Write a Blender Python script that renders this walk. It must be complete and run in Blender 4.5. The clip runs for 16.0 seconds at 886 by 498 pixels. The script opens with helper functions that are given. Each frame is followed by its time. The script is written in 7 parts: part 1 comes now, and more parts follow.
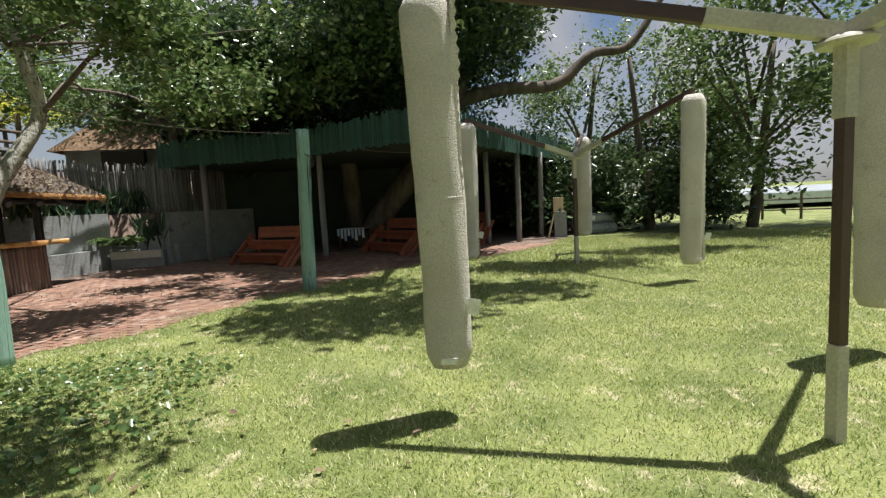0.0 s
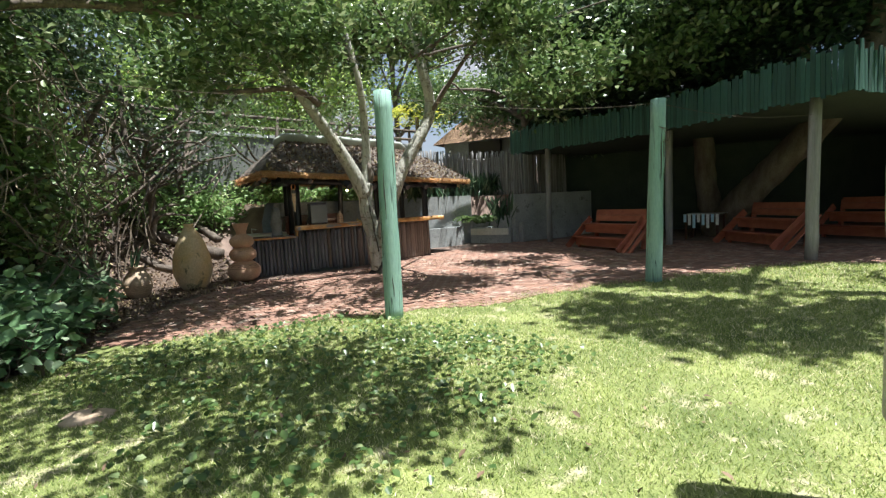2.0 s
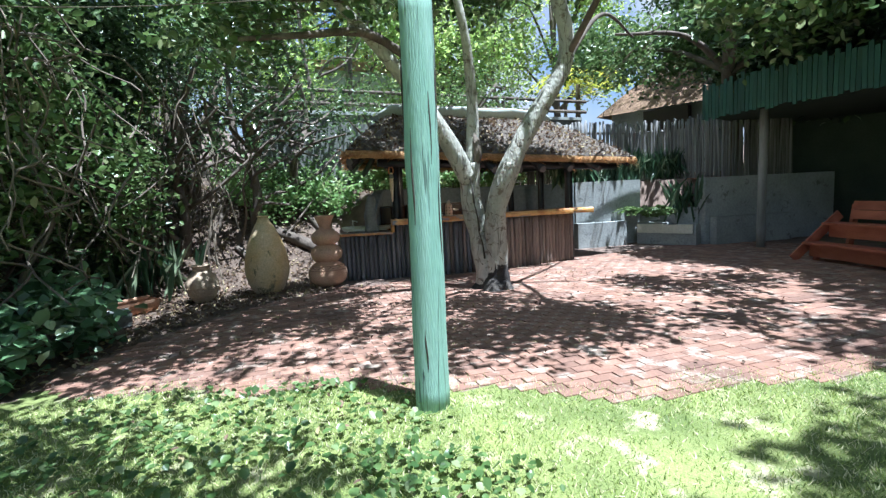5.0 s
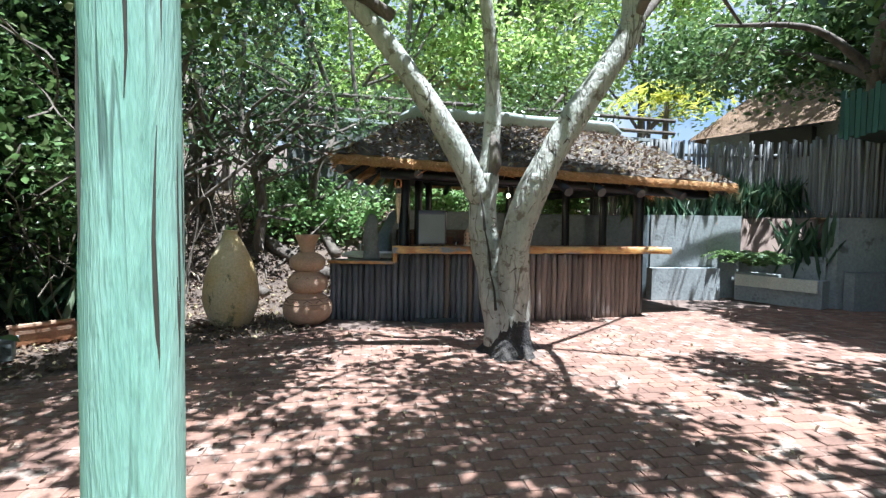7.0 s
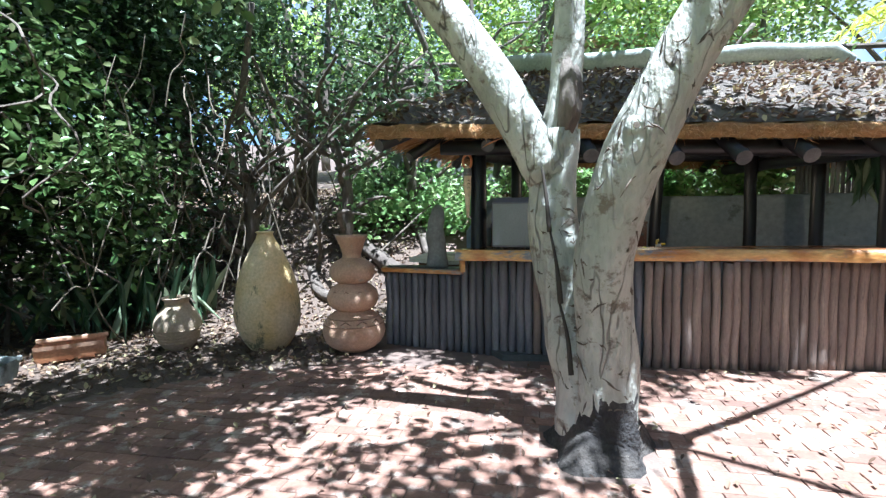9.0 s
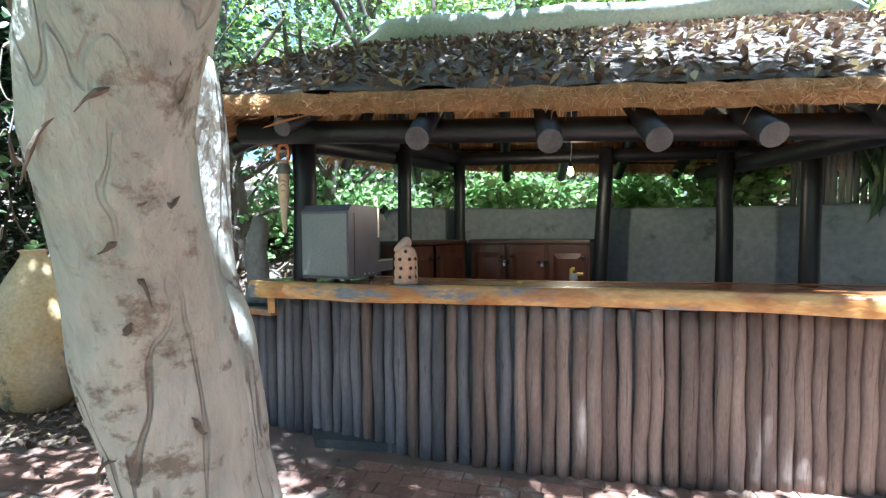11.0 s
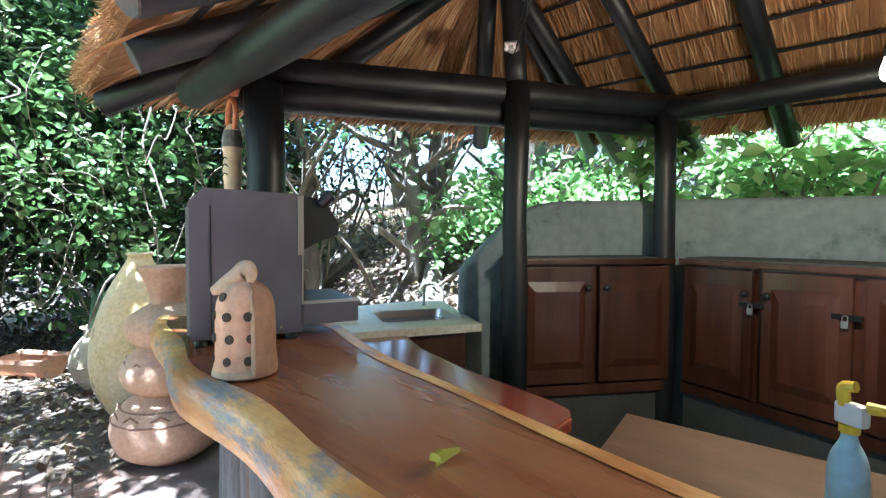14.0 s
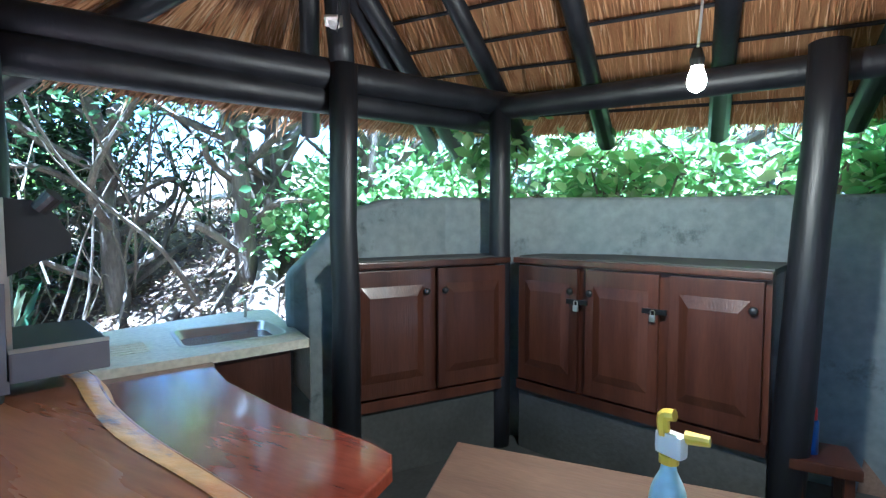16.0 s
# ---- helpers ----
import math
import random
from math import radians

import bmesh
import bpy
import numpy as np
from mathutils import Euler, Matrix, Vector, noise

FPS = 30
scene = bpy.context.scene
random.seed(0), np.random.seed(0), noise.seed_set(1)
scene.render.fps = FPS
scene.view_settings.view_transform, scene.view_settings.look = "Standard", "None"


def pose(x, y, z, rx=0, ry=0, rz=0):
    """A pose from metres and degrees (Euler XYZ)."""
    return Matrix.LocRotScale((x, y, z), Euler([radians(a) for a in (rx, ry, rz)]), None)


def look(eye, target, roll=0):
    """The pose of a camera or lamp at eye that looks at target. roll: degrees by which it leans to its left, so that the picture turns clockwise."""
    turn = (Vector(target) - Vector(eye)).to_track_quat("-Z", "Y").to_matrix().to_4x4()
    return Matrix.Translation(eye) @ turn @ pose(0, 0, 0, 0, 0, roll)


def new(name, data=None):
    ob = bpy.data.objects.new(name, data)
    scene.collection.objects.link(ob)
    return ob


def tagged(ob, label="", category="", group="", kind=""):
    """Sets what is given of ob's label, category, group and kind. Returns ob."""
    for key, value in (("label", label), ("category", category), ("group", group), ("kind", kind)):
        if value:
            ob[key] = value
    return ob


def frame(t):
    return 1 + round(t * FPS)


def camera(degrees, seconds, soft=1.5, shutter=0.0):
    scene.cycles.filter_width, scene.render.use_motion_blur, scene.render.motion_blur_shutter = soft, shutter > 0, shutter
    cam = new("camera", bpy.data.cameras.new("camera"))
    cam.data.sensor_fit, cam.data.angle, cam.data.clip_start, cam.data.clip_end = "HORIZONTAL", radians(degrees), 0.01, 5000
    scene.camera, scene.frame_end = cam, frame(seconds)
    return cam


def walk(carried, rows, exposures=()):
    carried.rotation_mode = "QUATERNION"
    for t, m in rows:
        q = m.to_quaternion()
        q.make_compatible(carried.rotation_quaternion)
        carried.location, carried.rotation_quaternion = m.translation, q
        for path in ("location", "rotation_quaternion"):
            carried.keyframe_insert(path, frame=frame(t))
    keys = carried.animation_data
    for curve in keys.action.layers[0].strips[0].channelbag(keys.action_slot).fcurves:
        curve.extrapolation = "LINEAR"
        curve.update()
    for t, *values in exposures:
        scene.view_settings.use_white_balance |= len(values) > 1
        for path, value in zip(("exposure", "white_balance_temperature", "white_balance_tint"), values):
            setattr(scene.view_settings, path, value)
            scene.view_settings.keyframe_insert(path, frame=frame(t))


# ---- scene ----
cam = camera(85.9, 16.0, 1.35)
PATH = [
    (0, (1.15, 1.021, 1.478), (0.91, 2.996, 1.277), -3.2),
    (0.5, (1.03, 1.076, 1.473), (0.472, 2.992, 1.341), -3.5),
    (1, (0.967, 1.13, 1.459), (0.167, 2.957, 1.315), -3.5),
    (1.5, (0.865, 1.226, 1.479), (-0.215, 2.9, 1.304), -3.8),
    (2, (0.704, 1.489, 1.447), (-0.711, 2.889, 1.254), -3.1),
    (2.5, (0.411, 1.767, 1.457), (-1.245, 2.87, 1.254), -1.6),
    (3, (0.034, 2.115, 1.46), (-1.709, 3.072, 1.252), -1.9),
    (3.5, (-0.271, 2.56, 1.459), (-2.06, 3.423, 1.221), -3.0),
    (4, (-0.584, 3.036, 1.44), (-2.4, 3.839, 1.194), -3.4),
    (4.5, (-0.809, 3.561, 1.463), (-2.619, 4.381, 1.237), -3.2),
    (7, (-2.67, 5.726, 1.38), (-4.601, 6.238, 1.285), 0.6),
    (7.5, (-3.109, 6.078, 1.421), (-5.085, 6.365, 1.303), 0.6),
    (8, (-3.613, 6.389, 1.398), (-5.606, 6.452, 1.238), -0.2),
    (8.5, (-4.054, 6.745, 1.424), (-6.047, 6.673, 1.269), -1.1),
    (9, (-4.553, 7.076, 1.451), (-6.539, 6.883, 1.307), -0.9),
    (9.5, (-4.942, 7.511, 1.44), (-6.928, 7.312, 1.313), -1.1),
    (10, (-5.359, 7.912, 1.441), (-7.346, 7.709, 1.335), -0.6),
    (12.5, (-7.587, 8.978, 1.441), (-9.443, 8.236, 1.378), 0.3),
    (13, (-7.991, 9.038, 1.471), (-9.734, 8.059, 1.411), 0.8),
    (13.5, (-8.379, 9.042, 1.467), (-9.955, 7.813, 1.4), 0.2),
    (14, (-8.66, 9.057, 1.467), (-10.066, 7.636, 1.399), 0.2),
    (14.5, (-8.851, 8.987, 1.483), (-10.268, 7.58, 1.377), -0.2),
    (15, (-8.928, 8.892, 1.507), (-10.38, 7.521, 1.387), -0.6),
    (15.5, (-8.935, 8.858, 1.514), (-10.423, 7.528, 1.387), -0.3),
    (16, (-8.964, 8.989, 1.531), (-10.727, 8.052, 1.419), -0.1),
]
LIGHTEN = [(0, 0.7, 6200, 12), (0.6, 0.95, 6150, 11), (2, 1.25, 5900, 10), (4.5, 1.5, 5050, 8), (7, 1.75, 5150, 8), (8.5, 2.08, 5000, 8), (10, 2.38, 4850, 8), (12.5, 3.55, 4700, 4), (13.5, 3.68, 4650, 4), (14.2, 3.7, 4600, 4), (15.4, 4.12, 4380, 3), (16, 4.2, 4000, 4)]
walk(cam, [(t, look(eye, target, roll)) for t, eye, target, roll in PATH], LIGHTEN)

# ---------------------------------------------------------------- light
SUN_AZ = (0.885, 0.466)
SUN_EL = 74.2
world = bpy.data.worlds.new("sky_world")
scene.world = world
world.use_nodes = True
wt = world.node_tree
sky = wt.nodes.new("ShaderNodeTexSky")
sky.sky_type = "NISHITA"
sky.sun_disc = False
sky.dust_density = 1.2
sky.sun_elevation = radians(SUN_EL)
sky.sun_rotation = math.atan2(SUN_AZ[0], SUN_AZ[1])
cloud = wt.nodes.new("ShaderNodeTexNoise")
cloud.inputs["Scale"].default_value = 3.2
cloud.inputs["Detail"].default_value = 7
cover = wt.nodes.new("ShaderNodeMapRange")
cover.inputs[1].default_value, cover.inputs[2].default_value = 0.4, 0.58
wt.links.new(cloud.outputs["Fac"], cover.inputs[0])
veil = wt.nodes.new("ShaderNodeMix")
veil.data_type = "RGBA"
veil.inputs[7].default_value = (5.5, 5.5, 5.6, 1)
wt.links.new(cover.outputs[0], veil.inputs[0])
wt.links.new(sky.outputs[0], veil.inputs[6])
wt.links.new(veil.outputs[2], wt.nodes["Background"].inputs[0])
wt.nodes["Background"].inputs[1].default_value = 0.05
sun_data = bpy.data.lights.new("sun", "SUN")
sun_data.energy = 5.0
sun_data.angle = radians(0.6)
sun_data.color = (1.0, 0.95, 0.86)
sun = new("sun", sun_data)
ce = math.cos(radians(SUN_EL))
sun.matrix_world = look((0, 0, 20), (-SUN_AZ[0] * ce * 10, -SUN_AZ[1] * ce * 10, 20 - 10 * math.sin(radians(SUN_EL))))


# ---------------------------------------------------------------- materials
def _base(name):
    m = bpy.data.materials.new(name)
    m.use_nodes = True
    t = m.node_tree
    return m, t, t.nodes["Principled BSDF"]


def paint(name, c1, c2, scale=4.0, fine=40.0, rough=0.7, bump=0.2, metallic=0.0, stretch=(1, 1, 1), wear=None, wear_at=0.62, rnd=0.15,
          coat=0.0, dist=0.01, island=False, mix_lo=0.35, mix_hi=0.65, wear_stretch=None, wear_scale=2.3, crack=None):
    """Two tones on coarse noise, grain on fine noise, optional third tone as wear, bump, and a shift from piece to piece."""
    m, t, b = _base(name)
    n, l = t.nodes, t.links
    co = n.new("ShaderNodeTexCoord")
    mp = n.new("ShaderNodeMapping")
    mp.inputs["Scale"].default_value = stretch
    l.new(co.outputs["Object"], mp.inputs["Vector"])
    n1 = n.new("ShaderNodeTexNoise")
    n1.inputs["Scale"].default_value = scale
    n1.inputs["Detail"].default_value = 5
    n2 = n.new("ShaderNodeTexNoise")
    n2.inputs["Scale"].default_value = fine
    n2.inputs["Detail"].default_value = 4
    for k in (n1, n2):
        l.new(mp.outputs[0], k.inputs["Vector"])
    r1 = n.new("ShaderNodeMapRange")
    r1.inputs[1].default_value, r1.inputs[2].default_value = mix_lo, mix_hi
    l.new(n1.outputs["Fac"], r1.inputs[0])
    mx = n.new("ShaderNodeMix")
    mx.data_type = "RGBA"
    mx.inputs[6].default_value, mx.inputs[7].default_value = (*c1, 1), (*c2, 1)
    l.new(r1.outputs[0], mx.inputs[0])
    col = mx.outputs[2]
    if wear:
        n3 = n.new("ShaderNodeTexNoise")
        n3.inputs["Scale"].default_value = scale * wear_scale
        n3.inputs["Detail"].default_value = 8
        n3.inputs["Roughness"].default_value = 0.7
        mp3 = n.new("ShaderNodeMapping")
        mp3.inputs["Scale"].default_value = wear_stretch or stretch
        l.new(co.outputs["Object"], mp3.inputs["Vector"])
        l.new(mp3.outputs[0], n3.inputs["Vector"])
        r3 = n.new("ShaderNodeMapRange")
        r3.inputs[1].default_value, r3.inputs[2].default_value = wear_at, wear_at + 0.08
        l.new(n3.outputs["Fac"], r3.inputs[0])
        m3 = n.new("ShaderNodeMix")
        m3.data_type = "RGBA"
        m3.inputs[7].default_value = (*wear, 1)
        l.new(r3.outputs[0], m3.inputs[0])
        l.new(col, m3.inputs[6])
        col = m3.outputs[2]
    split = None
    if crack:
        # thin dark splits along the grain, in part of the surface only
        n5 = n.new("ShaderNodeTexNoise")
        n5.inputs["Scale"].default_value = crack[1]
        n5.inputs["Detail"].default_value = 2
        mp5 = n.new("ShaderNodeMapping")
        mp5.inputs["Scale"].default_value = crack[2]
        l.new(co.outputs["Object"], mp5.inputs["Vector"])
        l.new(mp5.outputs[0], n5.inputs["Vector"])
        off = n.new("ShaderNodeMath")
        off.operation = "SUBTRACT"
        off.inputs[1].default_value = 0.5
        l.new(n5.outputs["Fac"], off.inputs[0])
        ab = n.new("ShaderNodeMath")
        ab.operation = "ABSOLUTE"
        l.new(off.outputs[0], ab.inputs[0])
        r5 = n.new("ShaderNodeMapRange")
        r5.inputs[1].default_value, r5.inputs[2].default_value = crack[3] * 0.4, crack[3]
        r5.inputs[3].default_value, r5.inputs[4].default_value = 1.0, 0.0
        l.new(ab.outputs[0], r5.inputs[0])
        gate = n.new("ShaderNodeMath")
        gate.operation = "MULTIPLY"
        l.new(r5.outputs[0], gate.inputs[0])
        l.new(r1.outputs[0], gate.inputs[1])
        split = gate.outputs[0]
        m5 = n.new("ShaderNodeMix")
        m5.data_type = "RGBA"
        m5.inputs[7].default_value = (*crack[0], 1)
        l.new(split, m5.inputs[0])
        l.new(col, m5.inputs[6])
        col = m5.outputs[2]
    hs = n.new("ShaderNodeHueSaturation")
    l.new(col, hs.inputs["Color"])
    # value = 1 + rnd*(random-0.5)*2 + grain
    src = n.new("ShaderNodeNewGeometry").outputs["Random Per Island"] if island else n.new("ShaderNodeObjectInfo").outputs["Random"]
    a = n.new("ShaderNodeMath")
    a.operation = "MULTIPLY_ADD"
    a.inputs[1].default_value, a.inputs[2].default_value = 2 * rnd, 1 - rnd
    l.new(src, a.inputs[0])
    g = n.new("ShaderNodeMath")
    g.operation = "MULTIPLY_ADD"
    g.inputs[1].default_value, g.inputs[2].default_value = 0.7, 0.65
    l.new(n2.outputs["Fac"], g.inputs[0])
    v = n.new("ShaderNodeMath")
    v.operation = "MULTIPLY"
    l.new(a.outputs[0], v.inputs[0])
    l.new(g.outputs[0], v.inputs[1])
    l.new(v.outputs[0], hs.inputs["Value"])
    l.new(hs.outputs[0], b.inputs["Base Color"])
    rr = n.new("ShaderNodeMapRange")
    rr.inputs[3].default_value, rr.inputs[4].default_value = max(0.05, rough - 0.12), min(1, rough + 0.12)
    l.new(n1.outputs["Fac"], rr.inputs[0])
    l.new(rr.outputs[0], b.inputs["Roughness"])
    b.inputs["Metallic"].default_value = metallic
    b.inputs["Coat Weight"].default_value = coat
    b.inputs["Coat Roughness"].default_value = 0.12
    if bump:
        ad = n.new("ShaderNodeMath")
        ad.operation = "ADD"
        l.new(n1.outputs["Fac"], ad.inputs[0])
        l.new(n2.outputs["Fac"], ad.inputs[1])
        if split:
            dp = n.new("ShaderNodeMath")
            dp.operation = "SUBTRACT"
            l.new(ad.outputs[0], dp.inputs[0])
            l.new(split, dp.inputs[1])
            ad = dp
        bp = n.new("ShaderNodeBump")
        bp.inputs["Strength"].default_value = bump
        bp.inputs["Distance"].default_value = dist
        l.new(ad.outputs[0], bp.inputs["Height"])
        l.new(bp.outputs[0], b.inputs["Normal"])
    return m


def leafy(name, c1, c2, c3, rough=0.5, through_light=0.35, rare=0.92):
    """Leaves: tone from leaf to leaf, gloss and light shining through."""
    m, t, b = _base(name)
    n, l = t.nodes, t.links
    ge = n.new("ShaderNodeNewGeometry")
    ramp = n.new("ShaderNodeValToRGB")
    e = ramp.color_ramp.elements
    e[0].position, e[0].color = 0.0, (*c1, 1)
    e[1].position, e[1].color = rare - 0.12, (*c2, 1)
    k = e.new(rare)
    k.color = (*c3, 1)
    l.new(ge.outputs["Random Per Island"], ramp.inputs[0])
    l.new(ramp.outputs[0], b.inputs["Base Color"])
    b.inputs["Roughness"].default_value = rough
    tr = n.new("ShaderNodeBsdfTranslucent")
    br = n.new("ShaderNodeHueSaturation")
    br.inputs["Value"].default_value = 1.5
    br.inputs["Hue"].default_value = 0.485
    l.new(ramp.outputs[0], br.inputs["Color"])
    l.new(br.outputs[0], tr.inputs["Color"])
    mx = n.new("ShaderNodeMixShader")
    mx.inputs[0].default_value = through_light
    l.new(b.outputs[0], mx.inputs[1])
    l.new(tr.outputs[0], mx.inputs[2])
    l.new(mx.outputs[0], n["Material Output"].inputs["Surface"])
    return m


def plain(name, col, rough=0.5, metallic=0.0, emit=0.0):
    m, t, b = _base(name)
    b.inputs["Base Color"].default_value = (*col, 1)
    b.inputs["Roughness"].default_value = rough
    b.inputs["Metallic"].default_value = metallic
    if emit:
        b.inputs["Emission Color"].default_value = (*col, 1)
        b.inputs["Emission Strength"].default_value = emit
    return m


M_LAWN = paint("lawn_turf", (0.11, 0.145, 0.035), (0.25, 0.28, 0.09), 1.2, 60, 0.9, 0.6, rnd=0, wear=(0.4, 0.37, 0.22), wear_at=0.56, dist=0.03)
M_SOIL = paint("leafy_soil", (0.085, 0.06, 0.045), (0.15, 0.11, 0.08), 2.5, 50, 0.95, 0.8, rnd=0, dist=0.03)
M_BED = paint("brick_joint_sand", (0.13, 0.09, 0.07), (0.22, 0.16, 0.125), 3, 70, 0.95, 0.4, rnd=0)
M_BRICK = paint("clay_paver", (0.28, 0.155, 0.105), (0.19, 0.11, 0.08), 2, 45, 0.8, 0.25, rnd=0.22, wear=(0.36, 0.28, 0.22), wear_at=0.53)
M_BRICK_I = paint("clay_paver_far", (0.28, 0.155, 0.105), (0.19, 0.11, 0.08), 2, 45, 0.8, 0.25, rnd=0.22, wear=(0.36, 0.28, 0.22), wear_at=0.53, island=True)
M_GRASS = leafy("grass_blade", (0.06, 0.12, 0.02), (0.42, 0.49, 0.15), (0.74, 0.69, 0.45), 0.5, 0.3, 0.86)
# dark and mid leaf also serve as shaded and sunlit leaves of one plant
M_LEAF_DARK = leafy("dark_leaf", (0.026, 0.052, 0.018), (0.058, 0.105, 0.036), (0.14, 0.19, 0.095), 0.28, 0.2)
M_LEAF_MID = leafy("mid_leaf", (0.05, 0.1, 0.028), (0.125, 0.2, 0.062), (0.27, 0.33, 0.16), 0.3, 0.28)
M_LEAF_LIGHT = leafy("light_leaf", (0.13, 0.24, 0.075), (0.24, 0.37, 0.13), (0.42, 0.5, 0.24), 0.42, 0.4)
# far leaf made paler and yellower, with bright sunlit haze in its colour
M_LEAF_HAZE = leafy("sunlit_haze_leaf", (0.2, 0.32, 0.08), (0.36, 0.48, 0.15), (0.52, 0.57, 0.26), 0.45, 0.5)
M_LEAF_GREY = leafy("broad_grey_leaf", (0.09, 0.17, 0.075), (0.17, 0.29, 0.14), (0.34, 0.42, 0.28), 0.33, 0.28)
M_LEAF_YEL = leafy("yellow_palm_leaf", (0.3, 0.38, 0.05), (0.5, 0.52, 0.08), (0.6, 0.55, 0.1), 0.45, 0.45)
M_LITTER = leafy("dry_leaf", (0.075, 0.045, 0.028), (0.22, 0.145, 0.09), (0.4, 0.33, 0.17), 0.7, 0.1, 0.85)
M_SWORD = leafy("sword_leaf", (0.025, 0.06, 0.03), (0.075, 0.14, 0.07), (0.24, 0.3, 0.18), 0.4, 0.15, 0.86)
M_BARK_PALE = paint("pale_smooth_bark", (0.34, 0.34, 0.285), (0.5, 0.48, 0.41), 2.6, 22, 0.75, 0.8, stretch=(1, 1, 0.45), rnd=0, wear=(0.19, 0.16, 0.12), wear_at=0.545, dist=0.04, wear_stretch=(1.3, 1.3, 1.6), wear_scale=2.2, crack=((0.1, 0.08, 0.06), 2.2, (3, 3, 0.5), 0.016))
M_STAIN = paint("blackened_bark", (0.025, 0.022, 0.02), (0.07, 0.06, 0.05), 5, 40, 0.9, 0.8, rnd=0, dist=0.03, wear=(0.15, 0.135, 0.11), wear_at=0.63)
M_SCAR = paint("bark_scar_brown", (0.09, 0.07, 0.05), (0.16, 0.125, 0.09), 9, 50, 0.9, 0.5)
M_BARK = paint("dark_bark", (0.09, 0.07, 0.055), (0.17, 0.14, 0.11), 5, 40, 0.9, 0.8, stretch=(1, 1, 0.3), rnd=0.1, dist=0.02)
M_TWIG = paint("grey_twig", (0.09, 0.072, 0.053), (0.17, 0.14, 0.11), 6, 60, 0.9, 0.5, rnd=0.2)
M_TEAL = paint("faded_teal_paint", (0.23, 0.4, 0.32), (0.32, 0.49, 0.41), 3.0, 45, 0.75, 0.45, stretch=(3, 3, 0.25), rnd=0.06, wear=(0.17, 0.31, 0.26), wear_at=0.6, dist=0.02, wear_stretch=(4, 4, 0.15), crack=((0.03, 0.05, 0.045), 3.2, (3, 3, 0.11), 0.014))
M_POLE = paint("weathered_pole", (0.095, 0.1, 0.112), (0.175, 0.176, 0.184), 3, 40, 0.62, 0.35, stretch=(2.5, 2.5, 0.6), rnd=0.36, wear=(0.22, 0.19, 0.165), wear_at=0.63, dist=0.012, crack=((0.03, 0.03, 0.032), 5, (3, 3, 0.18), 0.01))
# lighter, browner copy of the pole wood, with sunlight put into its colour
M_POLE_SUNLIT = paint("sunlit_brown_weathered_pole", (0.17, 0.128, 0.105), (0.26, 0.205, 0.165), 3, 40, 0.66, 0.35, stretch=(2.5, 2.5, 0.6), rnd=0.36, wear=(0.32, 0.24, 0.17), wear_at=0.6, dist=0.012, crack=((0.035, 0.03, 0.025), 5, (3, 3, 0.18), 0.012))
M_TAR = paint("black_tarred_pole", (0.005, 0.006, 0.009), (0.012, 0.013, 0.018), 4, 30, 0.48, 0.18, stretch=(2, 2, 0.3), rnd=0.15)
M_CUT = paint("grey_cut_end", (0.075, 0.072, 0.075), (0.12, 0.112, 0.112), 8, 60, 0.85, 0.4)
M_SLAB = paint("varnished_slab", (0.19, 0.064, 0.024), (0.27, 0.11, 0.042), 1.5, 14, 0.27, 0.06, stretch=(5, 0.5, 5), rnd=0, coat=0.4, wear=(0.14, 0.048, 0.021), wear_at=0.58)
M_SLABEDGE = paint("live_edge_wood", (0.4, 0.17, 0.04), (0.6, 0.35, 0.11), 3.0, 22, 0.38, 0.5, stretch=(2.5, 1, 3), rnd=0, coat=0.2, wear=(0.19, 0.2, 0.22), wear_at=0.535, wear_stretch=(2, 1, 4), wear_scale=0.9, mix_lo=0.42, mix_hi=0.58)
M_RED = paint("red_varnished_board", (0.15, 0.028, 0.013), (0.22, 0.05, 0.022), 2, 20, 0.12, 0.02, stretch=(4, 0.6, 4), rnd=0, coat=0.6)
M_CAB = paint("dark_mahogany", (0.038, 0.013, 0.007), (0.078, 0.029, 0.014), 2, 28, 0.34, 0.2, stretch=(4, 4, 0.35), rnd=0.14, coat=0.25)
M_DARKCEM = paint("dark_screed", (0.05, 0.055, 0.055), (0.08, 0.085, 0.083), 2, 40, 0.7, 0.3, rnd=0)
M_BENCH = paint("redwood_stain", (0.27, 0.075, 0.04), (0.37, 0.12, 0.065), 2.5, 35, 0.55, 0.25, stretch=(0.5, 3, 3), rnd=0.15)
M_PLASTER = paint("blue_grey_plaster", (0.18, 0.225, 0.25), (0.26, 0.3, 0.315), 1.1, 16, 0.8, 0.5, rnd=0, wear=(0.12, 0.145, 0.15), wear_at=0.6)
M_CONC = paint("grey_block_wall", (0.29, 0.31, 0.3), (0.39, 0.41, 0.4), 1.4, 22, 0.9, 0.5, rnd=0.06, wear=(0.18, 0.19, 0.175), wear_at=0.58)
# block wall grey darkened to hold the canopy's shade on the terrace wall
M_SHADEWALL = paint("shaded_grey_wall", (0.13, 0.14, 0.13), (0.2, 0.21, 0.195), 1.2, 20, 0.9, 0.5, rnd=0, wear=(0.08, 0.085, 0.075), wear_at=0.56)
M_TILE = paint("cream_sink_tile", (0.62, 0.62, 0.52), (0.72, 0.71, 0.6), 3, 40, 0.35, 0.1, rnd=0.06)
M_STEEL = plain("brushed_steel", (0.66, 0.64, 0.6), 0.36, 1.0)
M_BLACKMETAL = plain("black_metal", (0.02, 0.02, 0.022), 0.4, 0.6)
M_MACHINE = paint("purple_grey_steel", (0.105, 0.1, 0.122), (0.13, 0.123, 0.147), 2, 7, 0.42, 0.03, rnd=0.05)
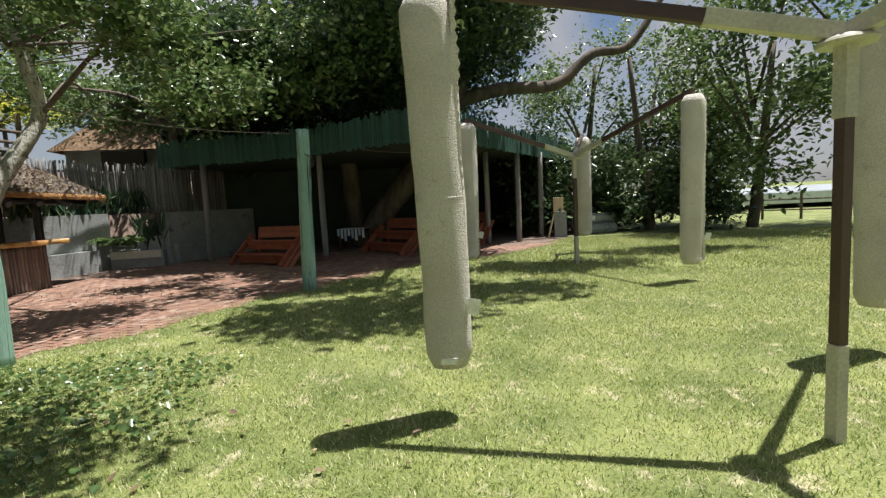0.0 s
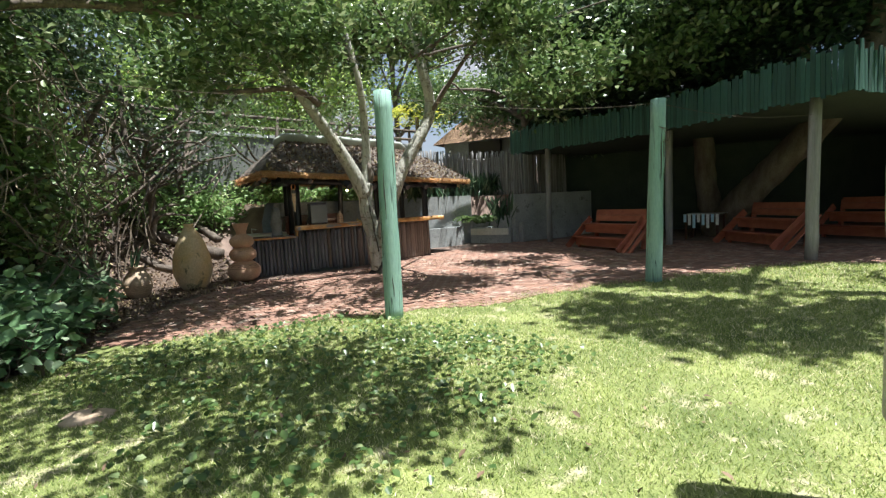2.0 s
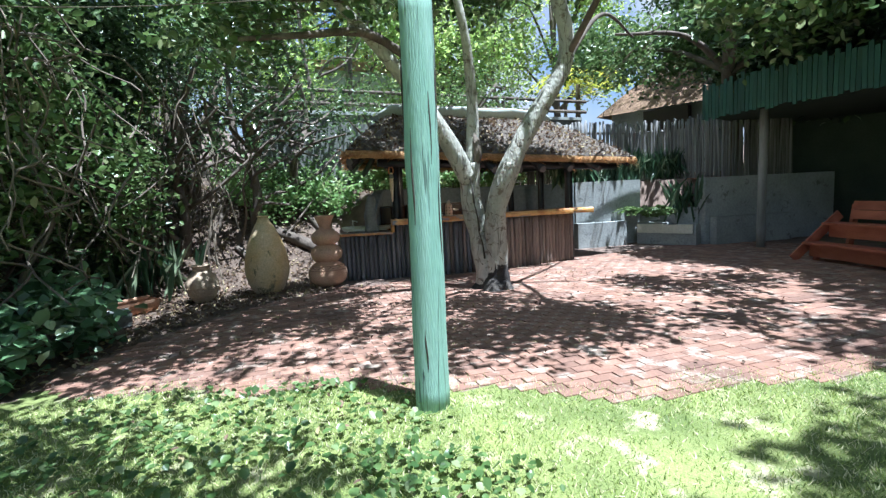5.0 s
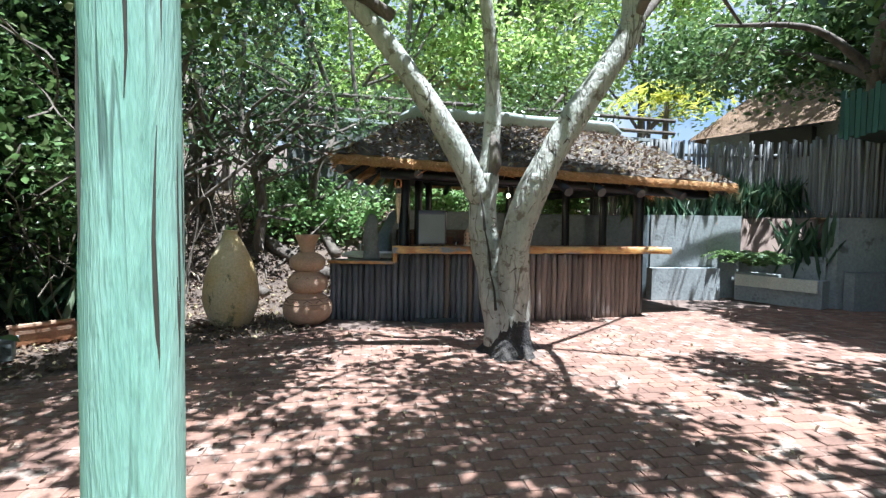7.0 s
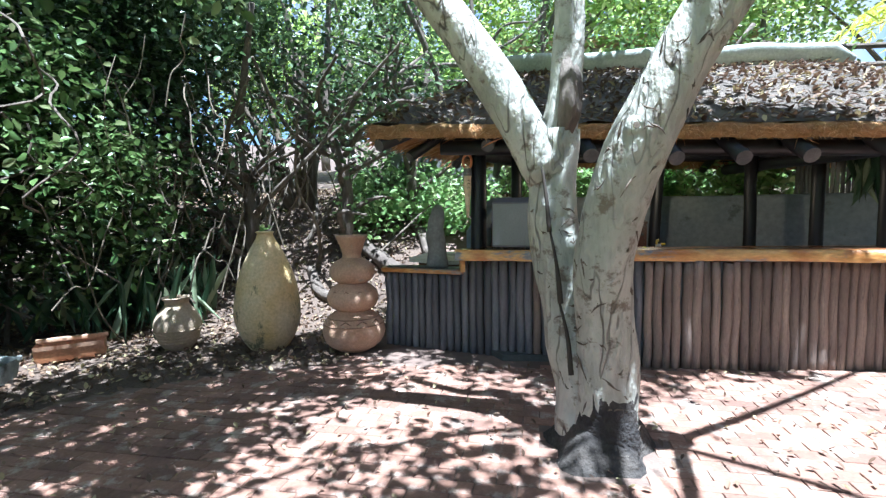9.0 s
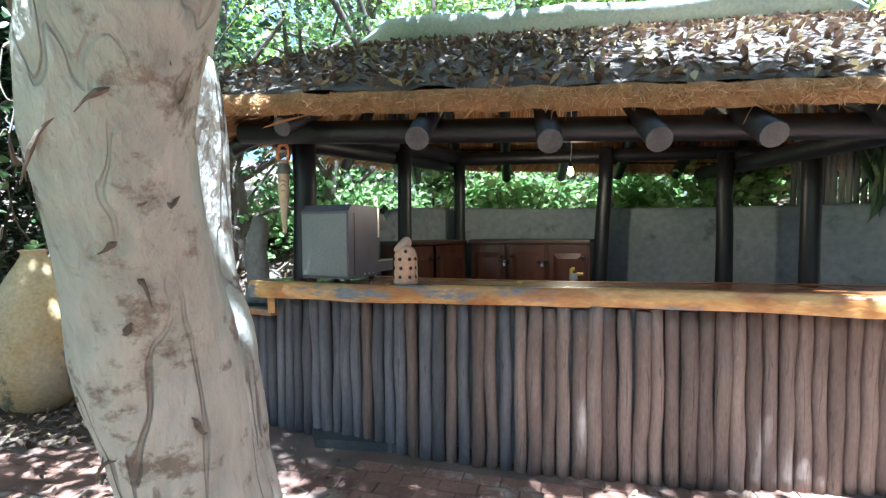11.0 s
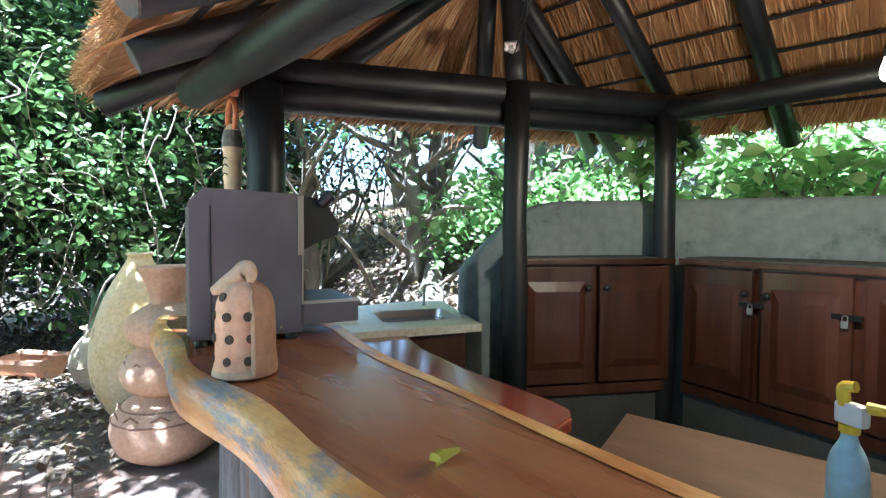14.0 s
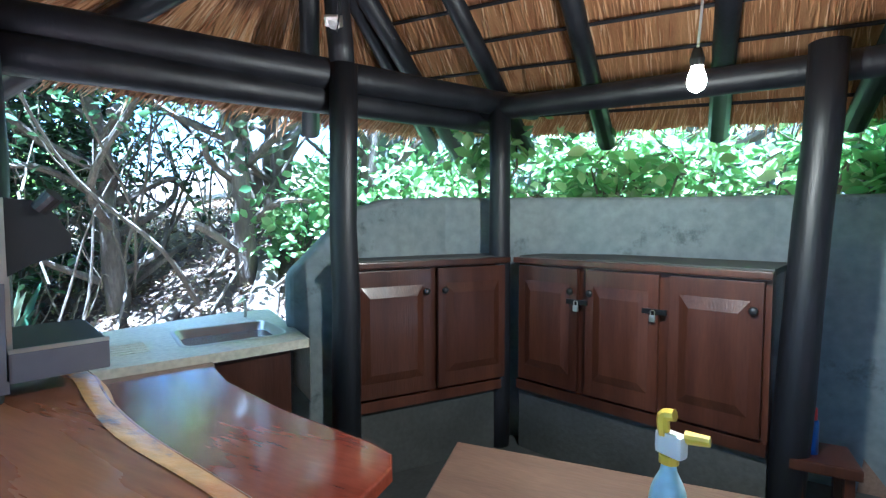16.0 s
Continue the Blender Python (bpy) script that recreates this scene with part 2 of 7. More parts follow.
M_MACHINE2 = paint("grey_steel_panel", (0.17, 0.18, 0.18), (0.2, 0.21, 0.21), 2, 120, 0.5, 0.06, rnd=0.05)
M_BLACKPL = plain("black_plastic", (0.015, 0.016, 0.018), 0.42)
M_CLAY = paint("terracotta", (0.5, 0.3, 0.19), (0.6, 0.4, 0.27), 4, 45, 0.85, 0.3, rnd=0.08, wear=(0.45, 0.36, 0.28), wear_at=0.6)
M_CLAY2 = paint("pale_clay", (0.42, 0.31, 0.21), (0.52, 0.41, 0.29), 3, 40, 0.88, 0.35, rnd=0.05)
M_CLAYDK = paint("incised_clay", (0.25, 0.14, 0.09), (0.33, 0.2, 0.13), 6, 50, 0.9, 0.3)
M_EGG = paint("mossy_yellow_clay", (0.64, 0.45, 0.2), (0.66, 0.55, 0.37), 2.2, 35, 0.85, 0.5, rnd=0, wear=(0.2, 0.18, 0.1), wear_at=0.58, wear_scale=1.8, wear_stretch=(1.6, 1.6, 0.9))
M_STONE = paint("grey_carved_stone", (0.16, 0.16, 0.15), (0.24, 0.24, 0.23), 5, 40, 0.9, 0.6, rnd=0)
M_CANVAS = paint("beige_canvas", (0.66, 0.61, 0.54), (0.77, 0.72, 0.65), 2.2, 90, 0.8, 0.7, rnd=0.05, dist=0.05, wear=(0.55, 0.5, 0.43), wear_at=0.6)
M_BROWNPAINT = paint("brown_painted_steel", (0.06, 0.035, 0.03), (0.085, 0.05, 0.04), 3, 50, 0.45, 0.1, rnd=0.05)
M_CREAM = paint("cream_painted_steel", (0.45, 0.43, 0.35), (0.52, 0.5, 0.41), 4, 50, 0.5, 0.15, rnd=0.05, wear=(0.25, 0.18, 0.12), wear_at=0.68)
M_GREENLATH = paint("green_painted_lath", (0.018, 0.062, 0.046), (0.04, 0.105, 0.076), 3, 30, 0.75, 0.4, stretch=(3, 3, 0.3), rnd=0.3)
M_GREENWALL = paint("dark_green_wall", (0.03, 0.045, 0.035), (0.05, 0.065, 0.05), 2, 30, 0.85, 0.3, rnd=0)
M_LATH = paint("grey_split_pole", (0.15, 0.15, 0.145), (0.27, 0.265, 0.255), 3, 40, 0.85, 0.6, stretch=(3, 3, 0.2), rnd=0.35)
M_THATCH = paint("old_thatch", (0.12, 0.1, 0.08), (0.22, 0.185, 0.15), 4, 90, 0.95, 1.0, rnd=0, dist=0.04, wear=(0.33, 0.29, 0.24), wear_at=0.6)
M_STRAW = paint("golden_thatch_grass", (0.45, 0.22, 0.085), (0.62, 0.36, 0.15), 3, 60, 0.85, 0.9, stretch=(0.5, 6, 0.5), rnd=0.12, dist=0.03)
M_STEM = leafy("thatch_stem", (0.4, 0.19, 0.07), (0.66, 0.4, 0.17), (0.76, 0.56, 0.32), 0.7, 0.2, 0.85)
M_STEM_EDGE = leafy("weathered_straw_end", (0.44, 0.25, 0.1), (0.7, 0.44, 0.2), (0.8, 0.6, 0.34), 0.8, 0.1, 0.88)
M_VINE = paint("pale_vine", (0.13, 0.105, 0.075), (0.24, 0.195, 0.14), 6, 60, 0.85, 0.4, rnd=0.1)
M_THATCH_BROWN = paint("brown_thatch", (0.2, 0.125, 0.075), (0.31, 0.2, 0.125), 4, 90, 0.95, 1.0, rnd=0, dist=0.04, wear=(0.36, 0.25, 0.16), wear_at=0.6)
M_STRAWEDGE = paint("cut_thatch_edge", (0.5, 0.28, 0.115), (0.72, 0.44, 0.2), 5, 90, 0.9, 1.0, stretch=(3, 3, 3), rnd=0, dist=0.03)
M_CAP = paint("mortar_ridge_cap", (0.42, 0.46, 0.42), (0.52, 0.55, 0.5), 3, 40, 0.85, 0.4, rnd=0)
M_ORANGE = paint("orange_wood_carving", (0.5, 0.17, 0.06), (0.6, 0.24, 0.1), 6, 40, 0.5, 0.2)
M_PALEWOOD = paint("pale_wood_carving", (0.66, 0.49, 0.31), (0.74, 0.58, 0.4), 6, 40, 0.6, 0.2)
M_WHITE = paint("white_wall_paint", (0.72, 0.72, 0.7), (0.8, 0.8, 0.78), 1, 30, 0.8, 0.1, rnd=0)
M_BLUEPL = paint("pale_blue_plastic", (0.45, 0.66, 0.78), (0.5, 0.7, 0.82), 3, 30, 0.3, 0.0, rnd=0)
M_YELPL = plain("yellow_plastic", (0.75, 0.55, 0.04), 0.35)
M_WHITEPL = plain("white_plastic", (0.75, 0.76, 0.76), 0.35)
M_CREASE = plain("dark_crease", (0.05, 0.04, 0.03), 0.9)
M_BULB = plain("warm_bulb_glass", (1.0, 0.66, 0.32), 0.3, 0.0, 32.0)
M_WATER = paint("bright_water", (0.55, 0.62, 0.66), (0.62, 0.68, 0.72), 0.2, 3, 0.15, 0.1, rnd=0)


# ---------------------------------------------------------------- building helpers
ORIGIN = {}


def thing(name, loc, label, category, group="", kind=""):
    ob = new(name)
    ob.location = loc
    ob.empty_display_size = 0.1
    ORIGIN[ob] = Vector(loc)
    return tagged(ob, label, category, group, kind)


def mesh_from(name, bm, material, smooth=False):
    me = bpy.data.meshes.new(name)
    bm.to_mesh(me)
    bm.free()
    me.materials.append(material)
    if smooth:
        me.polygons.foreach_set("use_smooth", [True] * len(me.polygons))
    return me


def part(name, bm, material, parent, label="", smooth=False, kind=""):
    """Links a bmesh in world coordinates as one mesh under a thing or a part."""
    o = ORIGIN[parent]
    bmesh.ops.translate(bm, verts=bm.verts, vec=-o)
    ob = new(name, mesh_from(name, bm, material, smooth))
    ob.parent = parent
    ORIGIN[ob] = o
    return tagged(ob, label, kind=kind)


def piece(name, me, parent, m):
    """A repeat piece on shared mesh data, posed in the world."""
    ob = new(name, me)
    ob.parent = parent
    ob.matrix_basis = Matrix.Translation(-ORIGIN[parent]) @ m
    return ob


def solo(name, bm, material, label, category, group="", kind="", smooth=False):
    """A thing of one mesh: its origin at its base."""
    lo = Vector((sum(v.co.x for v in bm.verts) / len(bm.verts), sum(v.co.y for v in bm.verts) / len(bm.verts), min(v.co.z for v in bm.verts)))
    bmesh.ops.translate(bm, verts=bm.verts, vec=-lo)
    ob = new(name, mesh_from(name, bm, material, smooth))
    ob.location = lo
    ORIGIN[ob] = lo
    return tagged(ob, label, category, group, kind)


def box(size, m=None, bevel=0.0, bm=None):
    bm = bm or bmesh.new()
    r = bmesh.ops.create_cube(bm, size=1, matrix=Matrix.Diagonal((*size, 1)))
    vs = r["verts"]
    if bevel:
        es = list({e for v in vs for e in v.link_edges})
        q = bmesh.ops.bevel(bm, geom=es, offset=bevel, segments=2, affect="EDGES", profile=0.7)
        vs = list({v for f in q["faces"] for v in f.verts} | {v for v in vs if v.is_valid})
    if m is not None:
        bmesh.ops.transform(bm, matrix=m, verts=vs)
    return bm


def sweep(points, radii, seg=10, rough=0.0, bm=None, caps=True, flat=1.0):
    """A round limb along points, its radius going from one to the next, with an uneven surface."""
    bm = bm or bmesh.new()
    pts = [Vector(p) for p in points]
    rings = []
    u = None
    for i, p in enumerate(pts):
        d = (pts[min(i + 1, len(pts) - 1)] - pts[max(i - 1, 0)]).normalized()
        if u is None:
            u = d.orthogonal().normalized()
        u = (u - d * u.dot(d)).normalized()
        w = d.cross(u)
        ring = []
        for k in range(seg):
            a = 2 * math.pi * k / seg
            r = radii[i] * (1 + rough * noise.noise(p * 3 + Vector((math.cos(a), math.sin(a), 0)) * 1.3))
            ring.append(bm.verts.new(p + u * math.cos(a) * r + w * math.sin(a) * r * flat))
        rings.append(ring)
    for a, b in zip(rings, rings[1:]):
        for k in range(seg):
            bm.faces.new((a[k], a[(k + 1) % seg], b[(k + 1) % seg], b[k]))
    if caps:
        bm.faces.new(rings[0][::-1])
        bm.faces.new(rings[-1])
    return bm


def curve_pts(pts, n=8):
    """Catmull-Rom through the points."""
    P = [Vector(p) for p in pts]
    P = [P[0] * 2 - P[1]] + P + [P[-1] * 2 - P[-2]]
    out = []
    for i in range(1, len(P) - 2):
        for k in range(n):
            t = k / n
            a, b, c, d = P[i - 1:i + 3]
            out.append(0.5 * ((2 * b) + (c - a) * t + (2 * a - 5 * b + 4 * c - d) * t * t + (3 * b - a - 3 * c + d) * t ** 3))
    out.append(P[-2])
    return out


def limb(pts, r0, r1, n=6, seg=10, rough=0.15, bm=None):
    c = curve_pts(pts, n)
    return sweep(c, [r0 + (r1 - r0) * i / (len(c) - 1) for i in range(len(c))], seg, rough, bm)


def lathe(profile, at, seg=32, bm=None, wob=0.0):
    """A turned body: profile of (radius, height)."""
    bm = bm or bmesh.new()
    x, y, z = at
    rings = []
    for r, h in profile:
        ring = []
        for k in range(seg):
            a = 2 * math.pi * k / seg
            rr = max(r, 0.002) * (1 + wob * noise.noise((math.cos(a) + x, math.sin(a) + y, h * 3)))
            ring.append(bm.verts.new((x + rr * math.cos(a), y + rr * math.sin(a), z + h)))
        rings.append(ring)
    for a, b in zip(rings, rings[1:]):
        for k in range(seg):
            bm.faces.new((a[k], a[(k + 1) % seg], b[(k + 1) % seg], b[k]))
    bm.faces.new(rings[0][::-1])
    bm.faces.new(rings[-1])
    return bm


def smooth_profile(pts, n=5):
    return [(max(p.x, 0.002), p.y) for p in curve_pts([(r, h, 0) for r, h in pts], n)]


def prism(poly, z0, z1, bm=None, bevel=0.0):
    """A slab over a plan outline."""
    bm = bm or bmesh.new()
    lo = [bm.verts.new((x, y, z0)) for x, y in poly]
    hi = [bm.verts.new((x, y, z1)) for x, y in poly]
    n = len(poly)
    fs = [bm.faces.new(lo[::-1]), bm.faces.new(hi)]
    for i in range(n):
        fs.append(bm.faces.new((lo[i], lo[(i + 1) % n], hi[(i + 1) % n], hi[i])))
    bmesh.ops.recalc_face_normals(bm, faces=fs)
    if bevel:
        es = [e for v in hi for e in v.link_edges if e.other_vert(v) in hi]
        bmesh.ops.bevel(bm, geom=list(set(es)), offset=bevel, segments=3, affect="EDGES", profile=0.6)
    return bm


def ribbon_wall(line, z0, z1, thick, bm=None, top=None):
    """A wall along a plan line, to its left by thick. top: heights at the points."""
    bm = bm or bmesh.new()
    P = [Vector((*p, 0)) for p in line]
    rows = []
    for i, p in enumerate(P):
        d = (P[min(i + 1, len(P) - 1)] - P[max(i - 1, 0)]).normalized()
        nrm = Vector((-d.y, d.x, 0)) * thick
        h = top[i] if top else z1
        rows.append([bm.verts.new((p.x, p.y, z0)), bm.verts.new((p.x, p.y, h)), bm.verts.new((p.x + nrm.x, p.y + nrm.y, h)), bm.verts.new((p.x + nrm.x, p.y + nrm.y, z0))])
    for a, b in zip(rows, rows[1:]):
        for k in range(4):
            bm.faces.new((a[k], b[k], b[(k + 1) % 4], a[(k + 1) % 4]))
    bm.faces.new(rows[0])
    bm.faces.new(rows[-1][::-1])
    bmesh.ops.recalc_face_normals(bm, faces=bm.faces)
    return bm


def leaf_mesh(name, centres, size, material, aspect=0.45, up=0.6, vary=0.35, fold=0.25, axis=None, rng=None):
    """Many leaves, each folded along its rib, six corners a leaf."""
    rng = rng or np.random.default_rng(5)
    c = np.asarray(centres, dtype=np.float32)
    n = len(c)
    s = (size * (1 + vary * rng.uniform(-1, 1, n)))[:, None]
    d = rng.normal(size=(n, 3)) if axis is None else np.asarray(axis) + 0.25 * rng.normal(size=(n, 3))
    if axis is None:
        d[:, 2] = d[:, 2] * 0.6 - 0.25
    d /= np.linalg.norm(d, axis=1, keepdims=True)
    nn = rng.normal(size=(n, 3)) * (1 - up)
    nn[:, 2] += up
    w = np.cross(d, nn)
    w /= np.linalg.norm(w, axis=1, keepdims=True) + 1e-6
    nn = np.cross(w, d)
    L, W = s, s * aspect * 0.5
    v = np.empty((n, 6, 3), dtype=np.float32)
    v[:, 0] = c - d * L * 0.5
    v[:, 1] = c - d * L * 0.15 + w * W + nn * W * fold
    v[:, 2] = c + d * L * 0.2 + w * W * 0.8 + nn * W * fold
    v[:, 3] = c + d * L * 0.5 - nn * L * 0.06
    v[:, 4] = c + d * L * 0.2 - w * W * 0.8 + nn * W * fold
    v[:, 5] = c - d * L * 0.15 - w * W + nn * W * fold
    me = bpy.data.meshes.new(name)
    me.vertices.add(n * 6)
    me.vertices.foreach_set("co", v.reshape(-1))
    idx = (np.arange(n)[:, None] * 6 + np.array([0, 1, 2, 3, 0, 3, 4, 5])).reshape(-1).astype(np.int32)
    me.loops.add(n * 8)
    me.loops.foreach_set("vertex_index", idx)
    me.polygons.add(n * 2)
    me.polygons.foreach_set("loop_start", np.arange(0, n * 8, 4, dtype=np.int32))
    me.update(calc_edges=True)
    me.validate()
    me.materials.append(material)
    return me


def clumps(rng, boxes, per, sigma, n_clump, shell=0.0):
    """Leaf places gathered in clumps inside ellipsoids (cx, cy, cz, rx, ry, rz)."""
    vol = np.array([b[3] * b[4] * b[5] for b in boxes]) ** 0.75
    pick = rng.choice(len(boxes), n_clump, p=vol / vol.sum())
    B = np.array(boxes)[pick]
    d = rng.normal(size=(n_clump, 3))
    d /= np.linalg.norm(d, axis=1, keepdims=True)
    r = rng.uniform(shell, 1, n_clump) ** (1 / 2.2)
    cc = B[:, :3] + d * r[:, None] * B[:, 3:]
    pts = np.repeat(cc, per, axis=0) + rng.normal(size=(n_clump * per, 3)) * sigma
    return pts


def add_leaves(name, parent, pts, size, material, label="", **kw):
    o = ORIGIN[parent]
    me = leaf_mesh(name, np.asarray(pts) - np.array(o), size, material, **kw)
    ob = new(name, me)
    ob.parent = parent
    ORIGIN[ob] = o
    return tagged(ob, label, kind="stuff")


# ---------------------------------------------------------------- ground
def smooth01(t):
    t = np.clip(t, 0, 1)
    return t * t * (3 - 2 * t)


WALL_Y = [6.6, 7.2, 7.8, 9.3, 10.6, 11.6, 12.2, 14.0, 14.35, 14.5, 16.0, 40]
WALL_X = [-11.3, -11.4, -12.25, -12.55, -12.25, -11.4, -10.95, -10.6, -10.4, -9.1, -8.75, -8.5]


def height(x, y):
    x, y = np.asarray(x, float), np.asarray(y, float)
    lawn = smooth01((x + 9) / 2.5) * np.clip(0.02 * (y - 5), -0.08, 0.04)
    slope = 1.75 * smooth01((-10.3 - x) / 4.6) + 0.16 * np.maximum(0, -14.4 - x)
    xw = np.interp(y, WALL_Y, WALL_X)
    step = np.where(x < xw, 1.6 + 0.12 * np.maximum(0, xw - x - 1.0), 0.0)
    k = smooth01((y - 6.7) / 0.7)
    z = lawn + slope * (1 - k) + step * k
    near = np.exp(-((x + 12) ** 2 + (y - 5) ** 2) / 60)
    z = z + 0.03 * np.sin(x * 1.7 + y) * np.cos(y * 1.3 - x * 0.6) * near * (x < -10.5)
    far = np.maximum(0, -26 - x)
    return z - np.minimum(far, 6) * 0.16


PATIO_Y = [2.4, 2.75, 3.9, 5.29, 6.5, 8.3, 9.2, 11.9, 12.3, 14.8, 30]
PATIO_X = [-6.4, -5.9, -5.22, -4.42, -3.4, -2.8, -2.2, -0.8, 0.5, 2.5, 8.0]


def on_patio(x, y):
    x, y = np.asarray(x, float), np.asarray(y, float)
    edge = np.interp(y, PATIO_Y, PATIO_X) + 0.08 * np.sin(y * 5)
    back = np.interp(y, [2.4, 3.2, 4.6, 5.6, 6.2], [-6.4, -7.6, -8.7, -9.0, -13])
    return (x < edge) & (y > 2.4) & (x > back)


def in_soil(x, y):
    x, y = np.asarray(x, float), np.asarray(y, float)
    return (x < np.interp(y, [-10, 0.2, 1.4, 2.4, 3.0], [-5.0, -5.2, -5.5, -6.2, -6.2])) & ~on_patio(x, y)


def make_ground():
    def axis(lo, hi, a, b, fine):
        core = list(np.arange(a, b, fine))
        left = [a - fine * (1.35 ** k) * 3 for k in range(1, 26)]
        right = [b + fine * (1.35 ** k) * 3 for k in range(1, 26)]
        return np.array([v for v in left[::-1] if v > lo] + core + [b] + [v for v in right if v < hi])
    gx, gy = axis(-700, 700, -15.5, 6, 0.16), axis(-700, 700, -2, 18, 0.16)
    X, Y = np.meshgrid(gx, gy)
    Z = height(X, Y)
    nx, ny = len(gx), len(gy)
    v = np.stack([X, Y, Z], -1).reshape(-1, 3)
    i = (np.arange(ny - 1)[:, None] * nx + np.arange(nx - 1)[None]).reshape(-1)
    faces = np.stack([i, i + 1, i + 1 + nx, i + nx], 1)
    me = bpy.data.meshes.new("ground")
    me.from_pydata(v.tolist(), [], faces.tolist())
    for m in (M_LAWN, M_SOIL, M_BED):
        me.materials.append(m)
    cx, cy = v[faces].mean(1)[:, 0], v[faces].mean(1)[:, 1]
    idx = np.where(on_patio(cx, cy), 2, np.where(in_soil(cx, cy), 1, 0)).astype(np.int32)
    me.polygons.foreach_set("material_index", idx)
    me.polygons.foreach_set("use_smooth", [True] * len(me.polygons))
    ob = new("ground", me)
    ORIGIN[ob] = Vector((0, 0, 0))
    return tagged(ob, "mown green lawn running into leafy brown soil and a sandy bed", "ground", kind="structure")


ground = make_ground()


# ---------------------------------------------------------------- walls
def make_walls():
    line = [(-10.93, 6.93), (-11.1, 7.08), (-11.25, 7.2), (-11.45, 7.32), (-11.8, 7.5), (-12.05, 7.75), (-12.2, 8.2), (-12.32, 8.8), (-12.38, 9.4), (-12.3, 10.0), (-12.05, 10.6), (-11.6, 11.2), (-11.1, 11.7), (-10.75, 12.1)]
    top = [1.22, 1.45, 1.62, 1.68, 1.7, 1.7, 1.7, 1.69, 1.69, 1.68, 1.67, 1.66, 1.65, 1.65]
    w = solo("wall_back", ribbon_wall(line, -0.2, 1.7, 0.24, top=top), M_PLASTER, "curved grey-green plastered wall behind the bar", "wall", kind="structure")
    bv = w.modifiers.new("soft", "BEVEL")
    bv.width, bv.segments = 0.04, 3
    line2 = [(-10.73, 12.12), (-10.6, 12.6), (-10.5, 13.3), (-10.42, 14.0)]
    solo("wall_terrace", ribbon_wall(line2, -0.1, 1.65, 0.25), M_CONC, "grey plastered retaining wall with a fence on it", "wall", kind="structure")
    line3 = [(-9.05, 14.42), (-8.88, 14.45), (-8.7, 15.4), (-8.3, 16.6), (-8.0, 18)]
    solo("wall_terrace_east", ribbon_wall(line3, -0.1, 1.6, 0.3), M_CONC, "grey plastered retaining wall beside the veranda", "wall", kind="structure")
    solo("wall_ledge", ribbon_wall([(-10.45, 11.95), (-10.3, 12.7), (-10.2, 13.3)], -0.1, 0.62, 0.22), M_CONC, "low grey plinth along the retaining wall", "wall", kind="structure")
    solo("wall_ledge_east", ribbon_wall([(-8.62, 14.5), (-8.45, 15.4), (-8.1, 16.5)], -0.1, 0.66, 0.2), M_CONC, "low grey plinth along the retaining wall", "wall", kind="structure")


make_walls()


# ---------------------------------------------------------------- thatched bar
EAVE = [(-9.1, 5.95, 2.2), (-8.8, 12.15, 1.98), (-12.75, 11.9, 2.08), (-12.7, 6.9, 2.28)]
RIDGE = [(-10.78, 7.35, 3.09), (-10.7, 11.05, 3.06)]


def roof_z(x, y):
    """Height of the thatch's lower face over a plan point: the lowest of the four slopes."""
    zs = []
    zs.append(2.1 + (-8.8 - x) * 1.0 / 1.97)
    zs.append(2.14 + (x + 12.75) * 0.96 / 2.0)
    zs.append(2.1 + (y - 5.9) * 1.02 / 1.4)
    zs.append(2.04 + (12.15 - y) * 1.04 / 1.45)
    return min(zs)


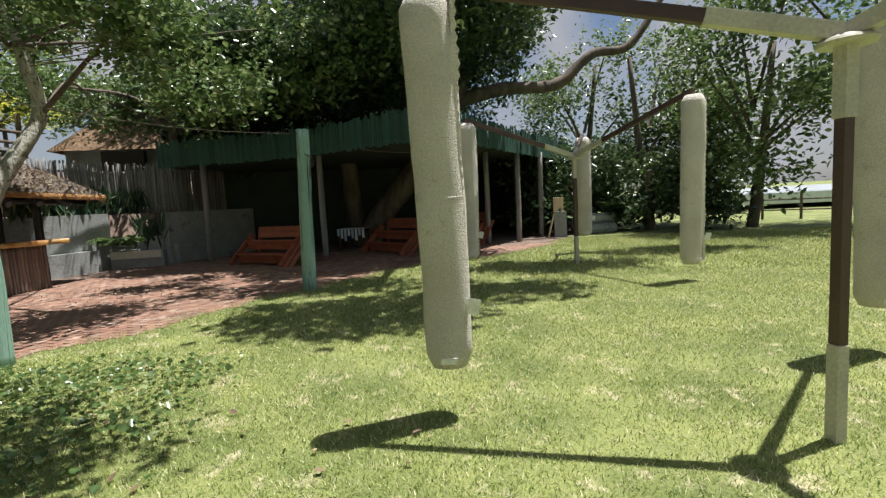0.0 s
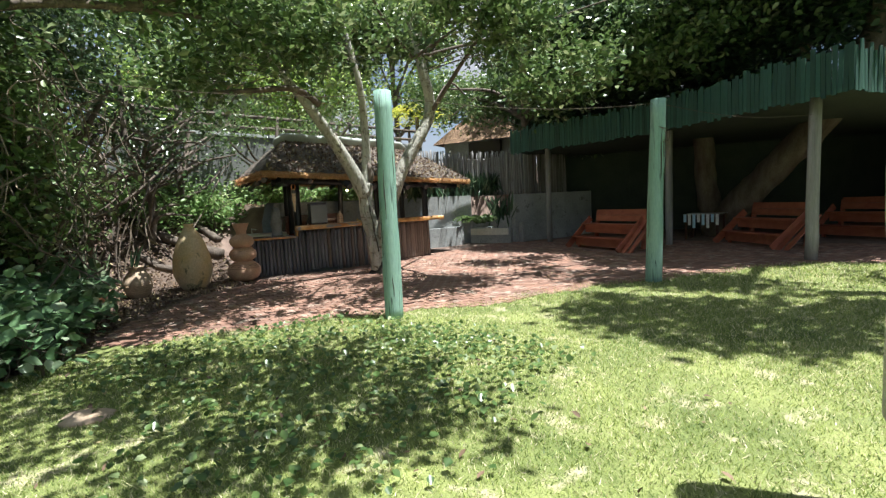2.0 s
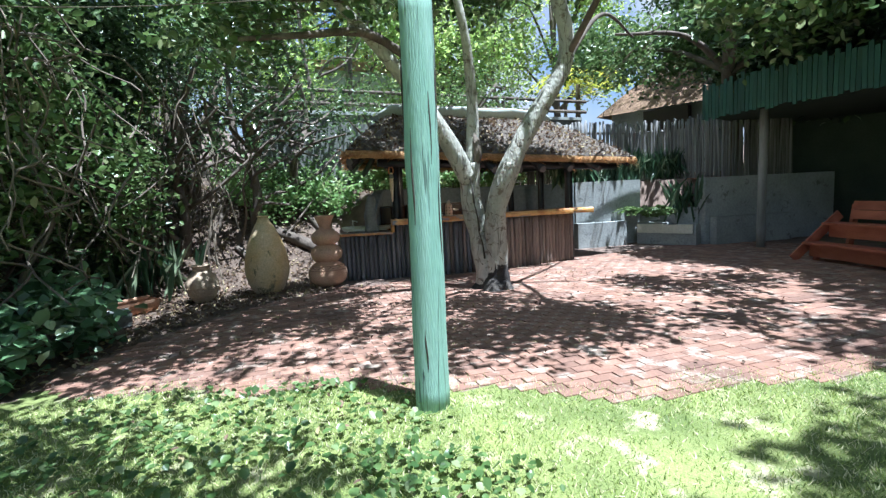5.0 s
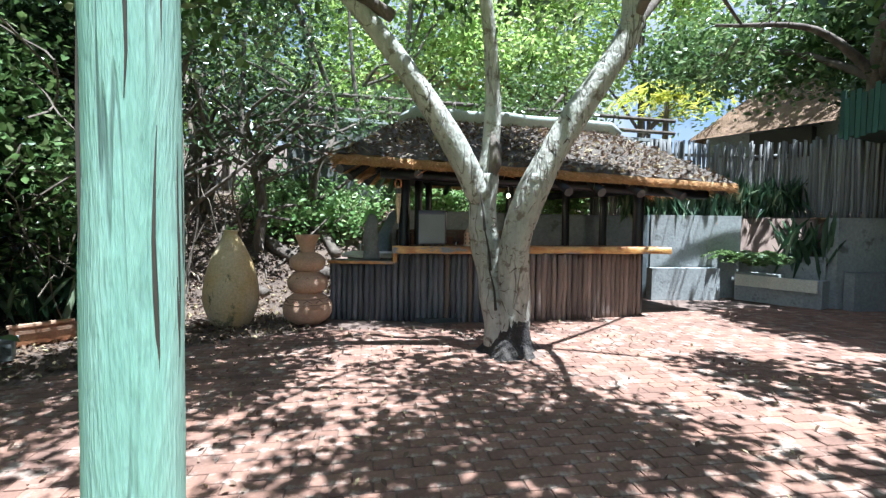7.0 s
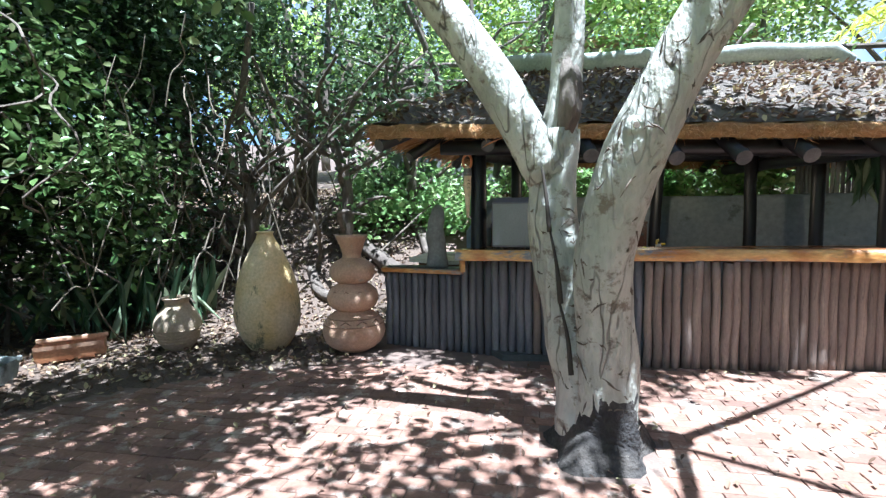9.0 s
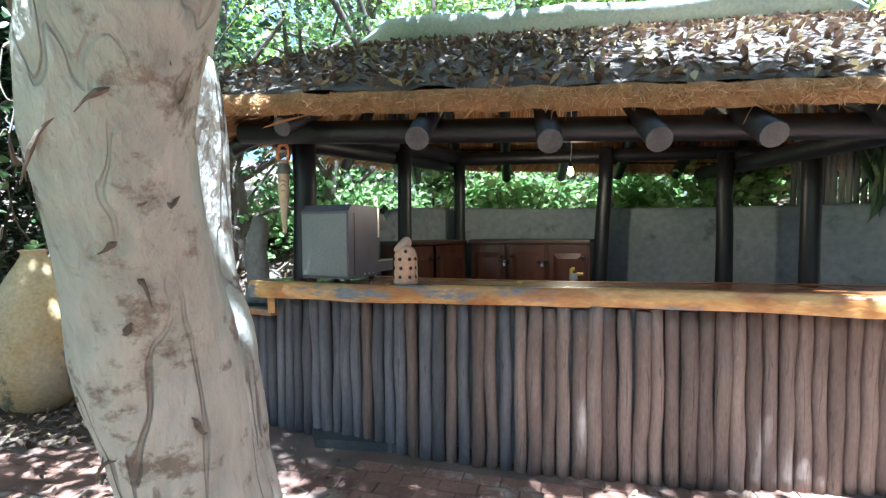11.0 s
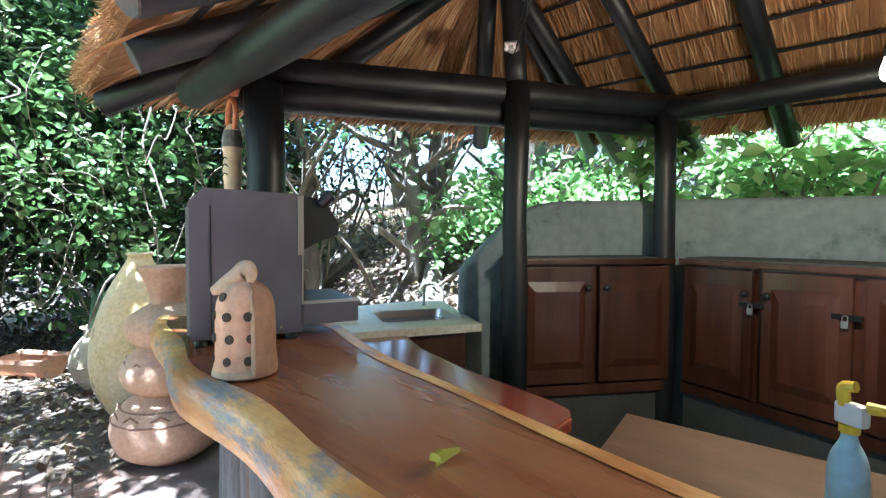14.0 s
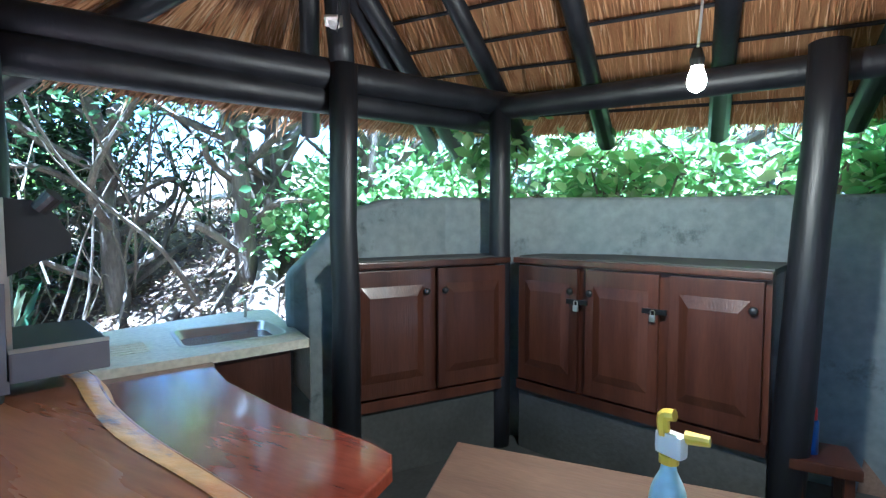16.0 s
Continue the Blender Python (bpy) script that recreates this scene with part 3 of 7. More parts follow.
def make_roof(root):
    rng = random.Random(4)
    FL, FR, BR, BL = [Vector(p) for p in EAVE]
    R0, R1 = [Vector(p) for p in RIDGE]

    def slope(a, b, c, d, lift, nu, nv, amp):
        """Grid over a slope: a-b along the eave, d-c along the ridge."""
        g = []
        for j in range(nv + 1):
            t = j / nv
            row = []
            for i in range(nu + 1):
                s = i / nu
                p = (a.lerp(b, s)).lerp(d.lerp(c, s), t)
                sag = 0.05 * math.sin(t * math.pi)
                p = p + Vector((0, 0, lift + sag + amp * noise.noise(p * 5) + amp * 0.6 * noise.noise(p * 14)))
                row.append(p)
            g.append(row)
        return g

    def to_bm(gs):
        bm = bmesh.new()
        for g in gs:
            vv = [[bm.verts.new(p) for p in row] for row in g]
            for r0, r1 in zip(vv, vv[1:]):
                for k in range(len(r0) - 1):
                    bm.faces.new((r0[k], r0[k + 1], r1[k + 1], r1[k]))
        bmesh.ops.remove_doubles(bm, verts=bm.verts, dist=0.004)
        return bm
    sides = [(FL, FR, R1, R0), (FR, BR, R1, R1), (BR, BL, R0, R1), (BL, FL, R0, R0)]
    top = part("thatch_top", to_bm([slope(*s, 0.125, 64, 22, 0.025) for s in sides]), M_THATCH, root, "weathered grey thatch strewn with dry leaves", True)
    part("thatch_underside", to_bm([slope(*s, 0.0, 40, 14, 0.008) for s in sides]), M_STRAW, root, "golden thatching grass seen from below", True)
    # cut edge of the thatch
    bm = bmesh.new()
    C = [FL, FR, BR, BL]
    for a, b in zip(C, C[1:] + C[:1]):
        n = 70
        lo, mid, hi = [], [], []
        out = Vector(((b - a).y, -(b - a).x, 0)).normalized() * -1
        if out.dot((a + b) / 2 - (R0 + R1) / 2) < 0:
            out = -out
        for i in range(n + 1):
            p = a.lerp(b, i / n)
            j = noise.noise(p * 7) * 0.02
            lo.append(bm.verts.new(p + Vector((0, 0, -0.012 + j)) + out * 0.0))
            mid.append(bm.verts.new(p + out * (0.045 + j) + Vector((0, 0, 0.04))))
            hi.append(bm.verts.new(p + out * 0.01 + Vector((0, 0, 0.115 + j))))
        for r0, r1 in ((lo, mid), (mid, hi)):
            for k in range(n):
                bm.faces.new((r0[k], r0[k + 1], r1[k + 1], r1[k]))
    part("thatch_edge", bm, M_STRAWEDGE, root, "cut orange-brown edge of the thatch")
    # loose stems hanging along the edge
    r2 = np.random.default_rng(8)
    pts, ax = [], []
    for a, b in zip(C, C[1:] + C[:1]):
        n = 50 if a is FL else 260
        for s in r2.random(n):
            p = a.lerp(b, s)
            pts.append((p.x + r2.normal() * 0.03, p.y + r2.normal() * 0.03, p.z + r2.uniform(-0.03, 0.12)))
            o = (p - (R0 + R1) / 2).normalized()
            ax.append((o.x, o.y, -0.5 + r2.normal() * 0.2))
    # stems of the thatch, laid down the slopes and showing below
    for a, b, c, d in sides:
        for q in range(3600 if a is not FR else 900):
            s, t = r2.random(), 0.1 + 0.86 * r2.random() ** 1.1
            p = a.lerp(b, s).lerp(d.lerp(c, s), t)
            dn = (a.lerp(b, s) - d.lerp(c, s)).normalized()
            pts.append((p.x, p.y, p.z - 0.008 - r2.random() * 0.012 + 0.05 * math.sin(t * math.pi)))
            ax.append((dn.x * 7, dn.y * 7, dn.z * 7))
    for a, b in ((BR, BL), (BL, FL)):
        for s in np.linspace(0, 1, 1500):
            p = a.lerp(b, s)
            o = (p - (R0 + R1) / 2).normalized()
            pts.append((p.x - o.x * 0.1, p.y - o.y * 0.1, p.z + r2.uniform(0.0, 0.08)))
            ax.append((o.x * 5, o.y * 5, -1.7))
    add_leaves("loose_straw", root, pts, 0.24, M_STEM, "loose thatch stems", aspect=0.016, axis=np.array(ax), rng=r2, vary=0.6)
    pe, ae = [], []
    for a, b in zip(C, C[1:] + C[:1]):
        out = Vector(((b - a).y, -(b - a).x, 0)).normalized() * -1
        if out.dot((a + b) / 2 - (R0 + R1) / 2) < 0:
            out = -out
        for s in r2.random(3600 if a is FL else 1200):
            p = a.lerp(b, s)
            u = r2.random()
            q = p + out * (0.012 + 0.04 * math.sin(u * 2.8)) + Vector((0, 0, -0.012 + 0.11 * u))
            pe.append(q[:])
            ae.append((out.x * 0.5 + r2.normal() * 0.35, out.y * 0.5 + r2.normal() * 0.35, -0.2 + r2.normal() * 0.35))
    add_leaves("edge_straw", root, pe, 0.07, M_STEM_EDGE, "frayed straw ends", aspect=0.05, axis=np.array(ae), rng=r2)
    # mortar cap along the ridge
    bm = bmesh.new()
    ln = [R0 + Vector((0.02, -0.25, 0.08))] + [R0.lerp(R1, k / 9) + Vector((0, 0, 0.19 + 0.02 * math.sin(k * 2))) for k in range(10)] + [R1 + Vector((0, 0.25, 0.08))]
    sweep(ln, [0.1] + [0.17] * 10 + [0.1], 12, 0.1, bm, flat=0.45)
    part("ridge_cap", bm, M_CAP, root, "pale mortar ridge cap", True)
    # rafters
    def rafter(a, b, r=0.062):
        a, b = Vector(a), Vector(b)
        ob = part("rafter", sweep([a, a.lerp(b, 0.5), b], [r, r * 0.95, r * 0.9], 10, 0.06), M_TAR, root, smooth=True)
        e = part("rafter_end", sweep([a + (a - b).normalized() * 0.001, a + (a - b).normalized() * 0.006], [r * 0.97, r * 0.96], 14), M_CUT, ob, "grey sawn log end")
        return ob
    for y, z in ((7.97, 1.945), (8.69, 1.905), (9.24, 1.895), (9.78, 1.9), (10.45, 1.9), (11.2, 1.88)):
        ry = min(max(y, 7.35), 10.65)
        rafter((-8.87, y, z), (-10.72, ry, 2.95), 0.07)
    rafter((-9.08, 7.07, 2.087), (-10.72, 7.4, 2.95))
    for y in (7.2, 7.8, 8.4, 9.1, 9.8, 10.5, 11.2):
        ry = min(max(y, 7.35), 10.65)
        rafter((-12.62, y, roof_z(-12.62, y) - 0.1), (-10.8, ry, 2.98))
    for x in (-9.9, -11.5):
        rafter((x, 6.2 if x > -11 else 6.6, 2.1 if x > -11 else 2.16), (-10.76, 7.3, 3.0))
        rafter((x, 12.05, 2.02), (-10.74, 10.7, 2.98))
    rafter((-9.16, 6.02, 2.13), (-10.76, 7.3, 2.98), 0.065)
    rafter((-12.6, 6.95, 2.2), (-10.78, 7.3, 3.0), 0.06)
    rafter((-8.86, 12.0, 1.97), (-10.74, 10.7, 2.98), 0.06)
    # battens
    for k in range(1, 8):
        t = k / 8
        for a, b, c, d in sides[:3:2]:
            p, q = a.lerp(d, t), b.lerp(c, t)
            part("batten", sweep([p + Vector((0, 0, -0.02)), (p + q) / 2 + Vector((0, 0, -0.03)), q + Vector((0, 0, -0.02))], [0.012] * 3, 6), M_TAR, root)
    return top


def log(root, name, a, b, r, mat_=None, label="", rough=0.05, n=6):
    a, b = Vector(a), Vector(b)
    pts = [a.lerp(b, k / n) + Vector((noise.noise(a + Vector((k, 0, 0))) * 0.012, noise.noise(a + Vector((0, k, 0))) * 0.012, 0)) for k in range(n + 1)]
    return part(name, sweep(pts, [r * (1 + 0.04 * math.sin(k)) for k in range(n + 1)], 16, rough), mat_ or M_TAR, root, label, True)


kiosk = thing("thatched_shelter", (-10.7, 9.0, 0), "open thatched bar shelter on black tarred poles over brick paving", "shelter")
POSTS = [(-9.6, 6.97, 2.12), (-10.83, 7.44, 2.3), (-11.87, 7.86, 2.3), (-11.59, 9.41, 2.3), (-11.2, 10.5, 2.15), (-10.3, 10.75, 2.1), (-9.2, 10.66, 2.05)]


def make_kiosk():
    make_roof(kiosk)
    for i, (x, y, z) in enumerate(POSTS):
        lean = 0.05 if i == 3 else 0.0
        log(kiosk, "post", (x, y - lean * 0.95, -0.05), (x, y + lean * (z - 0.9), z), (0.086, 0.07, 0.07, 0.076, 0.075, 0.07, 0.086)[i], label="black tarred post")
    log(kiosk, "beam", (-9.42, 6.6, 2.13), (-9.16, 11.9, 1.94), 0.076, label="black front beam")
    log(kiosk, "beam", (-9.52, 6.83, 2.1), (-12.1, 7.78, 2.2), 0.072)
    log(kiosk, "beam", (-9.55, 6.78, 2.22), (-12.2, 7.98, 2.31), 0.078)
    log(kiosk, "beam", (-11.9, 7.5, 2.26), (-11.66, 11.4, 2.22), 0.07)
    log(kiosk, "beam", (-9.1, 10.75, 2.0), (-12.1, 10.6, 2.05), 0.075)
    log(kiosk, "beam", (-10.83, 7.44, 2.28), (-10.78, 7.42, 3.0), 0.06)


make_kiosk()

FRONT = [(-9.8, 5.95), (-9.5, 6.8), (-9.3, 7.45), (-9.16, 8.0), (-9.05, 8.85), (-9.04, 9.75), (-9.12, 10.68)]


def plan_curve(pts, n=12):
    return [(p.x, p.y) for p in curve_pts([(x, y, 0) for x, y in pts], n)]


def along(line, step):
    """Even steps along a plan line."""
    out, carry = [], 0.0
    for a, b in zip(line, line[1:]):
        a, b = Vector((*a, 0)), Vector((*b, 0))
        L = (b - a).length
        while carry < L:
            p = a.lerp(b, carry / L)
            out.append((p.x, p.y, (b - a).normalized()))
            carry += step
        carry -= L
    return out


def make_counter():
    bar = thing("bar_counter", (-9.3, 8.5, 0), "curved pole-fronted bar with varnished live-edge timber top", "counter")
    line = plan_curve(FRONT)
    # masonry core behind the poles
    part("core", ribbon_wall([(x - 0.07, y) for x, y in line if y > 6.85], -0.1, 0.98, 0.16), M_PLASTER, bar)
    part("core", ribbon_wall([(x - 0.07, y) for x, y in line if y < 6.95], -0.1, 0.8, 0.3), M_PLASTER, bar)
    meshes = []
    for k in range(6):
        pts = [Vector((noise.noise((k * 9, z * 2.5, 0)) * 0.012, noise.noise((0, z * 2.5, k * 7)) * 0.014, z)) for z in np.linspace(-0.04, 1.0, 9)]
        bm = sweep(pts, [0.041 * (1 + 0.1 * noise.noise((k * 5, z * 4, 2))) for z in np.linspace(0, 1, 9)], 10, 0.12)
        meshes.append(mesh_from("pole", bm, M_POLE if k < 3 else M_POLE_SUNLIT, True))
    rng = random.Random(2)
    for x, y, d in along(line, 0.084):
        h = 0.83 if y < 6.8 else 1.0 + rng.uniform(-0.025, 0.01)
        s = rng.uniform(0.88, 1.12)
        # sunlit-coloured poles grow more frequent towards the bar's brighter end
        piece("pole", rng.choice(meshes[:3] if rng.random() > (y - 7.4) / 1.4 else meshes[3:]), bar, pose(x, y, 0, rng.uniform(-0.8, 0.8), rng.uniform(-0.8, 0.8), rng.uniform(0, 360)) @ Matrix.Diagonal((s, s, h, 1)))
    front = [(-9.22, 6.74), (-9.12, 7.2), (-9.05, 7.65), (-9.04, 8.1), (-9.02, 8.5), (-9.0, 9.0), (-8.94, 9.5), (-8.84, 10.1), (-8.76, 10.6), (-8.68, 10.85)]
    back = [(-9.34, 10.9), (-9.38, 10.2), (-9.41, 9.5), (-9.41, 8.9), (-9.44, 8.5), (-9.52, 8.1), (-9.6, 7.7), (-9.7, 7.38), (-9.72, 7.0)]
    f2 = [(x + 0.012 * math.sin(i * 0.6), y) for i, (x, y) in enumerate(plan_curve(front, 6))]
    b2 = [(x + 0.01 * math.sin(i * 0.45), y) for i, (x, y) in enumerate(plan_curve(back, 6))]
    part("top_slab", prism(f2 + b2, 1.0, 1.1, bevel=0.012), M_SLAB, bar, "red-brown varnished timber top")

    def edge_strip(ln, inward, z0, z1, w):
        bm = bmesh.new()
        n = len(ln)
        rows = []
        for i, (x, y) in enumerate(ln):
            wob = 0.009 * noise.noise((x * 3, y * 3, 1.0))
            iw = w * (1 + 0.35 * noise.noise((y * 2.2, x, 4)))
            rows.append([bm.verts.new((x - inward * 0.006, y, z0 + wob)), bm.verts.new((x - inward * (0.02 + wob), y, (z0 + z1) / 2)), bm.verts.new((x - inward * 0.004, y, z1 - 0.008)),
                         bm.verts.new((x + inward * 0.012, y, z1 + 0.004)), bm.verts.new((x + inward * iw, y, z1 + 0.004))])
        for a, b in zip(rows, rows[1:]):
            for k in range(4):
                bm.faces.new((a[k], a[k + 1], b[k + 1], b[k]))
        bmesh.ops.recalc_face_normals(bm, faces=bm.faces)
        return bm
    part("front_edge", edge_strip(f2, -1, 1.0, 1.1, 0.045), M_SLABEDGE, bar, "yellow live edge with blue-grey stains", True)
    part("back_edge", edge_strip(b2, 1, 1.02, 1.098, 0.055), M_SLABEDGE, bar, "yellow live edge", True)
    part("end_grain", box((0.5, 0.012, 0.1), pose(-9.47, 6.86, 1.05, 0, 0, -27.5)), M_SLABEDGE, bar)
    # lower ledge at the end
    led = [(-9.93, 5.87), (-9.72, 5.88), (-9.42, 6.78), (-9.66, 6.92), (-9.9, 6.4)]
    part("ledge", prism(led, 0.83, 0.875, bevel=0.008), M_SLABEDGE, bar, "yellow-edged lower ledge")
    part("ledge_mat", prism([(-9.9, 5.93), (-9.76, 5.94), (-9.49, 6.74), (-9.67, 6.84), (-9.87, 6.4)], 0.877, 0.885), M_BLACKPL, bar, "dark surface of the ledge")
    part("end_post", box((0.05, 0.05, 0.24), pose(-9.4, 6.8, 0.98, 0, 0, 20), 0.006), M_SLABEDGE, bar)
    return bar


make_counter()


def make_inside():
    # bar floor
    solo("floor_bar", prism([(-9.2, 7.2), (-9.15, 10.6), (-11.5, 11.4), (-12.2, 10.4), (-12.3, 9), (-12.0, 7.8), (-11.1, 7.1), (-9.7, 6.9)], 0.0, 0.06), M_DARKCEM, "dark grey screeded floor behind the bar", "floor", kind="structure")
    # tiled sink unit
    su = thing("sink_unit", (-10.6, 6.9, 0), "tiled sink counter with a small steel basin", "sink")
    part("carcass", prism([(-10.02, 6.78), (-10.4, 6.98), (-10.74, 7.15), (-11.2, 6.42), (-10.4, 6.2)], 0, 0.885), M_CAB, su)
    outer = [(-9.9, 6.82), (-10.37, 7.04), (-10.79, 7.23), (-11.3, 6.37), (-11.05, 6.22), (-10.3, 6.1), (-9.9, 6.5)]
    a = math.radians(154)
    m = Matrix.Translation((-10.69, 6.75, 0.93)) @ Matrix.Rotation(a, 4, "Z") @ Matrix.Diagonal((1.03, 1.22, 1, 1))

    def ring(w, d, z, r):
        return [m @ Vector((sx * (w - r) + r * math.cos(t), sy * (d - r) + r * math.sin(t), z)) for sx, sy, t0 in ((1, 1, 0), (-1, 1, 90), (-1, -1, 180), (1, -1, 270)) for t in [radians(t0 + q) for q in (0, 22, 45, 67, 90)]]
    bm = bmesh.new()
    vo = [bm.verts.new((x, y, 0.93)) for x, y in outer]
    vi = [bm.verts.new(p) for p in ring(0.24, 0.18, 0.0, 0.05)]
    es = [bm.edges.new((L[k], L[(k + 1) % len(L)])) for L in (vo, vi) for k in range(len(L))]
    bmesh.ops.triangle_fill(bm, edges=es, use_beauty=True)
    vl = [bm.verts.new((x, y, 0.885)) for x, y in outer]
    for k in range(len(vo)):
        bm.faces.new((vo[k], vo[(k + 1) % len(vo)], vl[(k + 1) % len(vo)], vl[k]))
    bmesh.ops.recalc_face_normals(bm, faces=bm.faces)
    part("worktop", bm, M_TILE, su, "cream tiled worktop")
    part("tile_edge", prism([(-10.79, 7.235), (-10.802, 7.225), (-11.305, 6.375), (-11.293, 6.375)], 0.6, 0.925), M_TILE, su)
    bm = bmesh.new()
    loops = [ring(0.26, 0.2, 0.003, 0.06), ring(0.245, 0.185, 0.008, 0.055), ring(0.235, 0.175, 0.0, 0.05), ring(0.215, 0.155, -0.08, 0.05), ring(0.18, 0.12, -0.095, 0.05)]
    vv = [[bm.verts.new(p) for p in L] for L in loops]
    for r0, r1 in zip(vv, vv[1:]):
        for k in range(20):
            bm.faces.new((r0[k], r0[(k + 1) % 20], r1[(k + 1) % 20], r1[k]))
    bm.faces.new(vv[-1])
    part("basin", bm, M_STEEL, su, "small brushed steel basin", True)
    for k in range(5):
        part("drain_groove", box((0.3, 0.008, 0.004), Matrix.Translation((-10.2 + 0.018 * k, 6.5 + 0.045 * k, 0.932)) @ Matrix.Rotation(radians(154), 4, "Z")), M_TILE, su)
    tp = part("tap", sweep(curve_pts([(-11.03, 6.46, 0.93), (-11.03, 6.46, 1.02), (-11.0, 6.48, 1.05), (-10.92, 6.53, 1.03)], 5), [0.011] * 16, 10), M_STEEL, su, "small chrome tap", True)
    part("tap_handle", sweep([(-11.03, 6.46, 1.03), (-11.03, 6.46, 1.07)], [0.018, 0.014], 10), M_STEEL, tp)
    # polished board under the bar top
    lc = thing("serving_board", (-9.8, 7.8, 0), "glossy red-brown serving board below the bar top", "counter")
    outl = [(-9.5, 7.42), (-9.62, 7.0), (-9.92, 6.86), (-10.36, 7.06), (-10.31, 7.14), (-10.21, 7.36), (-10.11, 7.75), (-10.05, 8.18), (-10.02, 8.27), (-9.96, 8.31), (-9.75, 8.33), (-9.48, 8.33)]
    part("board", prism(outl, 0.86, 0.9, bevel=0.01), M_RED, lc, "glossy red varnished board")
    part("bracket", box((0.5, 0.05, 0.84), pose(-9.75, 7.75, 0.44)), M_CAB, lc)
    # plain table with a brown top
    wt_ = thing("work_table", (-9.95, 9.0, 0), "low table with a worn brown wooden top", "table")
    part("table_top", prism([(-10.3, 8.33), (-9.62, 8.47), (-9.75, 9.72), (-10.43, 9.6)], 0.79, 0.83, bevel=0.006), paint("worn_brown_top", (0.1, 0.06, 0.042), (0.16, 0.1, 0.068), 2, 30, 0.4, 0.15, stretch=(4, 0.6, 1), rnd=0), wt_, "worn brown top")
    for x, y in ((-10.22, 8.45), (-9.72, 8.56), (-9.82, 9.6), (-10.32, 9.5)):
        part("leg", box((0.06, 0.06, 0.75), pose(x, y, 0.42, 0, 0, 10), 0.005), M_CAB, wt_)


make_inside()


def make_cabinets():
    """Two hanging cabinet units with panelled doors under a shared ledge."""
    def unit(p0, p1, n, locks, label, deep):
        a, b = Vector((*p0, 0)), Vector((*p1, 0))
        d = (b - a).normalized()
        nrm = Vector((d.y, -d.x, 0))
        if nrm.dot(Vector((-9.5, 8.5, 0)) - a) < 0:
            nrm = -nrm
        L = (b - a).length
        root = thing("wall_cabinet", ((a.x + b.x) / 2, (a.y + b.y) / 2, 0.1), label, "cabinet", "cabinets behind the bar")
        R = Matrix(((d.x, nrm.x, 0, a.x), (d.y, nrm.y, 0, a.y), (0, 0, 1, 0), (0, 0, 0, 1)))
        at = lambda u, v, z: R @ Matrix.Translation((u, v, z))
        part("plinth", box((L, 0.3, 0.42), at(L / 2, -0.19, 0.26)), M_DARKCEM, root, "dark screeded plinth")
        part("body", box((L, deep - 0.02, 0.83), at(L / 2, -0.03 - deep / 2, 0.875)), M_CAB, root)
        part("top_rail", box((L + 0.02, 0.06, 0.035), at(L / 2, -0.01, 1.292), 0.006), M_CAB, root, "lighter brown top rail")
        part("ledge", box((L + 0.01, deep, 0.03), at(L / 2, -0.045 - deep / 2, 1.302), 0.004), M_DARKCEM, root, "dark grey ledge")
        part("frame_rail", box((L, 0.025, 0.06), at(L / 2, -0.02, 0.49)), M_CAB, root)
        w = L / n
        for k in range(n):
            u = w * (k + 0.5)
            dr = part("door", box((w - 0.05, 0.028, 0.72), at(u, -0.006, 0.9), 0.004), M_CAB, root)
            pw, ph = w - 0.19, 0.5
            bm = bmesh.new()
            o = [(-pw / 2 - 0.02, -ph / 2 - 0.02), (pw / 2 + 0.02, -ph / 2 - 0.02), (pw / 2 + 0.02, ph / 2 + 0.02), (-pw / 2 - 0.02, ph / 2 + 0.02)]
            i_ = [(-pw / 2 + 0.025, -ph / 2 + 0.03), (pw / 2 - 0.025, -ph / 2 + 0.03), (pw / 2 - 0.025, ph / 2 - 0.04), (-pw / 2 + 0.025, ph / 2 - 0.04)]
            lo = [bm.verts.new(at(u + x, 0.009, 0.9 + z) @ Vector((0, 0, 0))) for x, z in o]
            hi = [bm.verts.new(at(u + x, 0.026, 0.9 + z) @ Vector((0, 0, 0))) for x, z in i_]
            bm.faces.new(hi)
            for q in range(4):
                bm.faces.new((lo[q], lo[(q + 1) % 4], hi[(q + 1) % 4], hi[q]))
            bmesh.ops.recalc_face_normals(bm, faces=bm.faces)
            part("panel", bm, M_CAB, dr, "raised door panel")
            part("knob", knob_bm(at(u + (w / 2 - 0.06) * (1 if k % 2 == 0 else -1), 0.008, 1.13)), M_BLACKPL, dr, "black knob", True)
        for u in locks:
            la = part("hasp", box((0.13, 0.012, 0.028), at(u, 0.014, 1.07), 0.003), M_BLACKMETAL, root, "black hasp")
            part("padlock", box((0.03, 0.016, 0.035), at(u, 0.028, 1.035), 0.004), M_STEEL, la, "small padlock")
            part("shackle", sweep(curve_pts([at(u - 0.01, 0.028, 1.052) @ Vector(), at(u - 0.009, 0.028, 1.075) @ Vector(), at(u + 0.009, 0.028, 1.075) @ Vector(), at(u + 0.01, 0.028, 1.052) @ Vector()], 4), [0.003] * 13, 6), M_STEEL, la)
        return root

    unit((-10.98, 7.33), (-11.84, 7.93), 2, [], "dark mahogany cabinet with two panelled doors under a grey ledge", 0.26)
    unit((-11.86, 7.98), (-11.5, 9.29), 3, [0.43, 0.86], "dark mahogany cabinet with three panelled doors and padlocked hasps", 0.5)


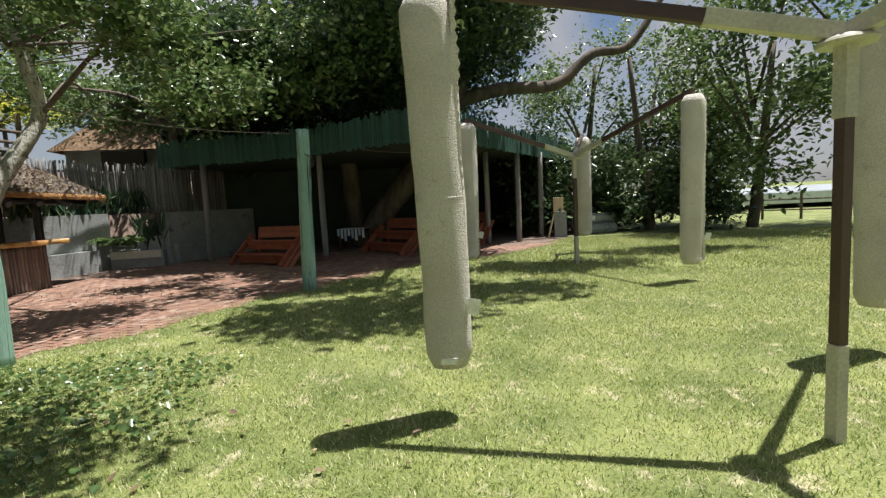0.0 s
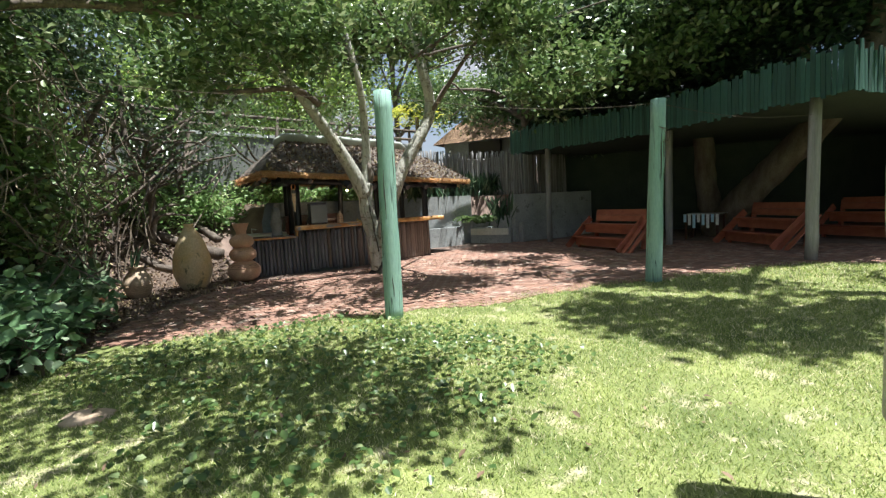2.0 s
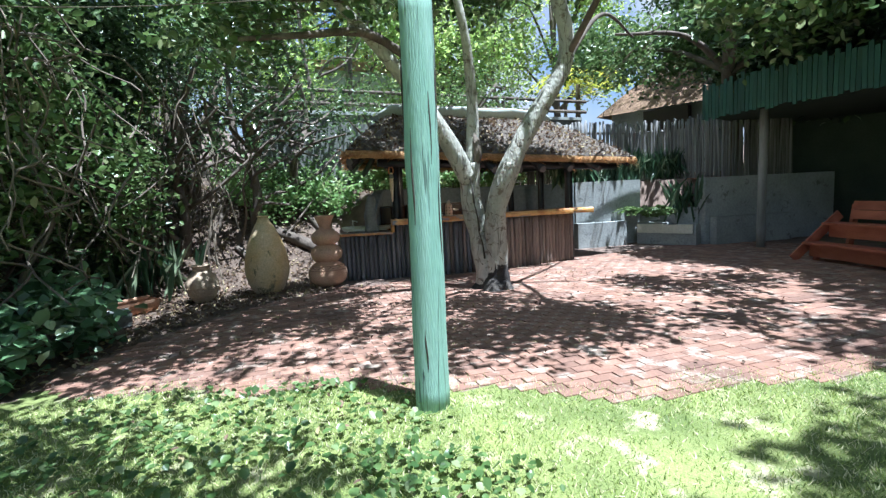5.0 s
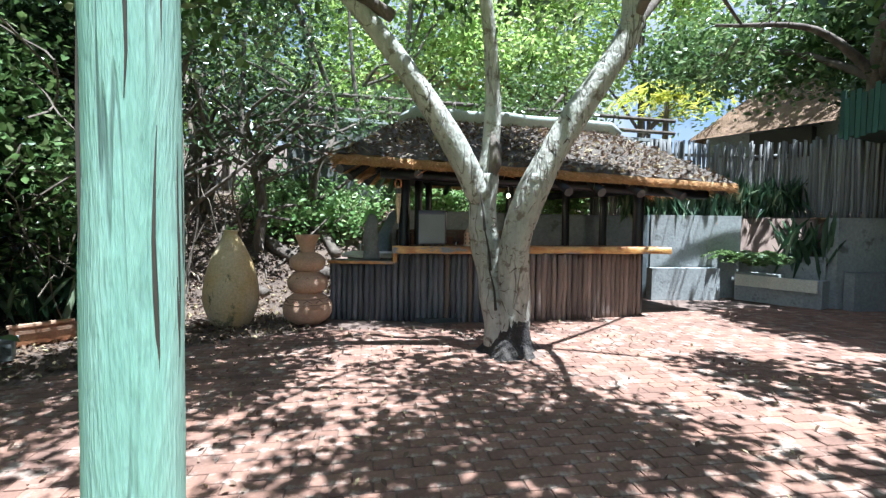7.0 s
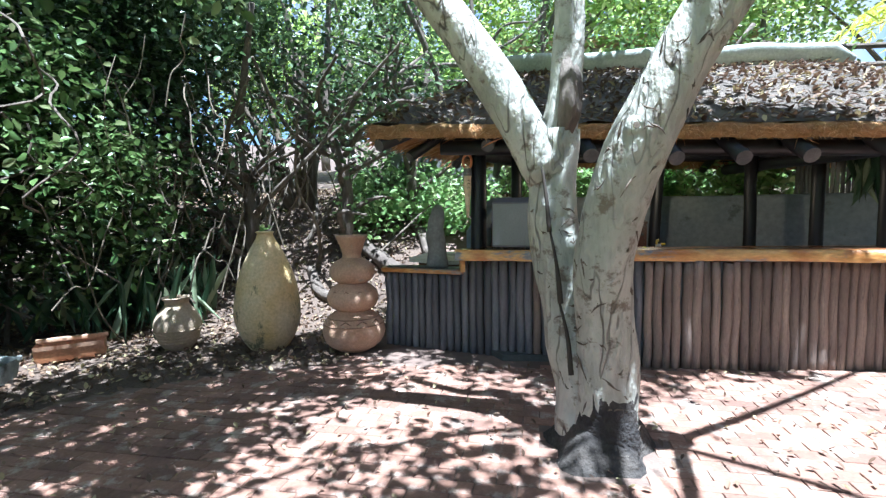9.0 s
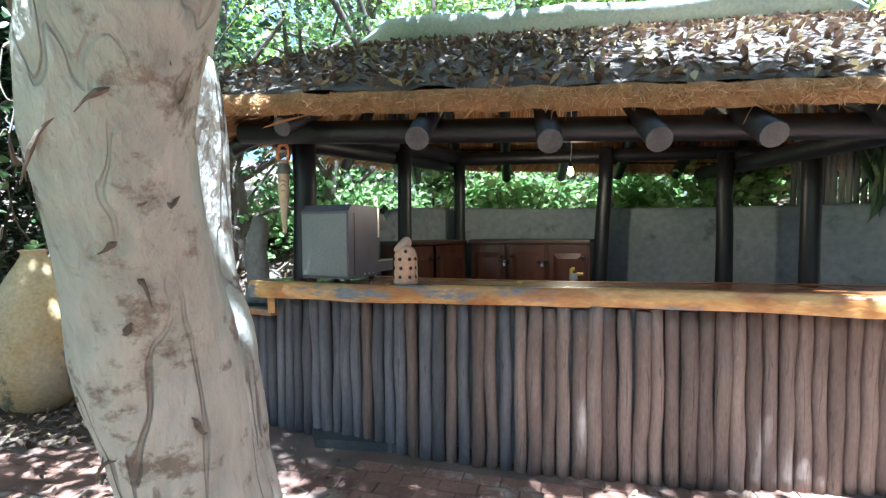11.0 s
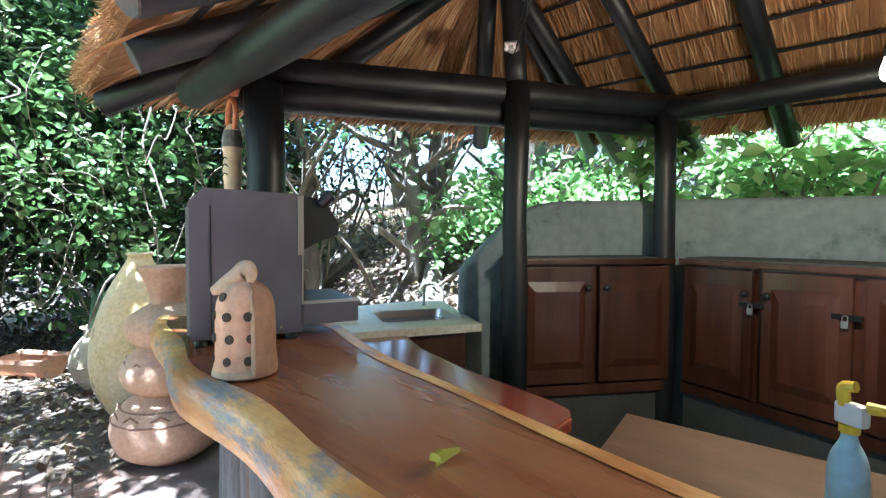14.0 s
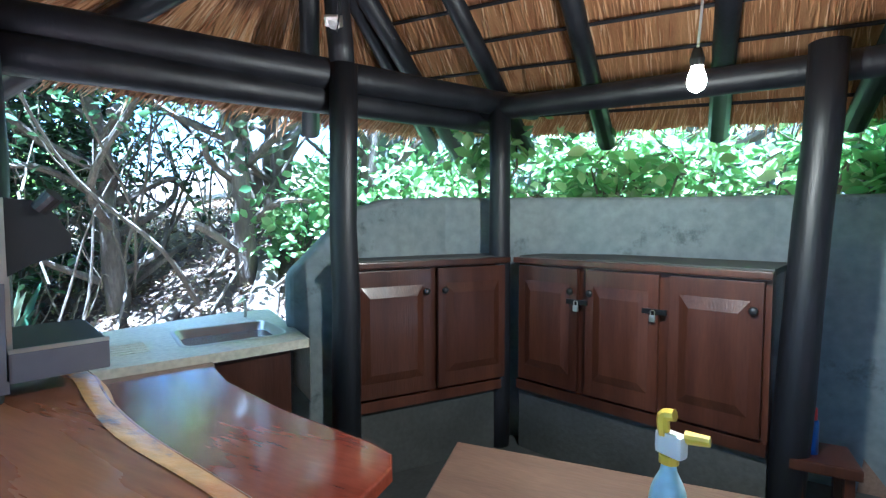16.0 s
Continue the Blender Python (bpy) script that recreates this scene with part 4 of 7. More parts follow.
def knob_bm(m):
    bm = lathe(smooth_profile([(0.008, 0), (0.012, 0.008), (0.02, 0.02), (0.015, 0.032), (0.002, 0.036)], 3), (0, 0, 0), 14)
    bmesh.ops.transform(bm, matrix=m @ Matrix.Rotation(radians(-90), 4, "X"), verts=bm.verts)
    return bm


make_cabinets()


# ---------------------------------------------------------------- things on the bar
def make_machine():
    root = thing("coffee_machine", (-9.37, 7.34, 1.1), "purple-grey espresso machine with black head standing on the bar top", "coffee machine")
    R = Matrix.Translation((-9.35, 7.34, 0)) @ Matrix.Rotation(radians(-17), 4, "Z")   # x: away from guests is -x, y: along the bar
    at = lambda x, y, z: R @ Matrix.Translation((x, y, z))
    # chamfered body: profile in x-z, drawn along y
    prof = [(0.17, 1.135), (0.17, 1.56), (0.13, 1.605), (-0.17, 1.595), (-0.17, 1.36), (-0.165, 1.135)]
    bm = bmesh.new()
    ends = []
    for y in (-0.19, 0.19):
        ends.append([bm.verts.new(R @ Vector((x, y, z))) for x, z in prof])
    bm.faces.new(ends[0])
    bm.faces.new(ends[1][::-1])
    for k in range(6):
        bm.faces.new((ends[0][k], ends[1][k], ends[1][(k + 1) % 6], ends[0][(k + 1) % 6]))
    bmesh.ops.recalc_face_normals(bm, faces=bm.faces)
    part("body", bm, M_MACHINE, root)
    part("back_panel", box((0.012, 0.36, 0.4), at(0.173, 0, 1.345), 0.003), M_MACHINE2, root, "lighter grey back panel")
    for s in (-1, 1):
        part("side_seam", box((0.004, 0.004, 0.4), at(0.11, s * 0.191, 1.35)), M_BLACKPL, root)
        part("side_trim", box((0.02, 0.006, 0.2), at(-0.165, s * 0.19, 1.49)), M_STEEL, root, "steel trim strip")
        for k in range(3):
            part("screw", sweep([at(-0.1 + 0.05 * k, s * 0.19, 1.15) @ Vector(), at(-0.1 + 0.05 * k, s * 0.194, 1.15) @ Vector()], [0.005, 0.005], 8), M_STEEL, root)
    bm = bmesh.new()
    hp = [(-0.17, 1.59), (-0.25, 1.585), (-0.3, 1.5), (-0.3, 1.46), (-0.22, 1.43), (-0.17, 1.4)]
    ends = [[bm.verts.new(R @ Vector((x, y, z))) for x, z in hp] for y in (-0.17, 0.17)]
    bm.faces.new(ends[0])
    bm.faces.new(ends[1][::-1])
    for k in range(6):
        bm.faces.new((ends[0][k], ends[1][k], ends[1][(k + 1) % 6], ends[0][(k + 1) % 6]))
    bmesh.ops.recalc_face_normals(bm, faces=bm.faces)
    part("group_head", bm, M_BLACKPL, root, "black brewing head")
    part("tap_knob", sweep([at(-0.24, 0.17, 1.565) @ Vector(), at(-0.27, 0.19, 1.6) @ Vector()], [0.02, 0.022], 12), M_BLACKPL, root, "black steam knob")
    part("front_plate", box((0.01, 0.32, 0.25), at(-0.175, 0, 1.28)), M_STEEL, root, "steel splash plate")
    part("drip_tray", box((0.2, 0.36, 0.075), at(-0.27, 0, 1.185), 0.006), M_MACHINE, root)
    part("tray_grille", box((0.18, 0.33, 0.006), at(-0.27, 0, 1.226)), M_BLACKMETAL, root, "dark tray grille")
    part("tray_rim", box((0.2, 0.008, 0.01), at(-0.27, 0.176, 1.225)), M_STEEL, root)
    part("base_rail", box((0.34, 0.37, 0.03), at(0.0, 0, 1.142)), M_MACHINE, root)
    for x in (-0.14, 0.14):
        for y in (-0.15, 0.15):
            p = at(x, y, 0) @ Vector()
            part("foot", lathe([(0.02, 0), (0.022, 0.01), (0.018, 0.035)], (p.x, p.y, 1.101), 12), M_BLACKPL, root, "black rubber foot")


make_machine()


def make_lantern():
    root = thing("clay_lantern", (-9.155, 7.83, 1.1), "pierced terracotta candle lantern with perched bird on the bar top", "lantern")
    at = (-9.155, 7.83, 1.104)
    outline = [(0.08, 0), (0.082, 0.02), (0.077, 0.06), (0.075, 0.15), (0.07, 0.19), (0.052, 0.22), (0.028, 0.235), (0.01, 0.24)]
    prof = smooth_profile(outline, 4)
    part("body", lathe(prof, at, 32, wob=0.04), M_CLAY, root, smooth=True)
    part("base_rim", lathe([(0.08, 0), (0.087, 0.006), (0.083, 0.02)], at, 28, wob=0.05), M_CLAY2, root)
    # rougher brown back half
    bm = bmesh.new()
    rows = []
    for p in prof:
        rr, z = p[0], p[1]
        rows.append([bm.verts.new((at[0] + (rr + 0.004) * math.cos(radians(a)) * 1.02, at[1] + (rr + 0.004) * math.sin(radians(a)) * 1.02, at[2] + z + 0.002)) for a in range(86, 268, 13)])
    for r0, r1 in zip(rows, rows[1:]):
        for q in range(len(r0) - 1):
            bm.faces.new((r0[q], r0[q + 1], r1[q + 1], r1[q]))
    part("back_half", bm, M_CLAYDK, root, "rough orange-brown back", True)
    for row, z in enumerate((0.045, 0.1, 0.155, 0.2)):
        for a in ((-62, -14, 34, 74) if row < 3 else (10,)):
            a = radians(a + 5 * (row % 2))
            r = 0.069 if row < 3 else 0.058
            p = Vector((at[0] + r * math.cos(a), at[1] + r * math.sin(a), at[2] + z))
            o = Vector((math.cos(a), math.sin(a), 0.05 if row < 3 else 0.3))
            part("hole", sweep([p, p + o * 0.0115], [0.0115, 0.0115], 12), M_CREASE, root)
    root.scale = (0.93, 0.93, 1.0)
    bird = [(-9.09, 7.775, 1.315), (-9.115, 7.795, 1.33), (-9.14, 7.82, 1.35), (-9.155, 7.84, 1.37), (-9.163, 7.855, 1.36), (-9.16, 7.855, 1.33)]
    bp = curve_pts(bird, 4)
    rad = [0.006 + 0.022 * math.sin(math.pi * min(1, 0.1 + 0.9 * q / len(bp))) ** 1.2 for q in range(len(bp))]
    part("bird", sweep(bp, rad, 12, 0.1), M_CLAY2, root, "pale clay bird on the lid", True)
    part("ridge", sweep([(at[0] + r * math.cos(radians(83)), at[1] + r * math.sin(radians(83)), at[2] + z) for r, z in ((0.083, 0.01), (0.08, 0.07), (0.078, 0.15), (0.06, 0.215))], [0.006] * 4, 8), M_CLAY2, root)


make_lantern()


def make_spray():
    x, y = -10.06, 8.95
    root = thing("spray_bottle", (x, y, 0.83), "pale blue spray bottle with yellow trigger on the brown table", "bottle")
    part("bottle", lathe(smooth_profile([(0.036, 0), (0.04, 0.01), (0.04, 0.08), (0.034, 0.13), (0.017, 0.17), (0.016, 0.195)], 4), (x, y, 0.833), 20), M_BLUEPL, root, smooth=True)
    part("collar", lathe([(0.02, 0), (0.02, 0.018)], (x, y, 1.02), 16), M_YELPL, root, "yellow collar")
    part("head", box((0.06, 0.03, 0.05), pose(x + 0.008, y + 0.004, 1.065, 0, 0, 60), 0.01), M_WHITEPL, root, "white spray head")
    part("nozzle", sweep([(x + 0.01, y + 0.03, 1.085), (x + 0.018, y + 0.075, 1.088)], [0.014, 0.011], 10), M_YELPL, root, "yellow nozzle")
    part("trigger", sweep(curve_pts([(x + 0.005, y - 0.01, 1.08), (x + 0.003, y - 0.012, 1.12), (x + 0.012, y + 0.01, 1.128)], 4), [0.013] * 9, 8), M_YELPL, root, "yellow trigger")


make_spray()


def make_can():
    x, y = -11.62, 9.47
    root = thing("can_stool", (x, y, 0.06), "dark stool with a blue and red spray can behind the post", "stool")
    part("stool_top", box((0.26, 0.26, 0.05), pose(-11.64, 9.51, 0.455), 0.01), M_CAB, root)
    for sx in (-0.09, 0.09):
        for sy in (-0.09, 0.09):
            part("stool_leg", box((0.035, 0.035, 0.4), pose(-11.64 + sx, 9.51 + sy, 0.26)), M_CAB, root)
    part("can_body", lathe([(0.033, 0), (0.033, 0.14), (0.028, 0.155)], (x, y, 0.482), 18), plain("blue_can", (0.03, 0.1, 0.4), 0.3), root, smooth=True)
    part("cap", lathe([(0.026, 0), (0.026, 0.05), (0.02, 0.055)], (x, y, 0.637), 16), plain("red_cap", (0.6, 0.03, 0.02), 0.35), root, "red cap")


make_can()


def make_carving():
    x, y = -9.5, 6.86
    root = thing("hanging_carving", (x, y, 1.62), "pale wooden carving with an orange looped hook on the black post", "carving")
    bm = lathe(smooth_profile([(0.012, -0.3), (0.02, -0.22), (0.028, -0.12), (0.038, -0.02), (0.04, 0.04), (0.037, 0.09), (0.043, 0.13), (0.034, 0.2), (0.012, 0.23)], 4), (x, y, 1.72), 18)
    part("figure", bm, M_PALEWOOD, root, smooth=True)
    part("band", lathe([(0.044, 0), (0.043, 0.04), (0.036, 0.075)], (x, y, 1.845), 18), M_STONE, root, "grey head band")
    loop = [(x + 0.0, y + 0.045 * math.cos(a), 1.99 + 0.07 * math.sin(a)) for a in np.linspace(0, 2 * math.pi, 19)]
    part("loop", sweep(loop, [0.013] * 19, 8, caps=False), M_ORANGE, root, "orange wooden loop", True)
    part("crest", sweep(curve_pts([(x, y + 0.03, 2.07), (x + 0.01, y + 0.05, 2.13), (x + 0.01, y + 0.035, 2.2)], 5), [0.016, 0.02, 0.024, 0.028, 0.03, 0.03, 0.028, 0.024, 0.018, 0.012, 0.005], 10), M_ORANGE, root, "orange crest", True)
    for z0, w in ((1.79, 0.02), (1.76, 0.026), (1.72, 0.018)):
        arc = [(x + 0.041 * math.cos(a), y + 0.041 * math.sin(a), z0 + 0.008 * math.sin(a * 5)) for a in np.linspace(0.3 - w * 18, 0.3 + w * 18, 7)]
        part("face_line", sweep(arc, [0.0025] * 7, 5), M_CREASE, root, "dark painted face line")


make_carving()


def make_stone_figure():
    x, y = -9.75, 6.5
    bm = sweep(curve_pts([(x, y, 0.885), (x, y, 1.1), (x + 0.01, y, 1.3), (x - 0.01, y + 0.02, 1.45), (x, y + 0.01, 1.56)], 5),
               [0.13, 0.125, 0.118, 0.112, 0.108, 0.11, 0.115, 0.118, 0.115, 0.11, 0.1, 0.1, 0.104, 0.106, 0.1, 0.095, 0.09, 0.085, 0.075, 0.055, 0.02], 16, 0.35, flat=0.7)
    solo("stone_carving", bm, M_STONE, "rough grey carved stone standing on the low ledge", "statue", smooth=True)


make_stone_figure()


def make_bulb():
    x, y = -10.5, 8.98
    root = thing("pendant_bulb", (x, y, 1.9), "lit bare bulb hanging on a thin cord from the thatch", "lamp")
    part("cord", sweep(curve_pts([(x - 0.02, y - 0.02, 2.85), (x + 0.015, y, 2.5), (x - 0.01, y + 0.01, 2.2), (x, y, 2.0)], 6), [0.004] * 19, 6), M_WHITEPL, root, "pale cord")
    part("socket", lathe([(0.018, 0), (0.02, 0.02), (0.012, 0.05)], (x, y, 1.965), 14), M_BLACKPL, root, "black socket")
    part("bulb", lathe(smooth_profile([(0.004, 0.01), (0.02, 0.02), (0.025, 0.042), (0.018, 0.068), (0.013, 0.085)], 4), (x, y, 1.885), 16), M_BULB, root, "glowing warm bulb", True)
    li = bpy.data.lights.new("bulb_light", "POINT")
    li.energy, li.color, li.shadow_soft_size = 5.0, (1.0, 0.72, 0.42), 0.03
    ob = new("bulb_light", li)
    ob.location = (x, y, 1.84)
    # spotlight and wires at the post head
    sp = thing("roof_spotlight", (-10.72, 7.5, 2.42), "small grey spotlight wired to the roof pole", "lamp")
    part("housing", box((0.1, 0.07, 0.05), pose(-10.68, 7.52, 2.44, 0, 20, 30), 0.01), M_STEEL, sp)
    part("lens", lathe([(0.022, 0), (0.03, 0.02)], (-10.66, 7.54, 2.4), 14), M_WHITEPL, sp)
    for k in range(2):
        part("wire", sweep(curve_pts([(-10.7, 7.52, 2.4 + 0.05 * k), (-10.2, 8.0, 2.42 + 0.06 * k), (-9.6, 8.6, 2.48 + 0.06 * k)], 6), [0.004] * 13, 6), M_BLACKPL, sp)


make_bulb()


def make_counter_leaf():
    rng = np.random.default_rng(3)
    root = thing("fallen_leaf", (-9.18, 8.52, 1.105), "small yellow-green leaf lying on the bar top", "leaf")
    add_leaves("blade", root, [(-9.18, 8.52, 1.118), (-9.165, 8.535, 1.115), (-9.19, 8.535, 1.113)], 0.05, M_LEAF_YEL, rng=rng, aspect=0.6)


make_counter_leaf()


# ---------------------------------------------------------------- pots
def make_pots():
    egg = thing("egg_urn", (-9.62, 4.6, 0), "tall egg-shaped yellowish clay urn stained with moss on leafy soil", "urn")
    part("body", lathe(smooth_profile([(0.19, -0.02), (0.27, 0.1), (0.34, 0.28), (0.355, 0.45), (0.33, 0.66), (0.27, 0.88), (0.18, 1.08), (0.1, 1.22), (0.085, 1.27), (0.1, 1.29), (0.07, 1.3), (0.05, 1.25)], 4), (-9.62, 4.6, 0), 40, wob=0.03), M_EGG, egg, smooth=True)
    rng = np.random.default_rng(21)
    add_leaves("sprig", egg, np.array([-9.62, 4.6, 1.32]) + rng.normal(size=(8, 3)) * (0.03, 0.03, 0.02), 0.09, M_LEAF_LIGHT, "fresh green sprig", rng=rng, aspect=0.6)
    st = thing("stacked_pot", (-9.56, 5.6, 0), "stacked terracotta pot of four bulging tiers with incised bands", "pot")
    x, y = -9.56, 5.6
    tiers = [(0.0, 0.46, 0.335, 0.15), (0.42, 0.33, 0.275, 0.13), (0.72, 0.29, 0.245, 0.1)]
    for z, h, r, n in tiers:
        part("tier", lathe(smooth_profile([(r * 0.5, z), (r * 0.88, z + h * 0.2), (r, z + h * 0.5), (r * 0.86, z + h * 0.76), (n, z + h)], 5), (x, y, 0), 36, wob=0.02), M_CLAY, st, smooth=True)
    part("flared_neck", lathe(smooth_profile([(0.12, 0.98), (0.1, 1.04), (0.13, 1.14), (0.17, 1.23), (0.155, 1.235), (0.09, 1.1)], 4), (x, y, 0), 30), M_CLAY, st, "flared terracotta neck", True)
    for z, r in ((0.3, 0.323), (0.37, 0.272), (0.61, 0.262), (0.67, 0.228), (0.9, 0.226)):
        part("band", sweep([(x + r * math.cos(a), y + r * math.sin(a), z) for a in np.linspace(0, 2 * math.pi, 33)], [0.006] * 33, 6, caps=False), M_CLAYDK, st, "incised dark band")
    for z0, z1, r in ((0.305, 0.36, 0.3), (0.615, 0.665, 0.246)):
        bm = bmesh.new()
        for k in range(22):
            a0, a1 = 2 * math.pi * k / 22, 2 * math.pi * (k + 1) / 22
            sweep([(x + (r + 0.004) * math.cos(a0), y + (r + 0.004) * math.sin(a0), z0 if k % 2 else z1), (x + (r + 0.004) * math.cos(a1), y + (r + 0.004) * math.sin(a1), z1 if k % 2 else z0)], [0.005, 0.005], 5, bm=bm)
        part("zigzag", bm, M_CLAYDK, st, "incised zigzag")
    sp = thing("small_pot", (-9.5, 3.6, 0), "small ribbed terracotta pot holding a sword plant", "pot")
    part("body", lathe(smooth_profile([(0.13, 0), (0.2, 0.1), (0.245, 0.27), (0.2, 0.4), (0.125, 0.5), (0.13, 0.55), (0.155, 0.575), (0.14, 0.58), (0.1, 0.5)], 4), (-9.5, 3.6, 0), 32), M_CLAY2, sp, smooth=True)
    for k in range(5):
        z = 0.1 + 0.035 * k
        r = 0.2 + 0.045 * (k / 4) + 0.004
        part("rib", sweep([(-9.5 + r * math.cos(a), 3.6 + r * math.sin(a), z) for a in np.linspace(0, 2 * math.pi, 29)], [0.006] * 29, 5, caps=False), M_CLAY2, sp)
    add_leaves("sword_leaf", sp, [(-9.5 + q * 0.04, 3.6 + q * 0.03, 0.72) for q in (-1.5, -0.5, 0.5, 1.5)], 0.45, M_SWORD, rng=rng, aspect=0.14, axis=np.array([(0.1 * q, 0.1, 1) for q in (-1.5, -0.5, 0.5, 1.5)]))
    for i, (tx, ty, L, rz, lab) in enumerate(((-9.05, 2.72, 0.58, 127, "broken terracotta trough lying among dark leaves"), (-8.25, 2.55, 0.5, 110, "mossy grey stone trough half hidden by leaves"))):
        tr = thing("plant_trough", (tx, ty, float(height(tx, ty))), lab, "planter")
        z = float(height(tx, ty))
        bm = bmesh.new()
        R = pose(tx, ty, z, 0, 0, rz)
        nseg = 14
        rows = []
        for k in range(nseg + 1):
            a = math.pi * (k / nseg) + math.pi
            rows.append([bm.verts.new(R @ Vector((sx * L / 2, 0.16 * math.cos(a), 0.2 + 0.2 * math.sin(a)))) for sx in (-1, 1)])
        for a, b in zip(rows, rows[1:]):
            bm.faces.new((a[0], a[1], b[1], b[0]))
        bm.faces.new([r[0] for r in rows])
        bm.faces.new([r[1] for r in rows][::-1])
        bmesh.ops.solidify(bm, geom=bm.faces, thickness=0.025)
        part("shell", bm, M_CLAY if i == 0 else M_CONC, tr)
        part("rim", box((L + 0.04, 0.05, 0.04), R @ Matrix.Translation((0, 0.15, 0.2)), 0.01), M_CLAY if i == 0 else M_CONC, tr)


make_pots()


# ---------------------------------------------------------------- main tree
def make_tree():
    t = thing("shade_tree", (-7.45, 7.75, 0), "pale smooth-barked tree forking low above a dark stained base", "tree")
    bx, by = -7.45, 7.75
    main = [(bx - 0.06, by - 0.07, -0.1), (bx - 0.07, by - 0.08, 0.35), (bx - 0.1, by - 0.17, 0.9), (bx - 0.12, by - 0.27, 1.4), (bx - 0.1, by - 0.28, 1.95)]
    fork = [(bx - 0.1, by - 0.3, 1.68), (bx - 0.08, by - 0.6, 2.2), (bx - 0.05, by - 0.95, 2.7), (bx, by - 1.45, 3.3), (bx + 0.1, by - 1.95, 3.75), (bx + 0.3, by - 2.6, 4.3)]
    lean = [(bx + 0.04, by + 0.03, -0.1), (bx + 0.09, by + 0.0, 0.5), (bx + 0.2, by - 0.05, 1.1), (bx + 0.42, by + 0.05, 1.75), (bx + 0.57, by + 0.42, 2.5), (bx + 0.74, by + 0.9, 3.35), (bx + 0.8, by + 0.7, 4.2), (bx + 0.75, by + 0.45, 5.3)]
    part("trunk", limb(main, 0.2, 0.145, 7, 22, 0.24), M_BARK_PALE, t, "pale grey-green bark with dark creases", True)
    part("limb", limb(fork, 0.15, 0.055, 6, 16, 0.15), M_BARK_PALE, t, smooth=True)
    part("limb", limb([(bx - 0.1, by - 0.28, 1.8), (bx - 0.12, by - 0.2, 2.3), (bx - 0.1, by - 0.2, 3.0), (bx + 0.1, by - 0.4, 3.9), (bx + 0.1, by - 0.7, 5.0)], 0.115, 0.045, 6, 12, 0.15), M_BARK_PALE, t, smooth=True)
    part("stem", limb(lean, 0.19, 0.08, 6, 20, 0.22), M_BARK_PALE, t, "leaning pale stem", True)
    # knots: swollen collars round dark healed stubs
    for p, r in (((bx + 0.55, by + 0.02, 1.85), 0.04), ((bx + 0.81, by + 0.84, 3.36), 0.045), ((bx + 0.0, by - 0.3, 1.5), 0.03)):
        c = Vector(p)
        o = Vector((1.0, -0.25, 0.15)).normalized()
        kn = part("knot", sweep([c - o * r * 1.2, c - o * r * 0.2, c + o * r * 0.35, c + o * r * 0.5], [r * 1.5, r * 1.35, r * 1.0, r * 0.5], 12, 0.4), M_BARK_PALE, t, "swollen bark collar", True)
        part("stub", sweep([c + o * r * 0.45, c + o * r * 0.56], [r * 0.45, r * 0.35], 9, 0.3), M_SCAR, kn, "dark healed stub")
    part("limb", limb([(bx + 0.74, by + 0.9, 3.3), (bx + 0.3, by + 2.0, 4.2), (bx - 1.2, by + 4.2, 4.5)], 0.045, 0.02, 6, 10, 0.15), M_BARK, t, smooth=True)
    part("limb", limb([(bx + 0.0, by - 1.3, 3.45), (bx + 0.2, by - 1.9, 3.6), (bx + 0.35, by - 2.7, 3.45), (bx + 0.5, by - 3.4, 3.3)], 0.07, 0.025, 6, 10, 0.15), M_BARK, t, smooth=True)
    part("limb", limb([(bx + 0.74, by + 0.92, 3.35), (-5.7, 8.5, 4.0), (-4.7, 8.1, 4.4), (-3.9, 7.2, 4.6)], 0.05, 0.02, 6, 9, 0.15), M_BARK, t, smooth=True)
    part("root_flare", lathe(smooth_profile([(0.42, -0.05), (0.31, 0.04), (0.26, 0.1), (0.2, 0.2)], 4), (bx + 0.02, by - 0.02, 0), 34, wob=0.6), M_STAIN, t, "blackened root flare", True)
    part("charred_bark", limb([(bx + 0.05, by + 0.03, -0.1), (bx + 0.085, by + 0.015, 0.25), (bx + 0.11, by + 0.0, 0.72)], 0.212, 0.135, 9, 30, 0.3), M_STAIN, t, "charred black bark low on the stem", True)
    part("bark_patch", sweep(curve_pts([(bx - 0.05, by - 0.25, 1.86), (bx - 0.0, by - 0.21, 2.02), (bx - 0.02, by - 0.2, 2.2), (bx - 0.08, by - 0.2, 2.4)], 4), [0.01, 0.03, 0.05, 0.06, 0.075, 0.085, 0.085, 0.082, 0.078, 0.07, 0.055, 0.035, 0.01], 16, 0.5), M_BARK, t, "rough brown bark patch at the fork", True)
    for q in range(3):
        z = 0.5 + 0.42 * q
        part("bark_fold", limb([(bx + 0.1 - 0.02 * q, by - 0.2 - 0.06 * q, z), (bx + 0.09 - 0.02 * q, by - 0.22 - 0.06 * q, z + 0.22), (bx + 0.06 - 0.02 * q, by - 0.27 - 0.05 * q, z + 0.45)], 0.016, 0.006, 5, 8, 0.4), M_CREASE, t, "dark fold in the bark", True)
    rng = np.random.default_rng(12)
    def scars(path, r0, r1, n):
        pc = curve_pts(path, 8)
        for k in range(n):
            s = rng.uniform(0.04, 0.8)
            p = pc[int(s * (len(pc) - 1))]
            r = r0 + (r1 - r0) * s
            a0 = rng.uniform(-1.3, 1.3)
            w = rng.uniform(0.08, 0.6)
            tip = rng.normal() * 0.012
